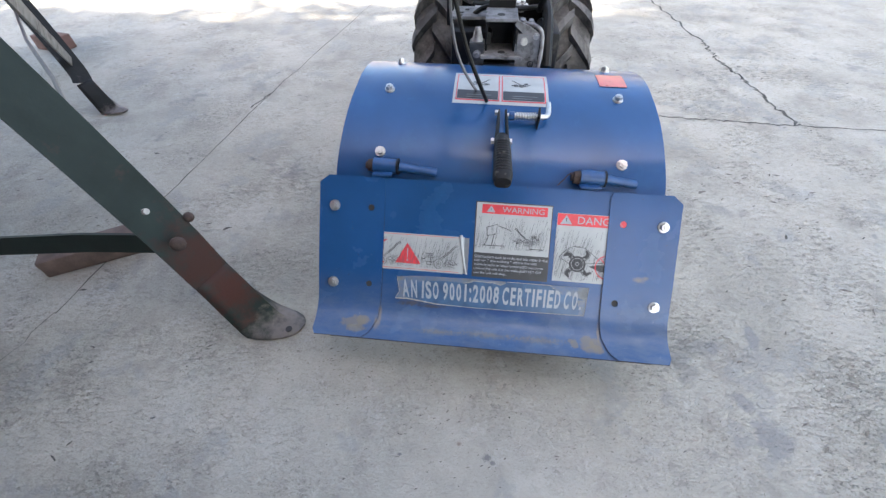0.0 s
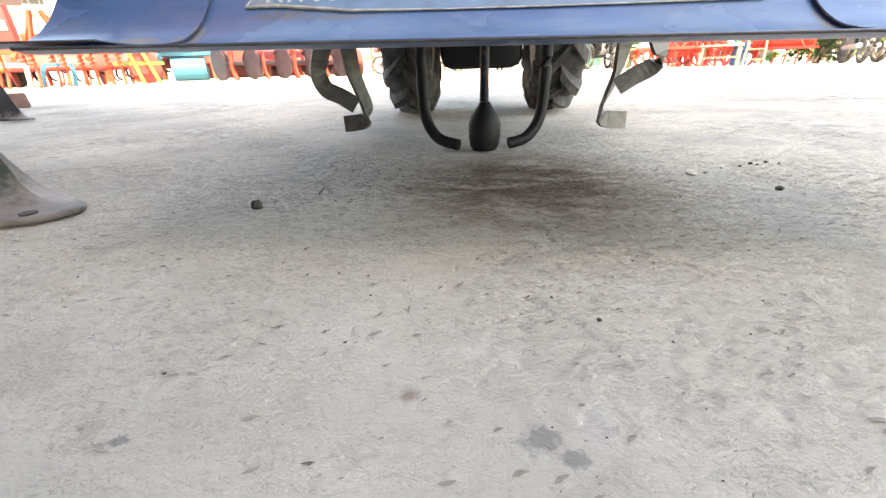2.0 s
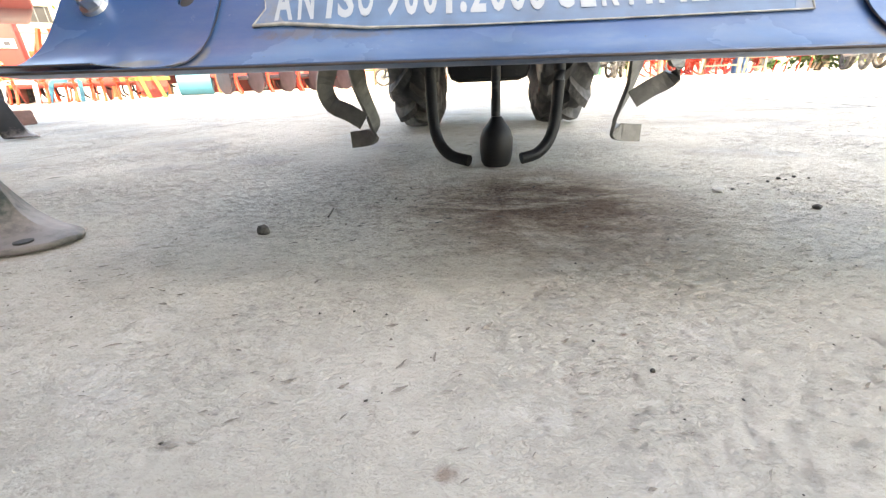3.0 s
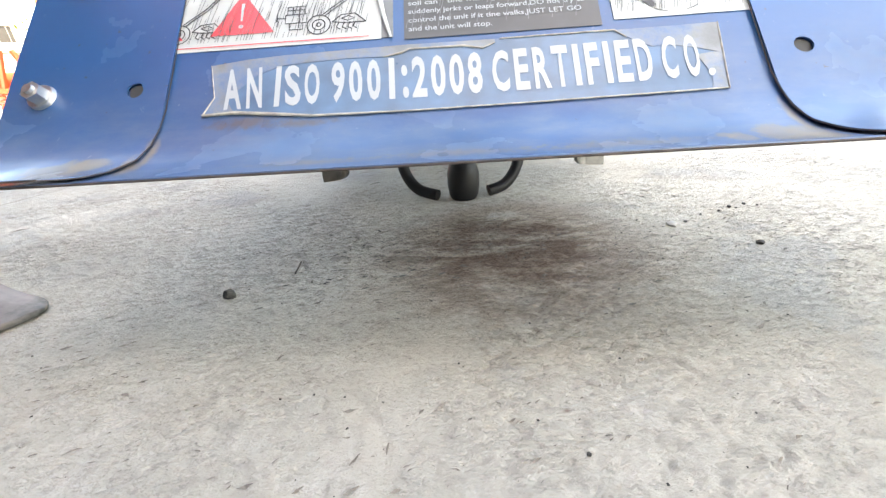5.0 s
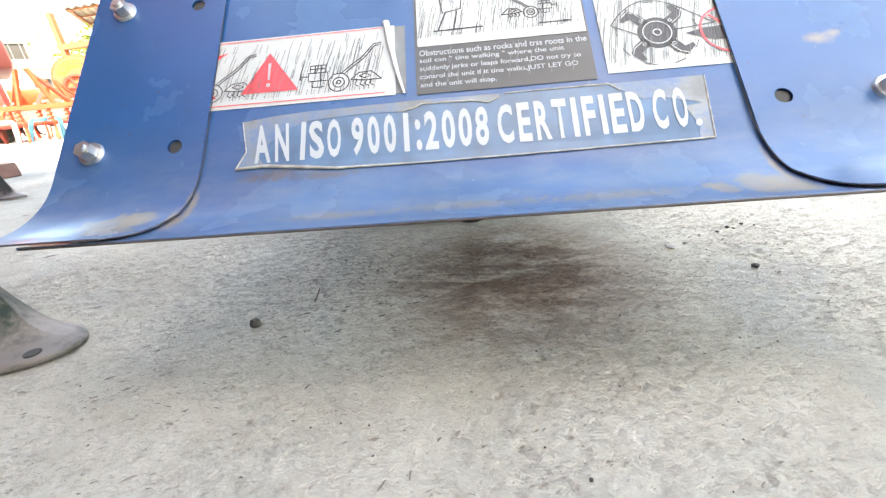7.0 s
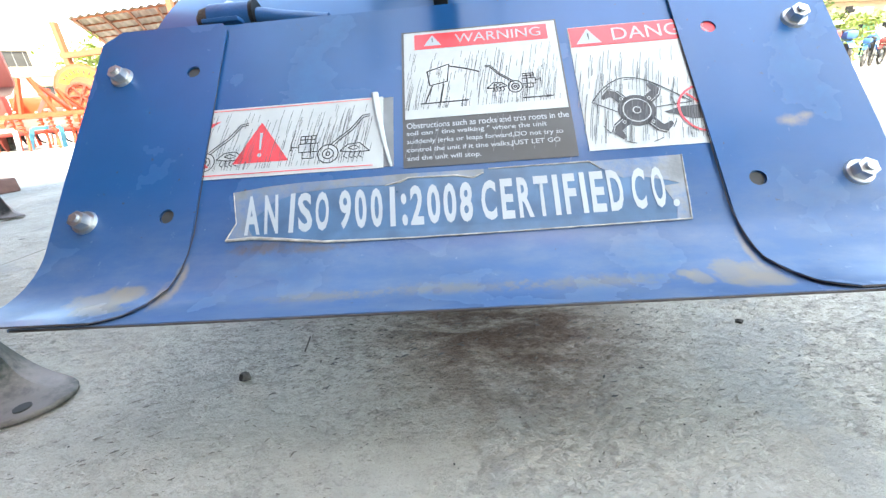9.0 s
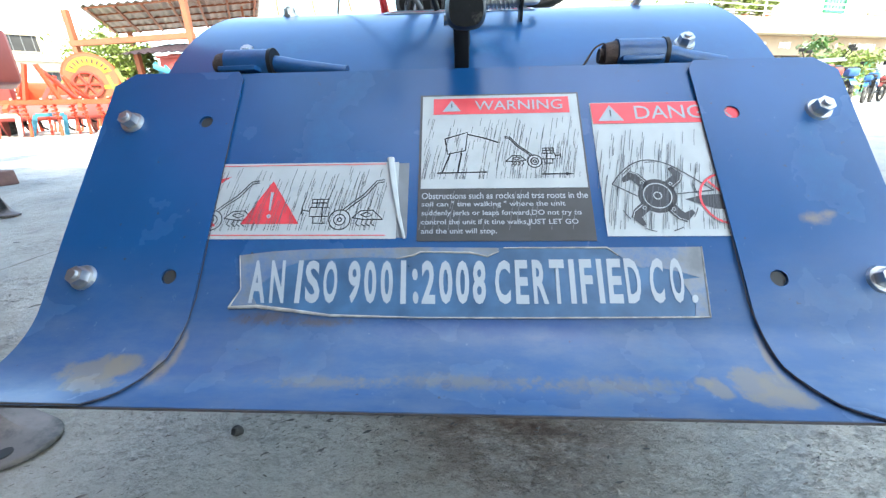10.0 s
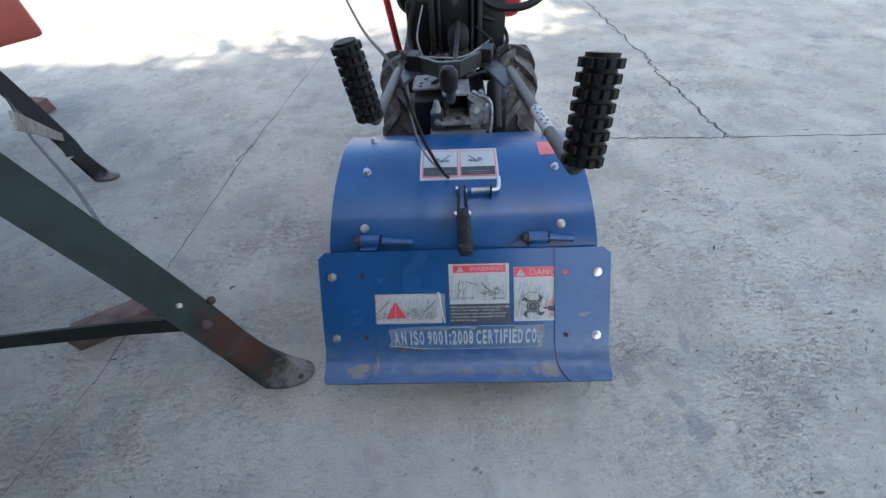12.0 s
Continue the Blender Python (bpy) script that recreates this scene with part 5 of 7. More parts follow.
# ---- gearbox, hitch, engine ----
bm = bmesh.new()
box(bm, (0.002, 0.78, 0.215), (0.19, 0.34, 0.21), 0.025)
box(bm, (0.0, 0.62, 0.27), (0.12, 0.26, 0.14), 0.02)
cyl(bm, (-0.105, WY, WR), (0.105, WY, WR), 0.06, seg=24)
part("gearbox", bm, BLACKM, TILLER, "black cast gearbox housing")
def small(name, mat, c, size, bev=0.0015, label="", parent=None):
    return part(name, box(bmesh.new(), c, size, bev), mat, parent or TILLER, label, smooth=False)


def nut(p, d, r=0.006, mat=ZINC, parent=None):
    p, d = Vector(p), Vector(d).normalized()
    bm = cyl(bmesh.new(), p, p + d * 0.002, r * 1.5, seg=14)
    cyl(bm, p + d * 0.002, p + d * 0.008, r, seg=6)
    return part("nut", bm, mat, parent or TILLER, smooth=False)


HITCH = small("hitch_channel", BLACKM, (-0.002, 0.545, 0.402), (0.062, 0.008, 0.11), label="black steel hitch channel with pin holes")
for x in (-0.034, 0.030):
    small("cheek", BLACKM, (x, 0.505, 0.404), (0.005, 0.075, 0.066), parent=HITCH)
for c, wide, hole in (((-0.002, 0.502, 0.438), 0.072, (-0.004, 0.490, 0.4418)), ((0.002, 0.478, 0.368), 0.094, (0.002, 0.462, 0.3718))):
    pl = small("hitch_plate", STEELG, c, (wide, 0.085, 0.007), label="worn grey hitch plate", parent=HITCH)
    # no hole is cut: a dark disc paints its unlit inside
    part("pin_hole", cyl(bmesh.new(), Vector(hole) - Vector((0, 0, 0.001)), Vector(hole) + Vector((0, 0, 0.0004)), 0.0085, seg=18), DARKIN, pl, smooth=False)
RP = small("hitch_side_plate", STEELG, (0.060, 0.452, 0.376), (0.050, 0.008, 0.078), label="worn light grey side plate")
nut((0.050, 0.447, 0.400), (0, -1, 0.2), 0.0055, ZINC, RP)
nut((0.070, 0.447, 0.352), (0, -1, 0.2), 0.005, STEELD, RP)
small("hitch_post", HITCHM, (-0.054, 0.462, 0.366), (0.034, 0.030, 0.060), 0.003, "oily steel post")
part("post_cap", cyl(bmesh.new(), (-0.054, 0.462, 0.396), (-0.054, 0.462, 0.424), 0.013, 0.006, 14), STEELG, TILLER)
nut((-0.054, 0.446, 0.372), (0, -1, 0), 0.006, STEELG)
LP = small("gearbox_plate", STEELG, (-0.076, 0.588, 0.417), (0.092, 0.085, 0.007), label="light grey steel plate beside the hitch")
# slots are dark discs on the plate, coloured for their shade
for x, y in ((-0.098, 0.575), (-0.100, 0.556), (-0.086, 0.600)):
    part("plate_slot", cyl(bmesh.new(), (x, y, 0.4200), (x, y, 0.4212), 0.006, seg=10), DARKIN, LP, smooth=False)
small("gearbox_lug", BLACKM, (-0.128, 0.60, 0.415), (0.018, 0.012, 0.06), 0.003)
part("latch_arm", tube(bmesh.new(), smooth_path([(0.040, 0.485, 0.425), (0.070, 0.458, 0.430), (0.088, 0.450, 0.415), (0.090, 0.440, 0.370), (0.084, 0.430, 0.325)], 5), 0.0044, 10), STEELG, TILLER, "bent grey steel latch arm")
bm = bmesh.new()
crank = [bm.verts.new(p) for p in ((0.026, 0.452, 0.432), (0.034, 0.452, 0.440), (0.060, 0.450, 0.430), (0.080, 0.447, 0.418), (0.083, 0.446, 0.409), (0.074, 0.446, 0.405), (0.048, 0.450, 0.414))]
r = bmesh.ops.extrude_face_region(bm, geom=[bm.faces.new(crank)])
bmesh.ops.translate(bm, vec=(0, 0.005, 0), verts=[g for g in r["geom"] if isinstance(g, bmesh.types.BMVert)])
bmesh.ops.recalc_face_normals(bm, faces=bm.faces)
CK = part("bell_crank", bm, STEELG, TILLER, "worn grey bell crank plate", smooth=False)
nut((0.075, 0.446, 0.412), (0, -1, 0), 0.0045, ZINC, CK)
nut((0.045, 0.478, 0.430), (0, -0.3, 1), 0.006, STEELG)
nut((0.064, 0.490, 0.425), (0, -0.3, 1), 0.006, STEELG)
bm = box(bmesh.new(), (0.0, 0.445, 0.315), (0.15, 0.06, 0.062), 0.006)
box(bm, (0.0, 0.40, 0.345), (0.15, 0.07, 0.010), 0.003)
part("hitch_block", bm, GREYM, TILLER, "dusty dark hitch block")
bm = bmesh.new()
prof = [(0.395, 0.030), (0.402, 0.036), (0.425, 0.039), (0.450, 0.037), (0.457, 0.032), (0.463, 0.037), (0.485, 0.040), (0.508, 0.036), (0.520, 0.024), (0.524, 0.010)]
rg = [[bm.verts.new((0.011 + r * 0.8 * math.cos(k * math.tau / 24), 0.715 + r * 0.8 * math.sin(k * math.tau / 24), z)) for k in range(24)] for z, r in prof]
for a, c in zip(rg, rg[1:]):
    for k in range(24):
        bm.faces.new((a[k], a[(k + 1) % 24], c[(k + 1) % 24], c[k]))
bm.faces.new(rg[0][::-1])
bm.faces.new(rg[-1])
part("rubber_boot", bm, GRIP, TILLER, "black rubber boot round the gear lever")
bm = bmesh.new()
tube(bm, smooth_path([(0.105, 0.62, 0.44), (0.108, 0.54, 0.42), (0.11, 0.46, 0.34)], 4), 0.012, 10)
part("hydraulic_hose", bm, CABLE, TILLER)
bm = bmesh.new()
for y in (0.93, 1.13):
    box(bm, (0, y + 0.06, 0.52), (0.30, 0.17, 0.30), 0.02)
box(bm, (0, 1.08, 0.36), (0.36, 0.46, 0.05), 0.008)
part("engine", bm, BLACKM, TILLER, "black finned diesel engine block")
bm = bmesh.new()
box(bm, (0.005, 0.80, 0.53), (0.105, 0.02, 0.26), 0.004)
part("engine_rear_plate", bm, BLACKM, TILLER, "black rear plate with a hole")
bm = bmesh.new()
# dark disc drawn for the shade in the plate's hole
cyl(bm, (0.005, 0.7885, 0.56), (0.005, 0.7915, 0.56), 0.010, seg=16)
part("plate_hole", bm, DARKIN, TILLER, smooth=False)
for x, w in ((-0.066, 0.014), (0.076, 0.014), (-0.044, 0.008), (0.054, 0.008)):
    bm = bmesh.new()
    box(bm, (x, 0.782, 0.58), (w, 0.03, 0.33), 0.003)
    part("column_rail", bm, STEELD, TILLER, "worn dark grey steel rail")
bm = bmesh.new()
box(bm, (0.005, 0.78, 0.415), (0.17, 0.035, 0.016), 0.003)
part("column_foot", bm, STEELD, TILLER)
for i in range(5):
    bm = bmesh.new()
    x = -0.05 + i * 0.026
    cyl(bm, (x, 0.72, 0.385), (x, 0.72, 0.43), 0.008, seg=8)
    cyl(bm, (x, 0.72, 0.43), (x, 0.72, 0.44), 0.010, seg=6)
    part("stud", bm, (RUST, GREYM, BLACKM)[i % 3], TILLER, smooth=False)
bm = bmesh.new()
cyl(bm, (-0.125, 0.90, 0.55), (-0.125, 1.15, 0.55), 0.055, seg=24)
cyl(bm, (-0.125, 0.885, 0.55), (-0.125, 0.90, 0.55), 0.042, 0.055, seg=24)
part("air_filter", bm, BLACKM, TILLER, "black round air filter can")
bm = bmesh.new()
cyl(bm, (0.10, 0.90, 0.68), (0.10, 1.16, 0.68), 0.045, seg=20)
part("muffler", bm, BLACKM, TILLER)
bm = bmesh.new()
box(bm, (0.178, 1.10, 0.60), (0.10, 0.28, 0.30), 0.03)
TANK = part("fuel_tank", bm, REDP, TILLER, "glossy red fuel tank with white label")
bm = bmesh.new()
box(bm, (0.171, 0.9595, 0.545), (0.055, 0.001, 0.07), 0.0)
part("tank_label", bm, PAPER, TANK, "small white label", smooth=False)
for k in range(4):
    small("print_bar", INK, (0.171, 0.9585, 0.522 + k * 0.014), (0.040 - 0.006 * (k % 2), 0.0008, 0.004), 0, parent=TANK)
bm = bmesh.new()
bar_end = Vector((-0.197, 0.98, 0.33))
tube(bm, [bar_end, Vector((-0.222, 0.98, 0.525)), Vector((-0.25, 0.98, 0.77))], 0.0115, 8)
box(bm, (-0.25, 1.2, 0.77), (0.022, 0.46, 0.022), 0.006)
part("guard_frame", bm, REDP, TILLER, "red painted guard frame")
for k, pts in enumerate(([(-0.1, 0.82, 0.6), (-0.14, 0.78, 0.48), (-0.1, 0.70, 0.42), (-0.03, 0.62, 0.43)], [(0.09, 0.84, 0.50), (0.15, 0.86, 0.47), (0.17, 0.84, 0.42), (0.12, 0.74, 0.40)], [(0.02, 0.84, 0.64), (0.09, 0.85, 0.545), (0.166, 0.85, 0.518), (0.25, 0.85, 0.532), (0.34, 0.9, 0.60)], [(-0.08, 0.60, 0.40), (-0.04, 0.55, 0.44), (0.03, 0.58, 0.43), (0.10, 0.64, 0.42)])):
    bm = bmesh.new()
    tube(bm, smooth_path(pts, 6), 0.006 if k != 2 else 0.012, 8)
    part("hose", bm, CABLE, TILLER, "black rubber hose")

for x, y, z, r in ((-0.062, 0.70, 0.40, 0.006), (-0.036, 0.708, 0.415, 0.005), (0.044, 0.70, 0.41, 0.006), (0.066, 0.712, 0.40, 0.005), (0.090, 0.70, 0.43, 0.006), (-0.090, 0.69, 0.43, 0.005), (0.052, 0.66, 0.425, 0.005)):
    nut((x, y, z), (0, -0.6, 0.8), r, ZINC)
for k, pts in enumerate(([(-0.12, 0.72, 0.44), (-0.05, 0.66, 0.455), (0.03, 0.67, 0.452), (0.11, 0.74, 0.47)], [(0.06, 0.76, 0.50), (0.11, 0.72, 0.47), (0.125, 0.66, 0.43), (0.10, 0.60, 0.40)], [(-0.09, 0.77, 0.56), (-0.11, 0.72, 0.49), (-0.09, 0.68, 0.44)])):
    part("wire", tube(bmesh.new(), smooth_path(pts, 6), 0.0028, 6), (CABLEG, CABLE, CABLEG)[k], TILLER, "thin sheathed wire")
# black blocks added only to close the sunlit gaps either side of the hitch
part("gearbox_shroud", box(bmesh.new(), (-0.07, 0.56, 0.30), (0.10, 0.10, 0.20), 0.01), BLACKM, TILLER, "added black block that closes the sunlit gap beside the hitch")
part("gearbox_shroud", box(bmesh.new(), (0.115, 0.57, 0.29), (0.05, 0.12, 0.22), 0.01), BLACKM, TILLER, "added black block that closes the sunlit gap beside the hitch")

# two more added blocks keep the bright yard from showing past the engine
for x in (-0.105, 0.118):
    part("engine_skirt", box(bmesh.new(), (x, 0.90, 0.42), (0.09, 0.10, 0.26), 0.012), BLACKM, TILLER, "added black block that closes the sunlit gap beside the engine")

# ---- handlebar ----
BL, BR = Vector((-0.103, 0.164, 0.627)), Vector((0.086, 0.118, 0.638))
bm = bmesh.new()
mid = (BL + BR) / 2
dirx = (BR - BL).normalized()
fwd = Vector((-dirx.y, dirx.x, 0))
strap_pts = [Vector((-0.076, 0.212, 0.624)), Vector((-0.032, 0.165, 0.628)), Vector((0.006, 0.165, 0.628)), Vector((0.054, 0.212, 0.629))]
lo = [bm.verts.new(p + Vector((0, 0, -0.013)) + fwd * k) for k in (0.004, -0.004) for p in (strap_pts if k > 0 else strap_pts[::-1])]
hi = [bm.verts.new(v.co + Vector((0, 0, 0.026))) for v in lo]
for a, c in ((0, 7), (1, 6), (2, 5)):
    bm.faces.new((lo[a], lo[a + 1], lo[c - 1], lo[c]))
    bm.faces.new((hi[a], hi[c], hi[c - 1], hi[a + 1]))
for k in range(8):
    bm.faces.new((lo[k], lo[(k + 1) % 8], hi[(k + 1) % 8], hi[k]))
part("handlebar_yoke", bm, STEELD, TILLER, "dark grey steel handlebar yoke", smooth=False)
for p, end, sg in ((BL, strap_pts[0], -1), (BR, strap_pts[3], 1)):
    rz = Matrix.Rotation(math.atan2(dirx.y, dirx.x), 4, "Z")
    bm = bmesh.new()
    box(bm, end + Vector((0, 0.0, -0.001)), (0.020, 0.030, 0.034), 0.002, rz)
    part("bar_clamp", bm, BLACKM, TILLER, "black steel bar clamp", smooth=False)
    bm = bmesh.new()
    cen = (end + p) / 2
    box(bm, cen + Vector((0, 0, -0.014)), ((end - p).length + 0.024, 0.030, 0.005), 0.001, Matrix.Rotation(math.atan2(sg * (p - end).y, sg * (p - end).x), 4, "Z"))
    part("clamp_plate", bm, STEELD, TILLER, "dark grey steel clamp plate", smooth=False)
    bm = bmesh.new()
    cyl(bm, p + Vector((0, 0.01, -0.012)), p + Vector((0, 0.01, -0.002)), 0.005, seg=6)
    part("clamp_bolt", bm, STEELD, TILLER, smooth=False)
for a, c in (((-0.088, 0.208, 0.618), (-0.078, 0.600, 0.440)), ((0.072, 0.208, 0.622), (0.092, 0.610, 0.420))):
    part("handlebar_arm", tube(bmesh.new(), [a, c], 0.0075, 10), BLACKM, TILLER, "black steel handlebar support arm")


def bar_side(c, el, top, band):
    up = (Vector(top) - Vector(el)).normalized()
    el, top = Vector(el), Vector(top)
    bm = bmesh.new()
    d = (el - c).normalized()
    tube(bm, smooth_path([c + d * -0.01, c.lerp(el, 0.3), c.lerp(el, 0.6), el - d * 0.028, el - d * 0.012 + up * 0.004, el + up * 0.016, el + up * 0.035], 5), 0.0068, 14)
    bar = part("handlebar_tube", bm, BARM, TILLER, "dark grey steel handlebar tube")
    g = bmesh.new()
    ln = (top - el).length
    n = 48
    side = up.cross(Vector((0, 1, 0.2))).normalized()
    oth = up.cross(side)
    rings = []
    zs = []
    for i in range(8):
        b = 0.012 + i * (ln - 0.012) / 8
        step = (ln - 0.012) / 8
        zs += [(b, 0.0135, 0), (b + step * 0.06, 0.0182, 1), (b + step * 0.66, 0.0182, 1), (b + step * 0.72, 0.0135, 0)]
    zs.append((ln, 0.0135, 0))
    for z, r, lob in zs:
        ring = []
        for k in range(n):
            rr = r - (0.0030 if lob and k % 4 == 3 else 0)
            ring.append(g.verts.new(el + up * z + side * math.cos(k * math.tau / n) * rr + oth * math.sin(k * math.tau / n) * rr))
        rings.append(ring)
    for a, e in zip(rings, rings[1:]):
        for k in range(n):
            g.faces.new((a[k], a[(k + 1) % n], e[(k + 1) % n], e[k]))
    g.faces.new(rings[0][::-1])
    g.faces.new(rings[-1])
    part("hand_grip", g, GRIP, bar, "black ribbed rubber grip", smooth=False)
    if band:
        b = bmesh.new()
        cyl(b, c.lerp(el, 0.50), c.lerp(el, 0.70), 0.0071, seg=16)
        bb = part("label_band", b, PAPER, bar, "white wrapped label with small dark marks")
        nn = (Vector((-0.25, -0.3, 1)) - d * d.dot(Vector((-0.25, -0.3, 1)))).normalized()
        ss = d.cross(nn)
        for i in range(9):
            b = bmesh.new()
            cyl(b, c.lerp(el, 0.515 + i * 0.020) + nn * 0.0067 + ss * 0.003 * math.sin(i * 2.4), c.lerp(el, 0.515 + i * 0.020) + nn * 0.0074 + ss * 0.003 * math.sin(i * 2.4), 0.0017, seg=5)
            part("print_mark", b, INK, bb)


bar_side(BL, (-0.114, -0.049, 0.648), (-0.130, -0.040, 0.752), False)
bar_side(BR, (0.1045, -0.228, 0.690), (0.112, -0.196, 0.786), True)
# gear knob between the bars
bm = bmesh.new()
kp = Vector((-0.013, 0.004, 0.684))
prof = [(-0.020, 0.009), (-0.014, 0.0122), (0.0, 0.0130), (0.009, 0.0120), (0.015, 0.008), (0.017, 0.003)]
rg = [[bm.verts.new(kp + Vector((r * math.cos(k * math.tau / 18), z * -0.25 + r * math.sin(k * math.tau / 18), z))) for k in range(18)] for z, r in prof]
for a, c in zip(rg, rg[1:]):
    for k in range(18):
        bm.faces.new((a[k], a[(k + 1) % 18], c[(k + 1) % 18], c[k]))
bm.faces.new(rg[0][::-1])
bm.faces.new(rg[-1])
part("gear_knob", bm, LEVER, TILLER, "dark rounded gear lever knob")
bm = bmesh.new()
tube(bm, smooth_path([kp + Vector((0, 0.005, -0.019)), (-0.010, 0.12, 0.600), (0.0, 0.45, 0.545), (0.011, 0.68, 0.535), (0.011, 0.715, 0.520)], 5), 0.006, 10)
part("gear_lever", bm, BLACKM, TILLER)
# control cables
bm = bmesh.new()
tube(bm, smooth_path([(-0.401, 1.1, 0.554), (-0.242, 0.6, 0.563), BL + Vector((-0.012, 0.03, 0.0)), (-0.085, 0.155, 0.56), (-0.064, 0.15, 0.49), (-0.040, 0.155, 0.43), tuple(cover_at(-0.026, 16.5, 0.003))], 8), 0.0034, 10)
part("control_cable", bm, CABLE, TILLER, "black control cable hanging to the cover")
bm = bmesh.new()
tube(bm, smooth_path([(-0.092, 0.18, 0.60), (-0.092, 0.19, 0.53), (-0.084, 0.20, 0.47), (-0.066, 0.195, 0.43), tuple(cover_at(-0.046, 11.0, 0.003))], 8), 0.0026, 10)
part("control_cable", bm, CABLEG, TILLER, "grey sheathed control cable")


# ---- green implement stand ----
spots(GREENM, (0.062, 0.019, 0.014), [((-0.512, -0.085, 0.175), (0.09, 0.07, 0.125)), ((-0.49, -0.085, 0.10), (0.05, 0.05, 0.06)), ((-1.51, 0.80, 0.18), (0.05, 0.05, 0.07))], 30, 0.7)
STAND = thing("implement_stand", (-0.9, 0.35, 0), "dark green rusty steel implement stand on splayed legs", "stand")


def strap(path, w, wdir, thick, bm, flange=0.0):
    path = [Vector(p) for p in path]
    wdir = Vector(wdir).normalized()
    prev = None
    for i, p in enumerate(path):
        d = (path[min(i + 1, len(path) - 1)] - path[max(i - 1, 0)]).normalized()
        a = (wdir - d * wdir.dot(d)).normalized()
        nn = d.cross(a).normalized()
        ww = w[i] if isinstance(w, list) else w
        sec = [(-ww, 0), (ww, 0), (ww, flange), (ww - thick, flange), (ww - thick, thick), (-ww, thick)] if flange else [(-ww, 0), (ww, 0), (ww, -thick), (-ww, -thick)]
        cur = [bm.verts.new(p + a * u + nn * v) for u, v in sec]
        if prev:
            for k in range(len(cur)):
                bm.faces.new((prev[k], prev[(k + 1) % len(cur)], cur[(k + 1) % len(cur)], cur[k]))
        else:
            bm.faces.new(cur)
        prev = cur
    bm.faces.new(prev[::-1])
    return bm


# foot of a leg: near edge, far edge and lip behind it, row by row down to the tip, from the point where it meets the floor
FOOT = [((-0.055, -0.036, 0.156), (-0.025, 0.0265, 0.164), (-0.051, 0.0395, 0.156)),
        ((-0.041, -0.039, 0.105), (-0.002, 0.021, 0.118), (-0.028, 0.038, 0.108)),
        ((-0.028, -0.041, 0.055), (0.016, 0.018, 0.072), (-0.008, 0.040, 0.062)),
        ((-0.016, -0.042, 0.012), (0.027, 0.017, 0.045), (0.008, 0.042, 0.034)),
        ((-0.006, -0.0425, 0.007), (0.038, 0.015, 0.024), (0.027, 0.040, 0.018)),
        ((0.017, -0.042, 0.0065), (0.054, 0.013, 0.013), (0.048, 0.037, 0.009)),
        ((0.047, -0.037, 0.0065), (0.072, 0.011, 0.009), (0.069, 0.032, 0.006)),
        ((0.072, -0.027, 0.0065), (0.086, 0.009, 0.0075), (0.084, 0.024, 0.005)),
        ((0.089, -0.012, 0.0065), (0.094, 0.004, 0.007), (0.093, 0.012, 0.005))]


def worn_foot(paint, base, k):
    m = paint.copy()
    m.name = "worn_foot_paint"
    spots(m, (0.21, 0.18, 0.17), [(tuple(base + Vector((0.06, -0.005, 0.0)) * k), (0.10 * k, 0.09 * k, 0.052 * k)), (tuple(base + Vector((0.045, 0.035, 0.015)) * k), (0.06 * k, 0.035 * k, 0.05 * k))], 35, 0.8)
    return m


def leg(base, pts, wdir, w, k, paint=GREENM, label="dark green painted steel leg with rust patches"):
    """A bowed angle-iron leg with a bent foot; base is where it meets the floor, k scales the foot."""
    base = Vector(base)
    bm = bmesh.new()
    line = smooth_path(([base + (Vector(FOOT[0][0]) + Vector(FOOT[0][1])) * k / 2] if k < 1 else []) + pts, 5)
    strap(line, w, wdir, 0.007, bm, 0.03)
    lg = part("leg", bm, paint, STAND, label, smooth=False)
    rim = []
    for i, p in enumerate(line):
        d = (line[min(i + 1, len(line) - 1)] - line[max(i - 1, 0)]).normalized()
        a = (Vector(wdir).normalized() - d * Vector(wdir).normalized().dot(d)).normalized()
        rim.append(p + a * w + d.cross(a).normalized() * 0.0302)
    part("worn_edge", tube(bmesh.new(), rim, 0.0022, 6), WORN, lg, "pale worn edge of the steel flange")
    bm = bmesh.new()
    rows = []
    fine = list(zip(*[smooth_path([base + Vector(r[c]) * k for r in FOOT], 3) for c in range(3)]))
    for n, f, g in fine:
        rows.append([bm.verts.new(n.lerp(f, t)) for t in (0, 0.25, 0.5, 0.75, 1.0)] + [bm.verts.new(f.lerp(g, t)) for t in (0.12, 0.5, 1.0)])
    for a, c in zip(rows, rows[1:]):
        for i in range(7):
            bm.faces.new((a[i], a[i + 1], c[i + 1], c[i]))
    ft = part("foot", bm, worn_foot(paint, base, k), lg, "bent foot plate worn to grey steel at its tip", solid=0.005)
    ft.modifiers["thickness"].offset = 1.0
    # foot hole painted as a dark disc, its shade in the colour
    bm = bmesh.new()
    hole = base + Vector((0.065, -0.013, 0.0)) * k
    cyl(bm, hole + Vector((0, 0, 0.005)), hole + Vector((0, 0, 0.0085)), 0.0068 * k, seg=16)
    part("foot_hole", bm, DARKIN, lg, smooth=False)
    return lg


WD = (0.45, 0.89, 0.0)
FL = leg((-0.472, -0.080, 0.0), [Vector((-0.512, -0.085, 0.16)), Vector((-0.551, -0.082, 0.30)), Vector((-0.655, -0.067, 0.56)), Vector((-0.825, -0.04, 0.92)), Vector((-1.0, -0.02, 1.2))], WD, 0.035, 1.0)
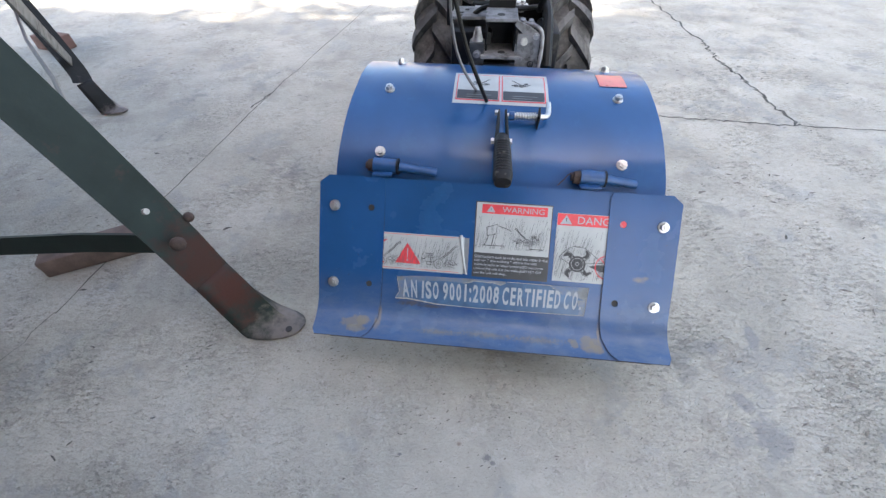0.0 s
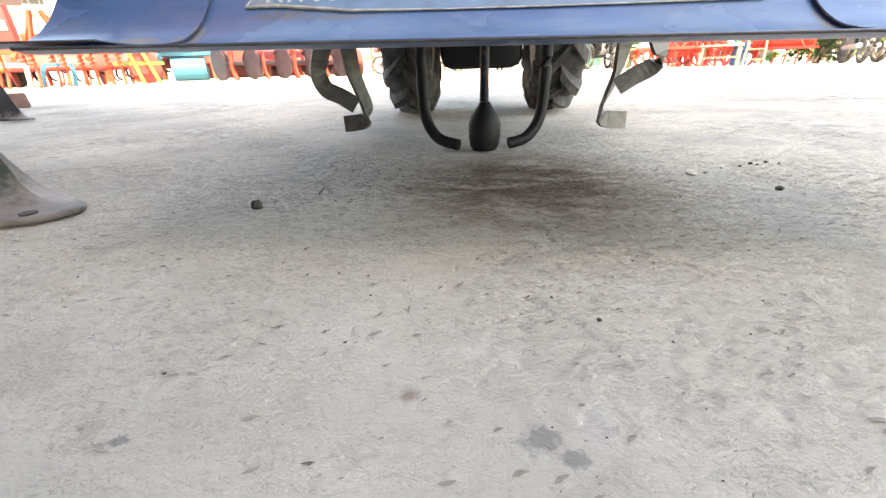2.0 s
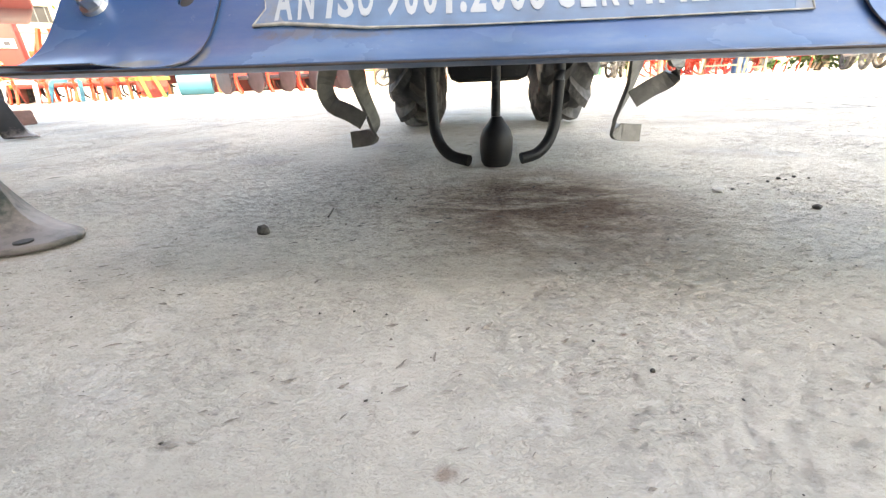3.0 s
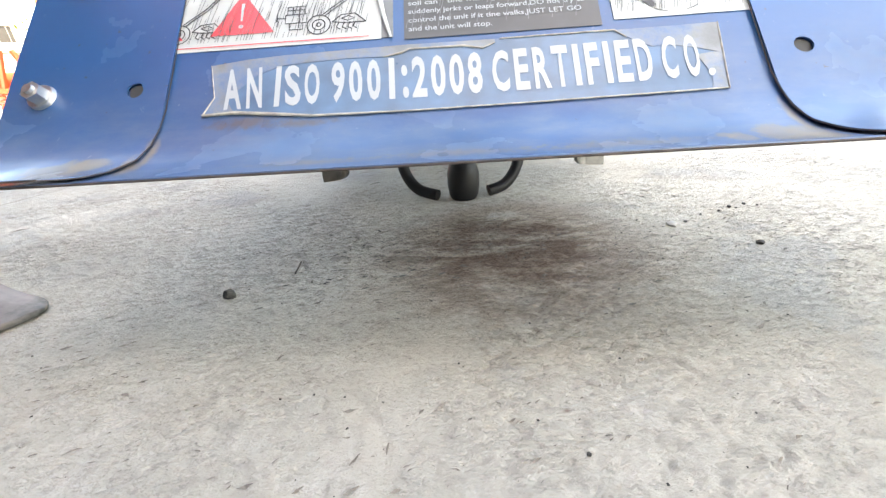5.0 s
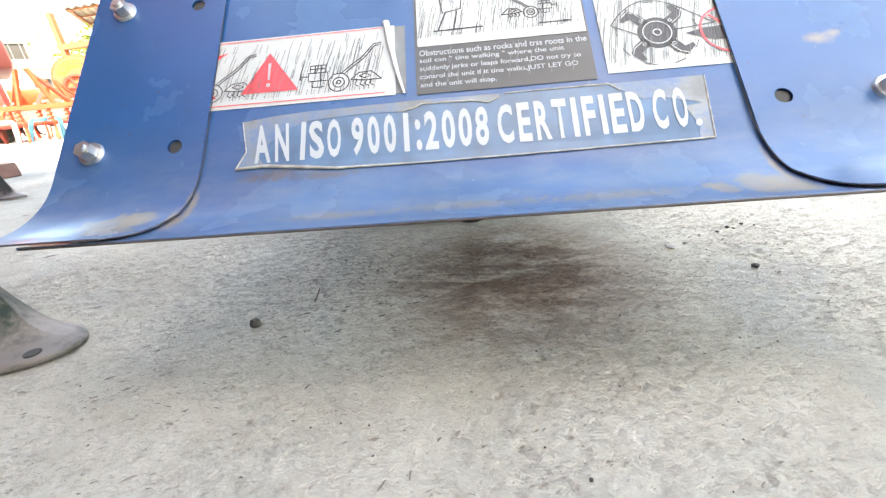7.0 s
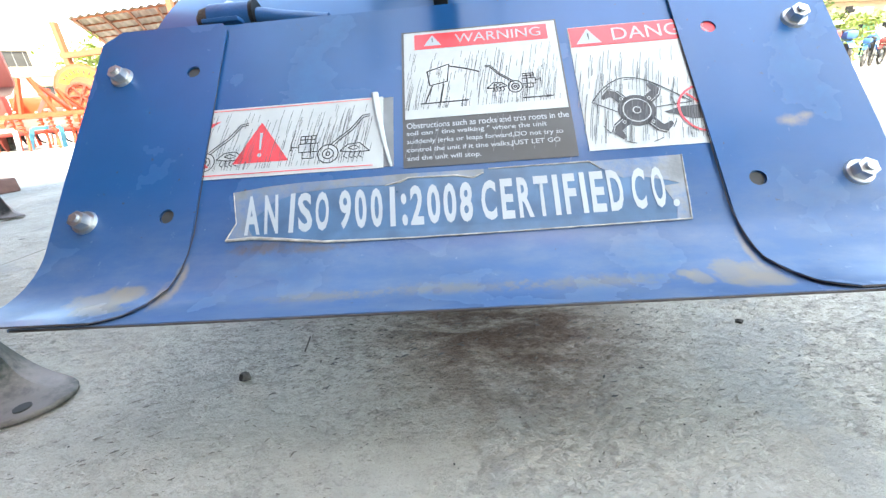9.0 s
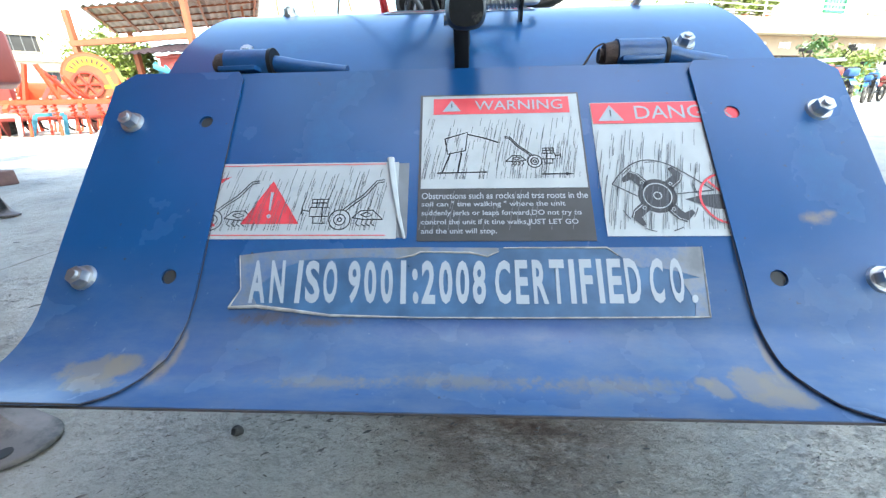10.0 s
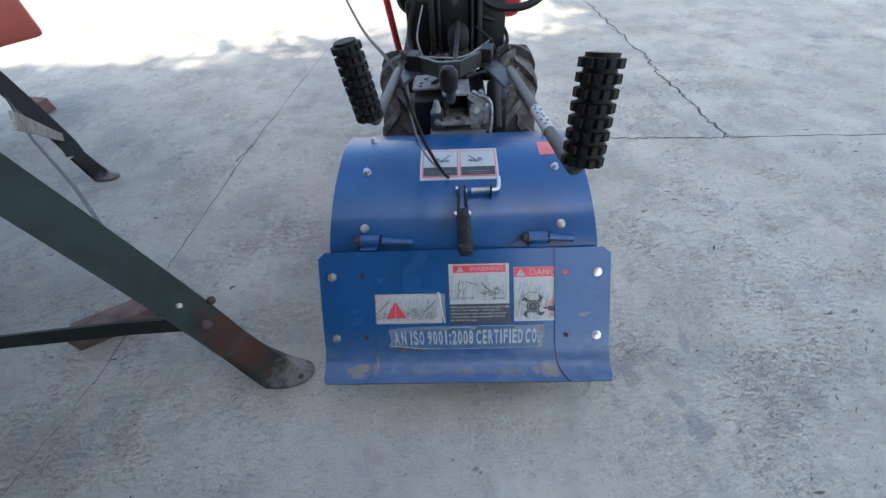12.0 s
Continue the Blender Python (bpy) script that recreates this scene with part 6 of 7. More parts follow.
for p, r, m in (((-0.511, -0.105, 0.265), 0.012, RUST), ((-0.522, -0.048, 0.272), 0.009, RUST)):
    bm = bmesh.new()
    bmesh.ops.create_uvsphere(bm, u_segments=14, v_segments=8, radius=r, matrix=Matrix.Translation(p))
    part("rivet", bm, m, FL, "rusty rivet head")
bm = bmesh.new()
cyl(bm, (-0.5375, -0.0985, 0.326), (-0.532, -0.099, 0.328), 0.0048, seg=14)
part("leg_hole", bm, PALE, FL, smooth=False)
# rear leg: black paint stands in for the shade on its green steel
leg((-1.455, 0.785, 0.0), [Vector((-1.50, 0.80, 0.16)), Vector((-1.56, 0.82, 0.34)), Vector((-1.68, 0.86, 0.62)), Vector((-1.84, 0.92, 1.0)), Vector((-1.95, 0.96, 1.25))], (0.5, 0.86, 0), 0.029, 0.72, BLACKM, "green steel leg coloured nearly black for the shade on it")
bm = bmesh.new()
strap([(-0.545, -0.075, 0.235), (-0.72, -0.075, 0.222), (-1.06, -0.075, 0.175), (-1.68, -0.075, 0.09)], 0.020, (0, 0.1, 1), 0.006, bm)
part("cross_bar", bm, GREENM, STAND, "dark green flat cross bar", smooth=False)
bm = bmesh.new()
strap([(-1.545, 0.842, 0.158), (-1.2, 0.516, 0.351), (-0.9, 0.233, 0.522), (-0.69, 0.035, 0.64)], 0.014, (0.3, 0.3, 1), 0.005, bm)
part("brace", bm, WORN, STAND, "pale worn flat brace between the legs", smooth=False)
part("stay_rod", tube(bmesh.new(), [(-0.612, -0.050, 0.425), (-0.89, 0.200, 0.39), (-1.2, 0.458, 0.37), (-1.575, 0.80, 0.345)], 0.0042, 8), STEELD, STAND, "thin grey steel stay rod")
# unseen box, added to keep sky light off the floor at the left
bm = bmesh.new()
box(bm, (-1.62, -0.80, 1.45), (1.5, 2.8, 0.7), 0.03)
part("hopper", bm, REDBODY, STAND, "unseen red box added over the stand to darken the left floor")
bm = bmesh.new()
strap([(-0.9, -0.05, 1.1), (-1.9, 0.95, 1.2)], 0.03, (0, 0, 1), 0.008, bm)
part("top_rail", bm, GREENM, STAND, smooth=False)


def beam(name, at, size, rz, mat, label, category):
    bm = bmesh.new()
    box(bm, (0, 0, size[2] / 2), size, 0.006)
    bmesh.ops.subdivide_edges(bm, edges=bm.edges[:], cuts=1, use_grid_fill=True)
    for v in bm.verts:
        if v.co.z > 0.004:
            v.co += Vector((noise.noise(v.co * 30), noise.noise(v.co * 31 + Vector((3, 0, 0))), noise.noise(v.co * 29))) * 0.003
    bmesh.ops.transform(bm, matrix=pose(*at, 0, 0, rz), verts=bm.verts)
    return tagged(part(name, bm, mat), label, category)


beam("wooden_block", (-0.945, 0.085, 0.0), (0.25, 0.07, 0.05), 30, WOOD, "weathered reddish wooden block lying under the stand", "block")
beam("brick", (-2.19, 1.40, 0.0), (0.165, 0.085, 0.065), -12, BRICK, "single red brick lying on the sunlit concrete", "brick")


# ---- yard machinery in the distance ----
def bar(bm, a, c, r=0.03):
    a, c = Vector(a), Vector(c)
    d = c - a
    q = d.to_track_quat("Z", "Y").to_matrix().to_4x4()
    return box(bm, (a + c) / 2, (r * 2, r * 2, d.length), 0, q)


def cultivator(mat, label, group, n=5, width=1.9):
    """Built round the origin, its long side along x."""
    c = thing("cultivator", (0, 0, 0), label, "cultivator", group)
    h = width / 2
    for y in (-0.3, 0.3):
        bm = bmesh.new()
        bar(bm, (-h, y, 0.55), (h, y, 0.55), 0.035)
        part("frame_beam", bm, mat, c, smooth=False)
    for x in (-h * 0.95, -h * 0.4, h * 0.4, h * 0.95):
        bm = bmesh.new()
        bar(bm, (x, -0.34, 0.55), (x, 0.34, 0.55), 0.03)
        part("cross_member", bm, mat, c, smooth=False)
    for x in (-0.22, 0.22):
        bm = bmesh.new()
        bar(bm, (x, -0.3, 0.55), (x * 0.3, -0.42, 1.12), 0.025)
        part("mast", bm, mat, c, smooth=False)
        bm = bmesh.new()
        bar(bm, (x * 0.3, -0.42, 1.10), (x * 1.8, 0.3, 0.58), 0.02)
        part("mast_brace", bm, mat, c, smooth=False)
    for i in range(n * 2):
        y = -0.3 if i % 2 else 0.3
        x = -h * 0.9 + i * (h * 1.8) / (n * 2 - 1)
        bm = bmesh.new()
        tube(bm, smooth_path([(x, y, 0.62), (x, y + 0.16, 0.48), (x, y + 0.14, 0.22), (x, y - 0.02, 0.06), (x, y - 0.10, 0.0)], 4), 0.022, 6)
        part("tine", bm, mat, c, smooth=False)
        bm = bmesh.new()
        tube(bm, [(x + 0.045 * math.cos(k * 0.9), y + 0.045 * math.sin(k * 0.9), 0.50 - 0.009 * k) for k in range(24)], 0.010, 5)
        part("spring", bm, mat, c, smooth=False)
    for sg in (-1, 1):
        bm = bmesh.new()
        bar(bm, (sg * 0.45, -0.3, 0.5), (sg * 0.45, -0.6, 0.42), 0.03)
        part("hitch_arm", bm, mat, c, smooth=False)
    return c


def disc_harrow(mat, label, n=7, width=2.6):
    c = thing("disc_harrow", (0, 0, 0), label, "harrow")
    h = width / 2
    for y, z in ((-0.35, 0.78), (0.35, 0.78)):
        bm = bmesh.new()
        bar(bm, (-h, y, z), (h, y, z), 0.045)
        part("frame_beam", bm, mat, c, smooth=False)
    for x in (-h, -h * 0.33, h * 0.33, h):
        bm = bmesh.new()
        bar(bm, (x, -0.4, 0.78), (x, 0.4, 0.78), 0.04)
        part("cross_member", bm, mat, c, smooth=False)
    for y in (-0.12, 0.12):
        bm = bmesh.new()
        bar(bm, (-h * 0.95, y, 0.86), (h * 0.95, y * 2, 0.90), 0.03)
        part("frame_beam", bm, mat, c, smooth=False)
    bm = bmesh.new()
    cyl(bm, (-h, 0.0, 0.31), (h, 0.0, 0.31), 0.04, seg=10)
    part("gang_axle", bm, DISC, c, smooth=False)
    for sg in (-1, 1):
        bm = bmesh.new()
        bar(bm, (sg * 0.3, -0.3, 0.8), (0, -0.3, 1.3), 0.03)
        bar(bm, (0, -0.3, 1.3), (sg * 0.6, 0.35, 0.8), 0.025)
        part("mast", bm, mat, c, smooth=False)
    for i in range(n):
        x = -h * 0.92 + i * h * 1.84 / (n - 1)
        for y in (-0.35, 0.35):
            bm = bmesh.new()
            m = pose(x, y, 0.30, 0, 90, 40 if y > 0 else 28)
            bmesh.ops.create_cone(bm, cap_ends=True, segments=20, radius1=0.30, radius2=0.26, depth=0.05, matrix=m)
            part("disc", bm, DISC, c, "dark dished steel disc", smooth=False)
            bm = bmesh.new()
            tube(bm, smooth_path([(x + 0.2, y, 0.78), (x + 0.22, y, 0.5), (x + 0.2, y - 0.04, 0.2), (x + 0.26, y - 0.08, 0.0)], 3), 0.032, 6)
            part("disc_hanger", bm, mat, c, smooth=False)
    return c


def place(ob, x, y, rz):
    ob.matrix_basis = pose(x, y, 0, 0, 0, rz)
    return ob


oc = place(cultivator(ORANGE, "bright orange spring-tine cultivator standing in the sun", "cultivators in the yard"), -7.2, 6.6, 40)
copy_thing(oc, pose(-8.7, 8.6, 0, 0, 0, 35))
place(disc_harrow(REDI, "bright red disc harrow with dark discs", 5), -4.1, 8.6, 28)


def rotavator(at, rz, width, mat, label):
    c = thing("rotavator", (0, 0, 0), label, "rotavator", "rotavators in the yard")
    bm = bmesh.new()
    grid(bm, lambda u, a: Vector((u * width / 2, -0.30 * math.sin(a), 0.28 + 0.30 * math.cos(a))), [-1, 0, 1], steps(radians(-80), radians(95), 12))
    part("hood", bm, mat, c, "curved sheet-steel hood", solid=0.012)
    for sg in (-1, 1):
        bm = cyl(bmesh.new(), (sg * width / 2, 0, 0.29), (sg * (width / 2 + 0.02), 0, 0.29), 0.29, seg=20)
        part("end_plate", bm, mat, c, smooth=False)
        bm = bmesh.new()
        bar(bm, (sg * 0.3, 0.1, 0.55), (0, 0.15, 1.0), 0.028)
        part("mast", bm, mat, c, smooth=False)
    for i in range(9):
        bm = bmesh.new()
        x = -width * 0.45 + i * width * 0.9 / 8
        a = i * 1.1
        tube(bm, smooth_path([(x, 0, 0.27), (x, -0.16 * math.cos(a), 0.27 - 0.16 * abs(math.sin(a))), (x + 0.07, -0.22 * math.cos(a), 0.27 - 0.22 * abs(math.sin(a)))], 3), 0.02, 6)
        part("blade", bm, DISC, c, smooth=False)
    bm = box(bmesh.new(), (0, 0.05, 0.62), (0.3, 0.3, 0.16), 0.03)
    part("gearbox", bm, mat, c)
    c.matrix_basis = pose(*at, 0, 0, rz)
    return c


rotavator((-7.7, 7.35, 0), 40, 1.7, TRAILER, "dark red rotavator standing behind the cultivators")
rotavator((-6.75, 8.0, 0), 34, 1.5, TRAILER, "dark red rotavator standing behind the cultivators")
rotavator((-9.0, 6.9, 0), 42, 1.4, OLIVE, "olive green rotavator at the end of the row")
rotavator((-3.9, 9.5, 0), 28, 2.4, TRAILER, "dark red wide rotavator behind the disc harrow")
rc = place(cultivator(REDI, "red spring-tine cultivator beside plants", "cultivators in the yard", 4, 1.5), 4.3, 8.5, -25)
rc.scale = (1, 1, 0.58)
copy_thing(rc, pose(4.7, 9.2, 0, 0, 0, 12))
copy_thing(rc, pose(4.55, 8.3, 0, 0, 0, -50))
copy_thing(rc, pose(3.7, 8.0, 0, 0, 0, -15))
copy_thing(rc, pose(4.0, 8.9, 0, 0, 0, 40))


def seed_drill(at, rz, mat, label):
    """A long grain box on a low frame with a row of coulters."""
    c = thing("seed_drill", at, label, "seed drill")
    m = pose(*at, 0, 0, rz)

    def piece(name, bm, mt, lab=""):
        bmesh.ops.transform(bm, matrix=m, verts=bm.verts)
        return part(name, bm, mt, c, lab, smooth=False)

    bm = bmesh.new()
    r = bmesh.ops.create_cube(bm, size=1)
    for v in r["verts"]:
        v.co = Vector((v.co.x * 0.8, v.co.y * (0.34 if v.co.z > 0 else 0.20), 0.36 + v.co.z * 0.20))
    piece("grain_box", bm, mat)
    bm = bmesh.new()
    box(bm, (0, 0, 0.472), (0.84, 0.36, 0.02), 0.006)
    piece("lid", bm, mat)
    for y in (-0.2, 0.2):
        bm = bmesh.new()
        bar(bm, (-0.45, y * 0.8, 0.25), (0.45, y * 0.8, 0.25), 0.02)
        piece("frame_beam", bm, mat)
    for i in range(6):
        x = -0.38 + i * 0.152
        bm = bmesh.new()
        tube(bm, [(x, 0.0, 0.28), (x, 0.06, 0.16), (x, -0.04, 0.04), (x, -0.10, 0.0)], 0.012, 6)
        piece("coulter", bm, mat)
    for x in (-0.3, 0.3):
        bm = bmesh.new()
        bar(bm, (x, -0.16, 0.26), (x * 0.3, -0.28, 0.62), 0.014)
        piece("mast", bm, mat)
    return c


seed_drill((5.05, 7.35, 0), -42, REDI, "red grain seed drill standing beside a blue barrel")


def seed_drum(at, rz):
    c = thing("thresher_drum", (0, 0, 0), "orange thresher with round yellow drum and flywheel", "thresher")
    bm = bmesh.new()
    cyl(bm, (0, -0.45, 1.17), (0, 0.45, 1.17), 0.54, seg=36)
    part("drum", bm, ORANGE, c)
    bm = bmesh.new()
    cyl(bm, (0, -0.47, 1.17), (0, -0.455, 1.17), 0.50, seg=36)
    part("drum_face", bm, POST, c, smooth=False)
    bm = bmesh.new()
    grid(bm, lambda r, a: Vector((math.cos(a) * r, -0.476, 1.17 + math.sin(a) * r)), [0.27, 0.36, 0.45], steps(radians(20), radians(160), 20))
    part("yellow_band", bm, YELLOW, c, "yellow painted band with dark bars", smooth=False)
    for i in range(9):
        a = radians(32 + i * 14)
        bm = bmesh.new()
        bar(bm, (math.cos(a) * 0.33, -0.48, 1.17 + math.sin(a) * 0.33), (math.cos(a) * 0.41, -0.48, 1.17 + math.sin(a) * 0.41), 0.012)
        part("print_bar", bm, INK, c, smooth=False)
    bm = bmesh.new()
    for i in range(20):
        a0, a1 = i * math.tau / 20, (i + 1) * math.tau / 20
        bar(bm, (math.cos(a0) * 0.27 - 0.1, -0.5, 1.02 + math.sin(a0) * 0.27), (math.cos(a1) * 0.27 - 0.1, -0.5, 1.02 + math.sin(a1) * 0.27), 0.025)
    for i in range(6):
        a0 = i * math.tau / 6
        bar(bm, (-0.1, -0.5, 1.02), (math.cos(a0) * 0.27 - 0.1, -0.5, 1.02 + math.sin(a0) * 0.27), 0.02)
    part("flywheel", bm, REDI, c, smooth=False)
    bm = bmesh.new()
    box(bm, (-0.9, 0, 0.82), (1.0, 0.7, 0.5), 0.03)
    part("hopper", bm, ORANGE, c)
    for x in (-1.3, 0.45):
        for y in (-0.35, 0.35):
            bm = bmesh.new()
            bar(bm, (x, y, 0), (x, y, 0.9), 0.035)
            part("leg", bm, ORANGE, c, smooth=False)
    c.matrix_basis = pose(*at, 0, 0, rz)
    return c


seed_drum((-9.1, 9.8, 0), 38)


def cyan_machine(at, rz):
    c = thing("seed_drill", (0, 0, 0), "pale blue seed drill with arms and box", "seed drill")
    bm = bmesh.new()
    cyl(bm, (-0.3, 0, 0.24), (0.3, 0, 0.24), 0.22, seg=28)
    part("drum", bm, CYAN, c)
    bm = bmesh.new()
    box(bm, (0.0, 0.05, 0.52), (0.9, 0.4, 0.10), 0.02)
    part("deck", bm, CYAN, c)
    for k, (a, d, r) in enumerate((((-0.5, -0.2, 0.55), (0.5, -0.2, 0.75), 0.03), ((-0.4, 0.1, 0.6), (0.3, 0.1, 0.95), 0.03), ((0.0, 0, 0.5), (-0.25, 0, 1.25), 0.03), ((0.45, 0, 0.45), (-0.1, 0, 1.2), 0.025), ((-0.6, 0.1, 0.0), (-0.45, 0.1, 0.6), 0.04))):
        bm = bmesh.new()
        bar(bm, a, d, r)
        part("arm", bm, CYAN, c, smooth=False)
    bm = bmesh.new()
    box(bm, (-0.15, 0, 1.12), (0.30, 0.2, 0.10), 0.03, Matrix.Rotation(radians(25), 4, "Y"))
    part("seat", bm, CYAN, c)
    bm = bmesh.new()
    cyl(bm, (-0.75, -0.08, 0.28), (-0.75, 0.0, 0.28), 0.28, seg=24)
    part("wheel", bm, TRAILER, c)
    bm = bmesh.new()
    box(bm, (0.3, 0.4, 0.62), (0.7, 0.3, 0.2), 0.05)
    part("cover", bm, REDI, c)
    c.matrix_basis = pose(*at, 0, 0, rz)
    return c


cyan_machine((-5.8, 8.0, 0), 30)


def green_frame(at, rz):
    c = thing("plough_frame", (0, 0, 0), "olive and yellow plough frame standing on end", "plough")
    for k, (a, d, m) in enumerate((((0, 0, 0), (-0.2, 0, 1.0), OLIVE), ((0.25, 0, 0), (-0.05, 0, 1.1), OLIVE), ((-0.3, 0.1, 0.8), (0.3, 0.1, 0.85), YELLOW), ((-0.4, 0.1, 0.35), (0.4, 0.1, 0.35), OLIVE))):
        bm = bmesh.new()
        bar(bm, a, d, 0.032)
        part("beam", bm, m, c, smooth=False)
    c.matrix_basis = pose(*at, 0, 0, rz)


green_frame((-6.3, 7.3, 0), 35)
green_frame((-9.2, 6.5, 0), 35)


def low_tray(at, rz):
    c = thing("tool_tray", (0, 0, 0), "pale blue metal tray frame on the ground", "tray")
    for k in range(4):
        bm = bmesh.new()
        x = -0.9 + k * 0.6
        bar(bm, (x, -0.2, 0.0), (x + 0.12, -0.2, 0.35), 0.03)
        bar(bm, (x + 0.45, -0.2, 0.0), (x + 0.5, -0.2, 0.35), 0.03)
        bar(bm, (x + 0.12, -0.2, 0.35), (x + 0.5, -0.2, 0.35), 0.03)
        part("frame", bm, CYAN if k % 2 else SHEETP, c, smooth=False)
    c.matrix_basis = pose(*at, 0, 0, rz)


low_tray((-8.3, 6.0, 0), 40)


def tank_trailer(at, rz, size, label):
    c = thing("tank_trailer", (0, 0, 0), label, "trailer")
    bm = bmesh.new()
    box(bm, (0, 0, 0.45 + size[2] / 2), size, 0.08)
    b = part("body", bm, TRAILER, c)
    bm = bmesh.new()
    box(bm, (0, 0, 0.47 + size[2]), (size[0] * 1.03, size[1] * 1.05, 0.08), 0.02)
    part("rim", bm, TRAILER, b)
    bm = bmesh.new()
    box(bm, (0, -size[1] / 2 - 0.012, size[2] * 0.85), (size[0] * 0.9, 0.012, 0.16), 0)
    part("sign_strip", bm, WALLW, b, "white strip with dark bars", smooth=False)
    for i in range(7):
        bm = bmesh.new()
        box(bm, (-size[0] * 0.36 + i * size[0] * 0.12, -size[1] / 2 - 0.02, size[2] * 0.85), (size[0] * 0.07, 0.006, 0.07), 0)
        part("print_bar", bm, INK, b, smooth=False)
    for x in (-size[0] * 0.3, size[0] * 0.3):
        bm = bmesh.new()
        cyl(bm, (x, -size[1] / 2, 0.3), (x, -size[1] / 2 + 0.18, 0.3), 0.3, seg=24)
        part("wheel", bm, RUBBER, c)
    c.matrix_basis = pose(*at, 0, 0, rz)


tank_trailer((-8.0, 13.6, 0), -5, (3.4, 1.2, 1.55), "red oxide tank trailer with a white strip under the shed")
tank_trailer((-9.6, 7.4, 0), 45, (1.3, 1.2, 1.25), "dark red steel hopper trailer beside the implements")


bm = bmesh.new()
tilt = Matrix.Rotation(radians(50), 4, "Z")
box(bm, (-2.04, 1.09, 0.505), (0.66, 0.45, 0.185), 0.02, tilt)
box(bm, (-2.12, 1.05, 0.40), (0.48, 0.36, 0.06), 0.01, tilt)
part("implement_body", bm, REDBODY, STAND, "faded orange-red sheet-metal implement body")
bm = bmesh.new()
bar(bm, (-1.79, 0.90, 0.88), (-1.98, 1.06, 0.58), 0.025)
part("body_arm", bm, GREENM, STAND, smooth=False)

# ---- shed, house, fence ----
SHED = thing("shed", (-10, 13, 0), "open shed with orange-brown posts and corrugated roof", "shed")
SL, SRT = Vector((-11.76, 12.5, 0)), Vector((-7.8, 12.05, 0))      # front posts
for p, top in ((SL, 3.3), (SRT, 3.75), (Vector((-13.36, 16.9, 0)), 3.45), (Vector((-9.6, 16.9, 0)), 3.5), (Vector((-10.6, 13.4, 0)), 2.2)):
    bm = bmesh.new()
    bar(bm, p, p + Vector((0, 0, top)), 0.075)
    part("post", bm, POST, SHED, "orange-brown painted steel post", smooth=False)
bm = bmesh.new()
bar(bm, SL + Vector((-0.1, 0, 2.4)), SRT + Vector((0.1, 0, 2.4)), 0.075)
part("beam", bm, POST, SHED, smooth=False)


def roof_at(u, v, h=0.0):
    return Vector((-14.03 + u + 0.47 * v, 17.0 - 0.88 * v, 3.47 + 0.028 * u + 0.058 * v + h))


for i in range(7):
    bm = bmesh.new()
    bar(bm, roof_at(0.1 + i * 0.95, 0, -0.07), roof_at(0.1 + i * 0.95, 3.6, -0.07), 0.035)
    part("rafter", bm, POST, SHED, smooth=False)
for i in range(5):
    bm = bmesh.new()
    bar(bm, roof_at(0, 0.05 + i * 0.87, -0.03), roof_at(5.9, 0.05 + i * 0.87, -0.03), 0.025)
    part("purlin", bm, POST, SHED, smooth=False)
bm = bmesh.new()
grid(bm, lambda u, v: roof_at(u, v, 0.03 * math.sin(u * math.tau / 0.3)), steps(-0.1, 6.0, 130), [-0.1, 1.8, 3.7])
part("roof_sheet", bm, ROOFM, SHED, "weathered corrugated roof sheet")
bm = bmesh.new()
grid(bm, lambda u, v: Vector((u, 12.9 + v, 2.12 + 0.24 * v + 0.03 * math.sin(u * math.tau / 0.3))), steps(-10.9, -7.0, 80), [0, 1.2, 2.4])
part("lean_to_sheet", bm, DISC, SHED, "dark corrugated lean-to sheet")
bm = bmesh.new()
box(bm, (-7.6, 15.4, 1.2), (6.6, 0.1, 2.4), 0)
part("back_wall", bm, TRAILER, SHED, smooth=False)


def window(parent, m, w, h, mat, bars=4, name="window"):
    """Set in a wall: m maps its own x, z to the wall's face, y outward negative."""
    bm = bmesh.new()
    box(bm, (0, -0.01, 0), (w, 0.06, h), 0)
    bmesh.ops.transform(bm, matrix=m, verts=bm.verts)
    p = part(name, bm, mat, parent, smooth=False)
    bm = bmesh.new()
    for sx in (-1, 1):
        box(bm, (sx * w / 2, -0.05, 0), (0.07, 0.09, h + 0.07), 0)
        box(bm, (0, -0.05, sx * h / 2), (w + 0.07, 0.09, 0.07), 0)
    bmesh.ops.transform(bm, matrix=m, verts=bm.verts)
    part("frame", bm, GREEND if mat is GRILLE else WALLB, p, smooth=False)
    for i in range(bars):
        bm = bmesh.new()
        box(bm, (-w / 2 + (i + 0.5) * w / bars, -0.06, 0), (0.03, 0.03, h), 0)
        bmesh.ops.transform(bm, matrix=m, verts=bm.verts)
        part("bar", bm, GREYM if mat is not GRILLE else GRILLE, p, smooth=False)
    return p


HOUSE = thing("house", (-20, 17, 0), "low whitewashed house with flat roof and small window", "house")
hm = pose(-19.5, 17.5, 0, 0, 0, 48)
bm = bmesh.new()
box(bm, (0, 2, 2.0), (9, 4, 4.0), 0)
bmesh.ops.transform(bm, matrix=hm, verts=bm.verts)
part("wall", bm, WALLW, HOUSE, smooth=False)
bm = bmesh.new()
box(bm, (0, 1.9, 2.75), (9.4, 4.6, 0.16), 0)
bmesh.ops.transform(bm, matrix=hm, verts=bm.verts)
part("roof_slab", bm, WALLB, HOUSE, smooth=False)
window(HOUSE, hm @ pose(1.2, 0, 1.9), 0.8, 0.8, DARKIN, 3)
window(HOUSE, hm @ pose(0.4, 0, 3.4), 1.4, 0.7, DARKIN, 4)

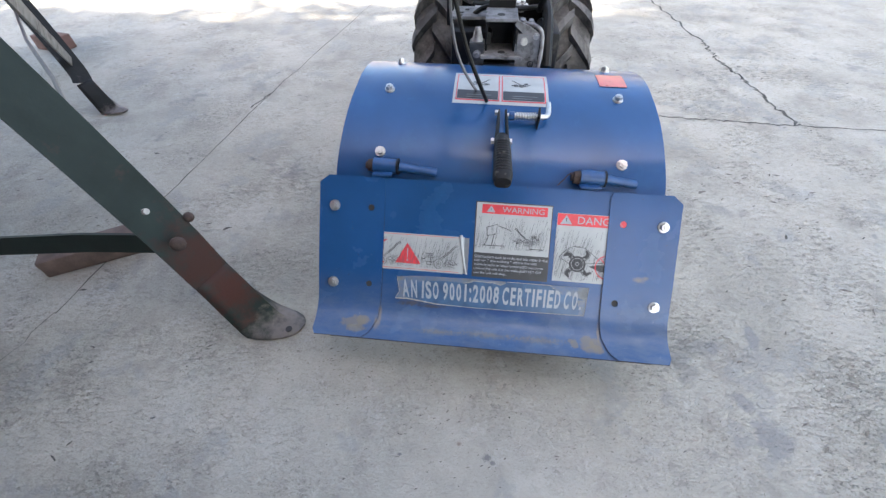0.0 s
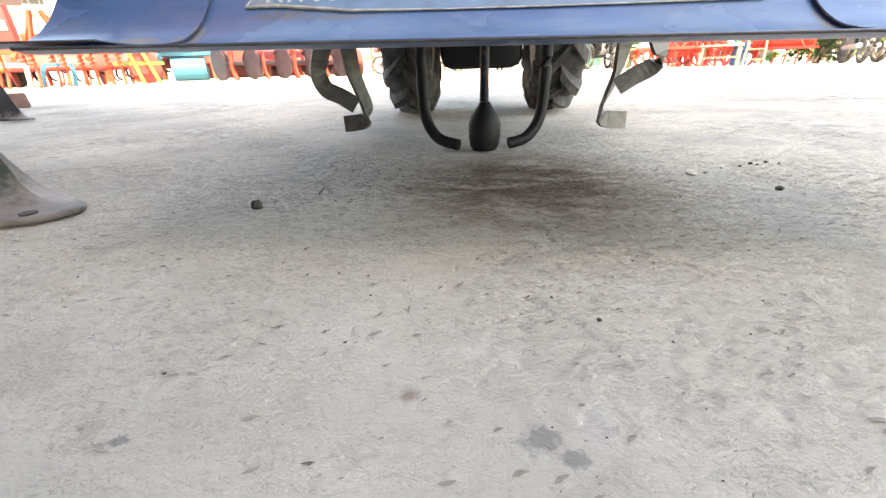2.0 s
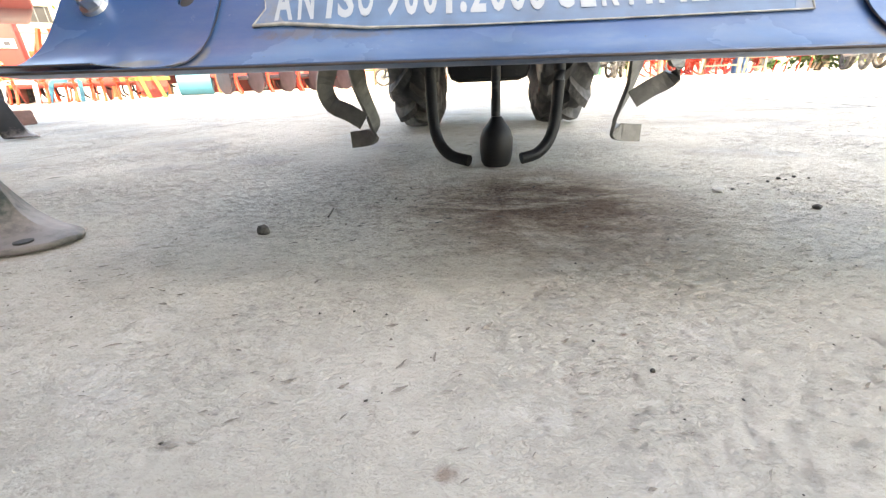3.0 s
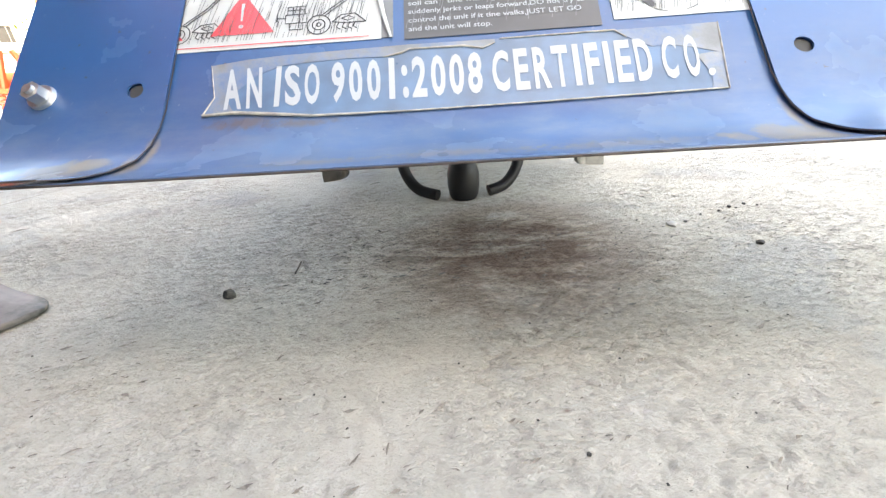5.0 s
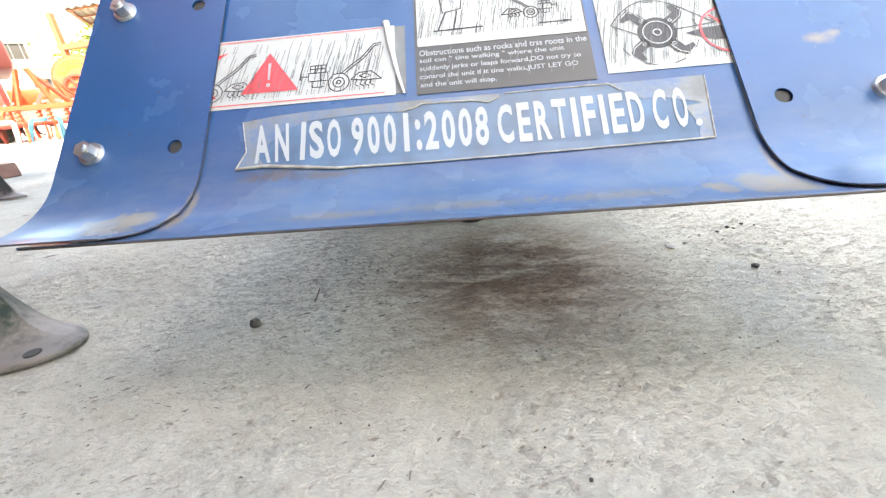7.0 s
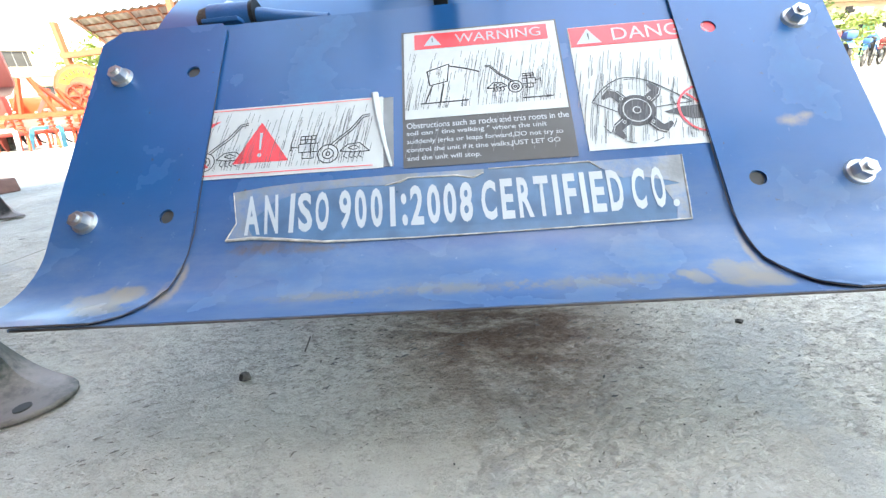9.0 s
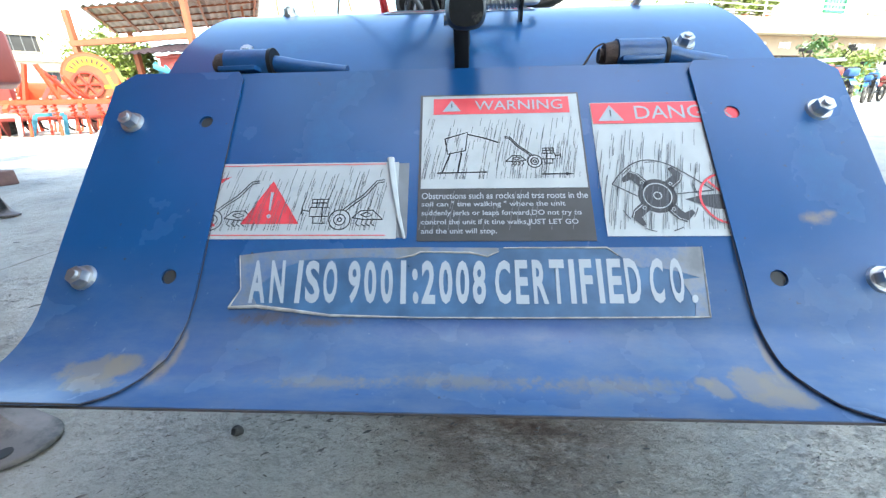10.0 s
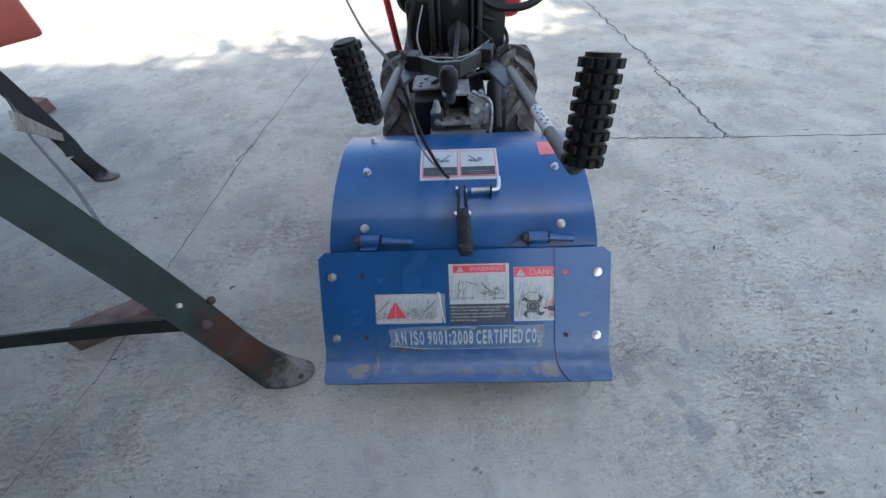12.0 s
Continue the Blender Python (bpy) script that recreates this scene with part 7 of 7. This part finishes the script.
FENCE = thing("gantry_fence", (-4, 14, 0), "orange tube gantry with pale translucent sheets", "fence")
for i in range(6):
    x = -7.4 + i * 1.26
    bm = bmesh.new()
    tube(bm, smooth_path([(x, 14.6, 0), (x, 14.6, 2.6), (x - 0.1, 14.75, 3.3), (x - 0.35, 15.3, 3.9), (x - 0.6, 16.2, 4.15)], 5), 0.04, 8)
    part("post", bm, POST, FENCE, smooth=False)
    if i < 5:
        for z, hh in ((1.05, 1.0), (2.1, 0.94)):
            bm = bmesh.new()
            box(bm, (x + 0.63, 14.68, z), (1.18, 0.03, hh), 0)
            part("panel", bm, SHEETP, FENCE, smooth=False)
for z in (0.5, 1.58, 2.62):
    bm = bmesh.new()
    bar(bm, (-7.4, 14.6, z), (-1.1, 14.6, z), 0.03)
    part("rail", bm, POST, FENCE, smooth=False)

# ---- shop building ----
SHOP = thing("shop_building", (8, 18, 0), "long white two-storey shop building with brown signboards", "building")
BA = math.atan2(7.0, 17.2)
bmx = pose(3.6, 17.0, 0, 0, 0, math.degrees(BA))
LEN = 22.0


def shop_box(name, c, s, mat, parent=None, label=""):
    bm = bmesh.new()
    box(bm, c, s, 0)
    bmesh.ops.transform(bm, matrix=bmx, verts=bm.verts)
    return part(name, bm, mat, parent or SHOP, label, smooth=False)


shop_box("wall", (LEN / 2, 2.1, 3.4), (LEN, 4.0, 6.8), WALLW)
shop_box("roof", (LEN / 2, 2.0, 6.9), (LEN + 0.4, 4.6, 0.2), WALLB)
shop_box("balcony_slab", (LEN / 2, -0.45, 3.1), (LEN, 1.2, 0.6), WALLB, label="beige projecting slab")
SB = shop_box("signboard", (LEN / 2, -0.25, 2.38), (LEN - 0.3, 0.5, 0.82), SIGN, label="brown signboard with plain pale bars")
rnd = random.Random(4)
x = 0.6
while x < LEN - 0.8:
    w = rnd.uniform(0.06, 0.22)
    shop_box("print_bar", (x + w / 2, -0.505, 2.40), (w, 0.012, 0.3 * rnd.uniform(0.7, 1.1)), WALLW, SB)
    x += w + rnd.choice((0.05, 0.06, 0.08, 0.9))
for x, w in ((3.1, 1.6), (16.1, 1.5), (19.6, 1.4)):
    window(SHOP, bmx @ pose(x, 0.1, 4.75), w, 1.5, GRILLE if x == 16.1 else SHEETP, 6)
# flat dark panel paints the shade inside the recessed balcony
window(SHOP, bmx @ pose(9.05, 0.1, 4.55), 5.2, 1.8, WALLD, 2, "loggia")
for z in (3.75, 4.05, 4.35):
    shop_box("loggia_rail", (9.05, -0.02, z), (5.3, 0.04, 0.04), WALLW)
for x in (0.95, 4.9, 7.4, 10.4, 13.8, 17.4, 20.2):
    # all but the green doors are flat panels painted as unlit shop insides
    d = shop_box("door", (x, 0.085, 1.03), (1.1, 0.05, 2.06), GREEND if x in (0.95, 20.2) else DARKIN, label="green panelled door" if x in (0.95, 20.2) else "doorway panel coloured dark for the shade of the shop inside")
    shop_box("frame", (x - 0.6, 0.05, 1.05), (0.09, 0.12, 2.1), WALLB, d)
    shop_box("frame", (x + 0.6, 0.05, 1.05), (0.09, 0.12, 2.1), WALLB, d)
for x in (2.8, 5.8, 9.0, 12.2, 15.8):
    window(SHOP, bmx @ pose(x, 0.1, 1.35), 1.0, 1.1, GRILLE, 7)
AC = shop_box("air_conditioner", (3.75, -0.08, 1.62), (0.82, 0.36, 0.46), SHEETP, label="pale air conditioner box in the wall")
for i in range(5):
    shop_box("louvre", (3.75, -0.268, 1.46 + i * 0.08), (0.72, 0.016, 0.03), WALLB, AC)
AWN = shop_box("awning", (12.7, -0.42, 1.78), (1.7, 0.75, 0.05), BARREL, label="small bright blue ribbed awning")
for i in range(9):
    shop_box("rib", (11.95 + i * 0.19, -0.42, 1.83), (0.05, 0.75, 0.05), BARREL, AWN)
RAILING = shop_box("balcony_rail", (LEN / 2, -1.0, 4.05), (LEN, 0.05, 0.05), WALLW)
for z in (3.62, 3.84):
    shop_box("rail", (LEN / 2, -1.0, z), (LEN, 0.03, 0.03), WALLW, RAILING)
for i in range(7):
    shop_box("rail_post", (0.3 + i * LEN / 7, -1.0, 3.72), (0.05, 0.05, 0.66), WALLW, RAILING)


# ---- plants ----
def leaves(name, parent, cen, rad, n, size, mat, seed, label=""):
    rnd = random.Random(seed)
    vs, fs = [], []
    clumps = []
    for _ in range(max(6, n // 60)):
        v = Vector((rnd.gauss(0, 1), rnd.gauss(0, 1), rnd.gauss(0, 1))).normalized() * rnd.uniform(0.35, 1.0)
        clumps.append((v, rnd.uniform(0.18, 0.4)))
    for i in range(n):
        cv, cr = clumps[i % len(clumps)]
        p = cv + Vector((rnd.gauss(0, 1), rnd.gauss(0, 1), rnd.gauss(0, 1))) * cr * 0.55
        p = Vector((cen[0] + p.x * rad[0], cen[1] + p.y * rad[1], max(0.02, cen[2] + p.z * rad[2])))
        q = Euler((rnd.uniform(-1, 1), rnd.uniform(-1, 1), rnd.uniform(0, 6.3))).to_matrix()
        s = size * rnd.uniform(0.6, 1.4)
        k = len(vs)
        vs += [p + q @ Vector(c) * s for c in ((-0.5, 0, 0), (0, -0.22, 0.05), (0.5, 0, 0), (0, 0.22, 0.05))]
        fs += [(k, k + 1, k + 2), (k, k + 2, k + 3)]
    me = bpy.data.meshes.new(name)
    me.from_pydata(vs, [], fs)
    me.materials.append(mat)
    ob = new(name, me)
    if parent:
        ob.parent = parent
        ob.matrix_parent_inverse = Matrix.Translation(parent.matrix_basis.translation).inverted()
    return tagged(ob, label) if label else ob


def tree(at, h, crown, n, size, mat, seed, label, name="tree"):
    rnd = random.Random(seed)
    t = thing(name, (at[0], at[1], 0), label, name.replace("_", " "))
    base = Vector((at[0], at[1], 0))
    bm = bmesh.new()
    topc = base + Vector((0, 0, h))
    tube(bm, smooth_path([base, base + Vector((0.05, 0.02, h * 0.35)), topc - Vector((0, 0, h * 0.3)), topc], 3), 0.05, 8, None if h < 0.6 else [0.09 - 0.0075 * i for i in range(10)])
    for i in range(5):
        a = i * 1.3 + rnd.random()
        s = base + Vector((0, 0, h * rnd.uniform(0.35, 0.7)))
        tube(bm, [s, s + Vector((math.cos(a) * crown[0] * 0.35, math.sin(a) * crown[1] * 0.35, h * 0.15)), s + Vector((math.cos(a) * crown[0] * 0.7, math.sin(a) * crown[1] * 0.7, h * 0.28))], 0.03, 6, [0.04, 0.025, 0.01])
    part("trunk", bm, BARK, t)
    leaves("crown", t, (at[0], at[1], h), crown, n, size, mat, seed)
    return t


tree((5.9, 12.4), 1.45, (1.35, 1.1, 0.95), 3800, 0.15, LEAFD, 11, "leafy green shrub tree before the shops")
for i, x in enumerate((7.0, 8.2, 9.4, 10.8)):
    p = bmx @ Vector((x, -0.30, 0.0))
    shrub = thing("potted_plant", (p.x, p.y, 3.4), "leafy potted plant on the upper balcony", "plant", "plants on the balcony")
    bm = cyl(bmesh.new(), (p.x, p.y, 3.4), (p.x, p.y, 3.62), 0.11, 0.15, 14)
    part("pot", bm, POST, shrub)
    leaves("foliage", shrub, (p.x, p.y, 3.98), (0.62, 0.3, 0.42), 420, 0.16, LEAFY, 40 + i)
tree((11.2, 12.8), 0.9, (1.2, 1.0, 0.7), 1300, 0.15, LEAFY, 13, "flowering yellow-green bush in the yard", "bush")
tree((9.2, 12.0), 0.8, (0.9, 0.8, 0.8), 1000, 0.15, LEAF, 14, "dense green bush beside parked motorcycles", "bush")
tree((-12.1, 13.9), 1.85, (1.2, 1.0, 1.2), 3600, 0.18, LEAFY, 15, "sunlit bushy tree beside the house")
tree((-11.1, 14.2), 1.6, (0.8, 0.8, 1.0), 1800, 0.18, LEAFY, 16, "bushy tree behind the implements")
tree((-10.6, 8.4), 0.6, (0.7, 0.7, 0.55), 700, 0.14, LEAF, 17, "low green bush behind the trailer", "bush")
for i, (x, y) in enumerate(((3.05, 9.9), (3.55, 10.1), (6.3, 10.0), (7.4, 9.0), (5.75, 7.5))):
    tree((x, y), 0.42, (0.7, 0.4, 0.42), 520, 0.13, LEAFY if i % 2 else LEAF, 60 + i, "low leafy bush behind the red implements", "bush")
tree((7.6, 10.2), 0.5, (0.7, 0.6, 0.55), 700, 0.13, LEAF, 19, "low green leafy bush among machinery", "bush")


def motorcycle(mat, label):
    c = thing("motorcycle", (0, 0, 0), label, "motorcycle", "parked motorcycles")
    for x in (-0.62, 0.62):
        bm = tube(bmesh.new(), [(x + math.cos(i * math.tau / 24) * 0.26, 0, 0.30 + math.sin(i * math.tau / 24) * 0.26) for i in range(25)], 0.042, 8)
        w = part("wheel", bm, RUBBER, c)
        bm = cyl(bmesh.new(), (x, -0.02, 0.30), (x, 0.02, 0.30), 0.10, seg=16)
        part("hub", bm, GREYM, w)
    for nm, cc, s, m in (("tank", (0.15, 0, 0.82), (0.5, 0.26, 0.22), mat), ("seat", (-0.35, 0, 0.82), (0.65, 0.24, 0.10), CABLE), ("engine", (0.02, 0, 0.40), (0.30, 0.24, 0.24), GREYM), ("battery_cover", (-0.22, 0, 0.56), (0.26, 0.22, 0.22), CABLE), ("tail", (-0.7, 0, 0.75), (0.25, 0.2, 0.16), mat)):
        bm = bmesh.new()
        box(bm, cc, s, 0.05)
        part(nm, bm, m, c)
    bm = bmesh.new()
    bar(bm, (0.62, 0, 0.3), (0.40, 0, 1.0), 0.03)
    bar(bm, (0.36, -0.36, 1.05), (0.36, 0.36, 1.05), 0.015)
    part("fork", bm, ZINC, c, smooth=False)
    bm = bmesh.new()
    cyl(bm, (0.06, 0, 0.50), (0.14, 0, 0.70), 0.085, seg=14)
    part("cylinder", bm, GREYM, c)
    for x in (-0.62, 0.62):
        bm = bmesh.new()
        strap([(x + 0.36 * math.cos(radians(q)), 0, 0.30 + 0.36 * math.sin(radians(q))) for q in range(25, 160, 15)], 0.055, (0, 1, 0), 0.006, bm)
        part("mudguard", bm, mat, c, smooth=False)
    for q in (-0.14, 0.14):
        bm = bmesh.new()
        bar(bm, (-0.62, q, 0.3), (0.05, q, 0.34), 0.02)
        bar(bm, (-0.55, q, 0.34), (-0.48, q, 0.74), 0.022)
        part("swing_arm", bm, CABLE, c, smooth=False)
        bm = bmesh.new()
        bar(bm, (0.36, q * 2.2, 1.05), (0.30, q * 2.8, 1.24), 0.008)
        box(bm, (0.30, q * 2.9, 1.27), (0.02, 0.12, 0.07), 0.008)
        part("mirror", bm, CABLE, c, smooth=False)
    bm = bmesh.new()
    cyl(bm, (0.48, 0, 0.9), (0.56, 0, 0.9), 0.09, seg=18)
    part("headlight", bm, GLASSP, c)
    bm = bmesh.new()
    cyl(bm, (-0.8, 0.14, 0.32), (0.1, 0.14, 0.30), 0.045, seg=12)
    part("exhaust", bm, ZINC, c)
    for ob in [c] + list(c.children_recursive):
        if ob.type == "MESH":
            ob.data.transform(Matrix.Scale(0.72, 4))
    return c


m1 = place(motorcycle(TRAILER, "parked motorcycle with dark red tank"), 1.75, 8.95, 55)
copy_thing(m1, pose(5.5, 6.5, 0, 0, 0, 65))
copy_thing(m1, pose(-0.9, 10.9, 0, 0, 0, 20))
copy_thing(m1, pose(-1.9, 10.2, 0, 0, 0, 5))
m2 = place(motorcycle(BARREL, "parked motorcycle with dark blue tank"), 9.6, 10.2, 40)
copy_thing(m2, pose(10.4, 10.4, 0, 0, 0, 55))
copy_thing(m2, pose(5.95, 6.9, 0, 0, 0, 75))
m3 = place(motorcycle(CABLE, "parked motorcycle with black tank and seat"), 2.1, 8.75, 62)
copy_thing(m3, pose(2.42, 8.5, 0, 0, 0, 50))
copy_thing(m3, pose(2.72, 8.3, 0, 0, 0, 65))
copy_thing(m1, pose(11.0, 11.2, 0, 0, 0, 30))
copy_thing(m1, pose(0.6, 10.8, 0, 0, 0, 80))


def drum(at):
    c = thing("barrel", (at[0], at[1], 0), "blue plastic barrel standing in the yard", "barrel")
    bm = bmesh.new()
    prof = [(0, 0.10), (0.02, 0.12), (0.12, 0.126), (0.13, 0.132), (0.14, 0.126), (0.24, 0.126), (0.25, 0.132), (0.26, 0.126), (0.34, 0.12), (0.36, 0.10)]
    rg = [[bm.verts.new((at[0] + r * math.cos(k * math.tau / 24), at[1] + r * math.sin(k * math.tau / 24), z)) for k in range(24)] for z, r in prof]
    for a, d in zip(rg, rg[1:]):
        for k in range(24):
            bm.faces.new((a[k], a[(k + 1) % 24], d[(k + 1) % 24], d[k]))
    bm.faces.new(rg[0][::-1])
    bm.faces.new(rg[-1])
    part("body", bm, BARREL, c)
    bm = bmesh.new()
    cyl(bm, (at[0] + 0.04, at[1], 0.36), (at[0] + 0.04, at[1], 0.38), 0.025, seg=12)
    part("cap", bm, INK, c)


drum((4.55, 7.6))


def step_ladder(at, rz):
    c = thing("ladder", (0, 0, 0), "pale wooden step frame leaning in the yard", "ladder")
    for x in (-0.14, 0.14):
        bm = bmesh.new()
        bar(bm, (x, 0, 0), (x * 0.7, 0.16, 0.72), 0.016)
        part("rail", bm, STRAW, c, smooth=False)
    for i in range(4):
        bm = bmesh.new()
        t = (i + 0.6) / 4.6
        bar(bm, (-0.13, 0.16 * t, 0.72 * t), (0.13, 0.16 * t, 0.72 * t), 0.012)
        part("rung", bm, STRAW, c, smooth=False)
    c.matrix_basis = pose(*at, 0, 0, rz)


step_ladder((3.0, 8.9, 0), -20)
step_ladder((4.62, 7.3, 0), -30)


def bench(at, rz):
    c = thing("bench", at, "pale weathered wooden bench standing in the sun", "bench", "benches in the yard")
    m = pose(*at, 0, 0, rz)
    for y in (-0.11, 0.11):
        bm = bmesh.new()
        box(bm, (0, y * 0.75, 0.32), (0.62, 0.13, 0.025), 0.003)
        bmesh.ops.transform(bm, matrix=m, verts=bm.verts)
        part("seat_board", bm, PALEWOOD, c, smooth=False)
    for x in (-0.26, 0.26):
        for y in (-0.11, 0.11):
            bm = bmesh.new()
            bar(bm, (x, y, 0.31), (x * 1.08, y * 1.15, 0.0), 0.018)
            bmesh.ops.transform(bm, matrix=m, verts=bm.verts)
            part("leg", bm, PALEWOOD, c, smooth=False)
    bm = bmesh.new()
    bar(bm, (-0.27, 0, 0.14), (0.27, 0, 0.14), 0.014)
    bmesh.ops.transform(bm, matrix=m, verts=bm.verts)
    part("stretcher", bm, PALEWOOD, c, smooth=False)


bench((3.15, 8.15, 0), -30)
bench((4.2, 7.55, 0), -35)
bt = thing("machine_stand", (1.78, 10.2, 0), "bright yellow tubular machine guard behind the motorcycles", "guard")
for pts in ([(1.60, 10.2, 0), (1.60, 10.2, 1.25), (1.72, 10.2, 1.25), (1.72, 10.2, 0.8)], [(1.95, 10.2, 0), (1.95, 10.2, 0.85), (1.58, 10.2, 0.80)], [(1.56, 10.3, 0.62), (1.98, 10.3, 0.66)]):
    part("tube", tube(bmesh.new(), pts, 0.045, 8), YELLOW, bt)
bm = bmesh.new()
box(bm, (1.77, 10.22, 0.58), (0.34, 0.10, 0.30), 0.03)
part("guard_plate", bm, YELLOW, bt)

# ---- unseen roof and walls added behind the view; the roof shades the near floor ----
bm = bmesh.new()
box(bm, (0.5, -6.35, 8.1), (17.0, 6.4, 0.2), 0)
tagged(part("canopy_roof", bm, WALLB, smooth=False), "unseen flat roof that stands in for what shades the near floor", "roof", kind="structure")
for x in (-7.5, 8.5):
    bm = bmesh.new()
    box(bm, (x, -4.8, 4.0), (0.35, 0.35, 8.0), 0.01)
    tagged(part("canopy_pillar", bm, WALLB), "unseen pillar added under the shade roof", "pillar", kind="structure")
# added wall, kept low so that the southern sky still lights the floor
bm = bmesh.new()
box(bm, (0.5, -16.0, 0.8), (40.0, 0.3, 1.6), 0)
tagged(part("wall_south", bm, WALLB, smooth=False), "unseen low wall added to close the yard behind the view", "wall", kind="structure")
# unseen dark boxes added to shade the left floor and the flap's reflection
bm = bmesh.new()
box(bm, (-2.4, -1.0, 2.2), (0.2, 2.6, 4.4), 0)
box(bm, (-1.05, -2.3, 2.2), (0.2, 1.9, 4.4), 0)
box(bm, (-1.11, -0.995, 0.55), (0.18, 0.70, 1.1), 0)
box(bm, (-0.36, -1.02, 0.85), (1.33, 0.15, 1.7), 0)
tagged(part("wall_west", bm, WALLD, smooth=False), "unseen dark wall pieces added to hold light off floor and flap", "wall", kind="structure")
BRANCH = thing("overhanging_branches", (4.0, -4.0, 8.0), "leafy branches hanging over the building edge", "branches")
bm = bmesh.new()
tube(bm, [(4.0, -4.0, 8.0), (4.1, -3.6, 8.4), (4.6, -2.6, 8.5), (6, -2.0, 8.6)], 0.05, 8, [0.09, 0.07, 0.05, 0.02])
tube(bm, [(4.0, -4.0, 8.0), (3.8, -3.6, 8.4), (2.6, -3.0, 8.3), (0.4, -3.0, 8.2)], 0.05, 8, [0.09, 0.07, 0.05, 0.02])
part("branch", bm, BARK, BRANCH)
leaves("foliage", BRANCH, (4.15, -2.78, 8.3), (1.15, 0.75, 0.3), 2900, 0.16, LEAF, 31)
leaves("foliage", BRANCH, (5.9, -2.9, 8.3), (1.5, 0.5, 0.3), 1200, 0.16, LEAF, 33)
leaves("foliage", BRANCH, (1.4, -3.1, 8.1), (2.4, 0.34, 0.2), 900, 0.16, LEAF, 32)
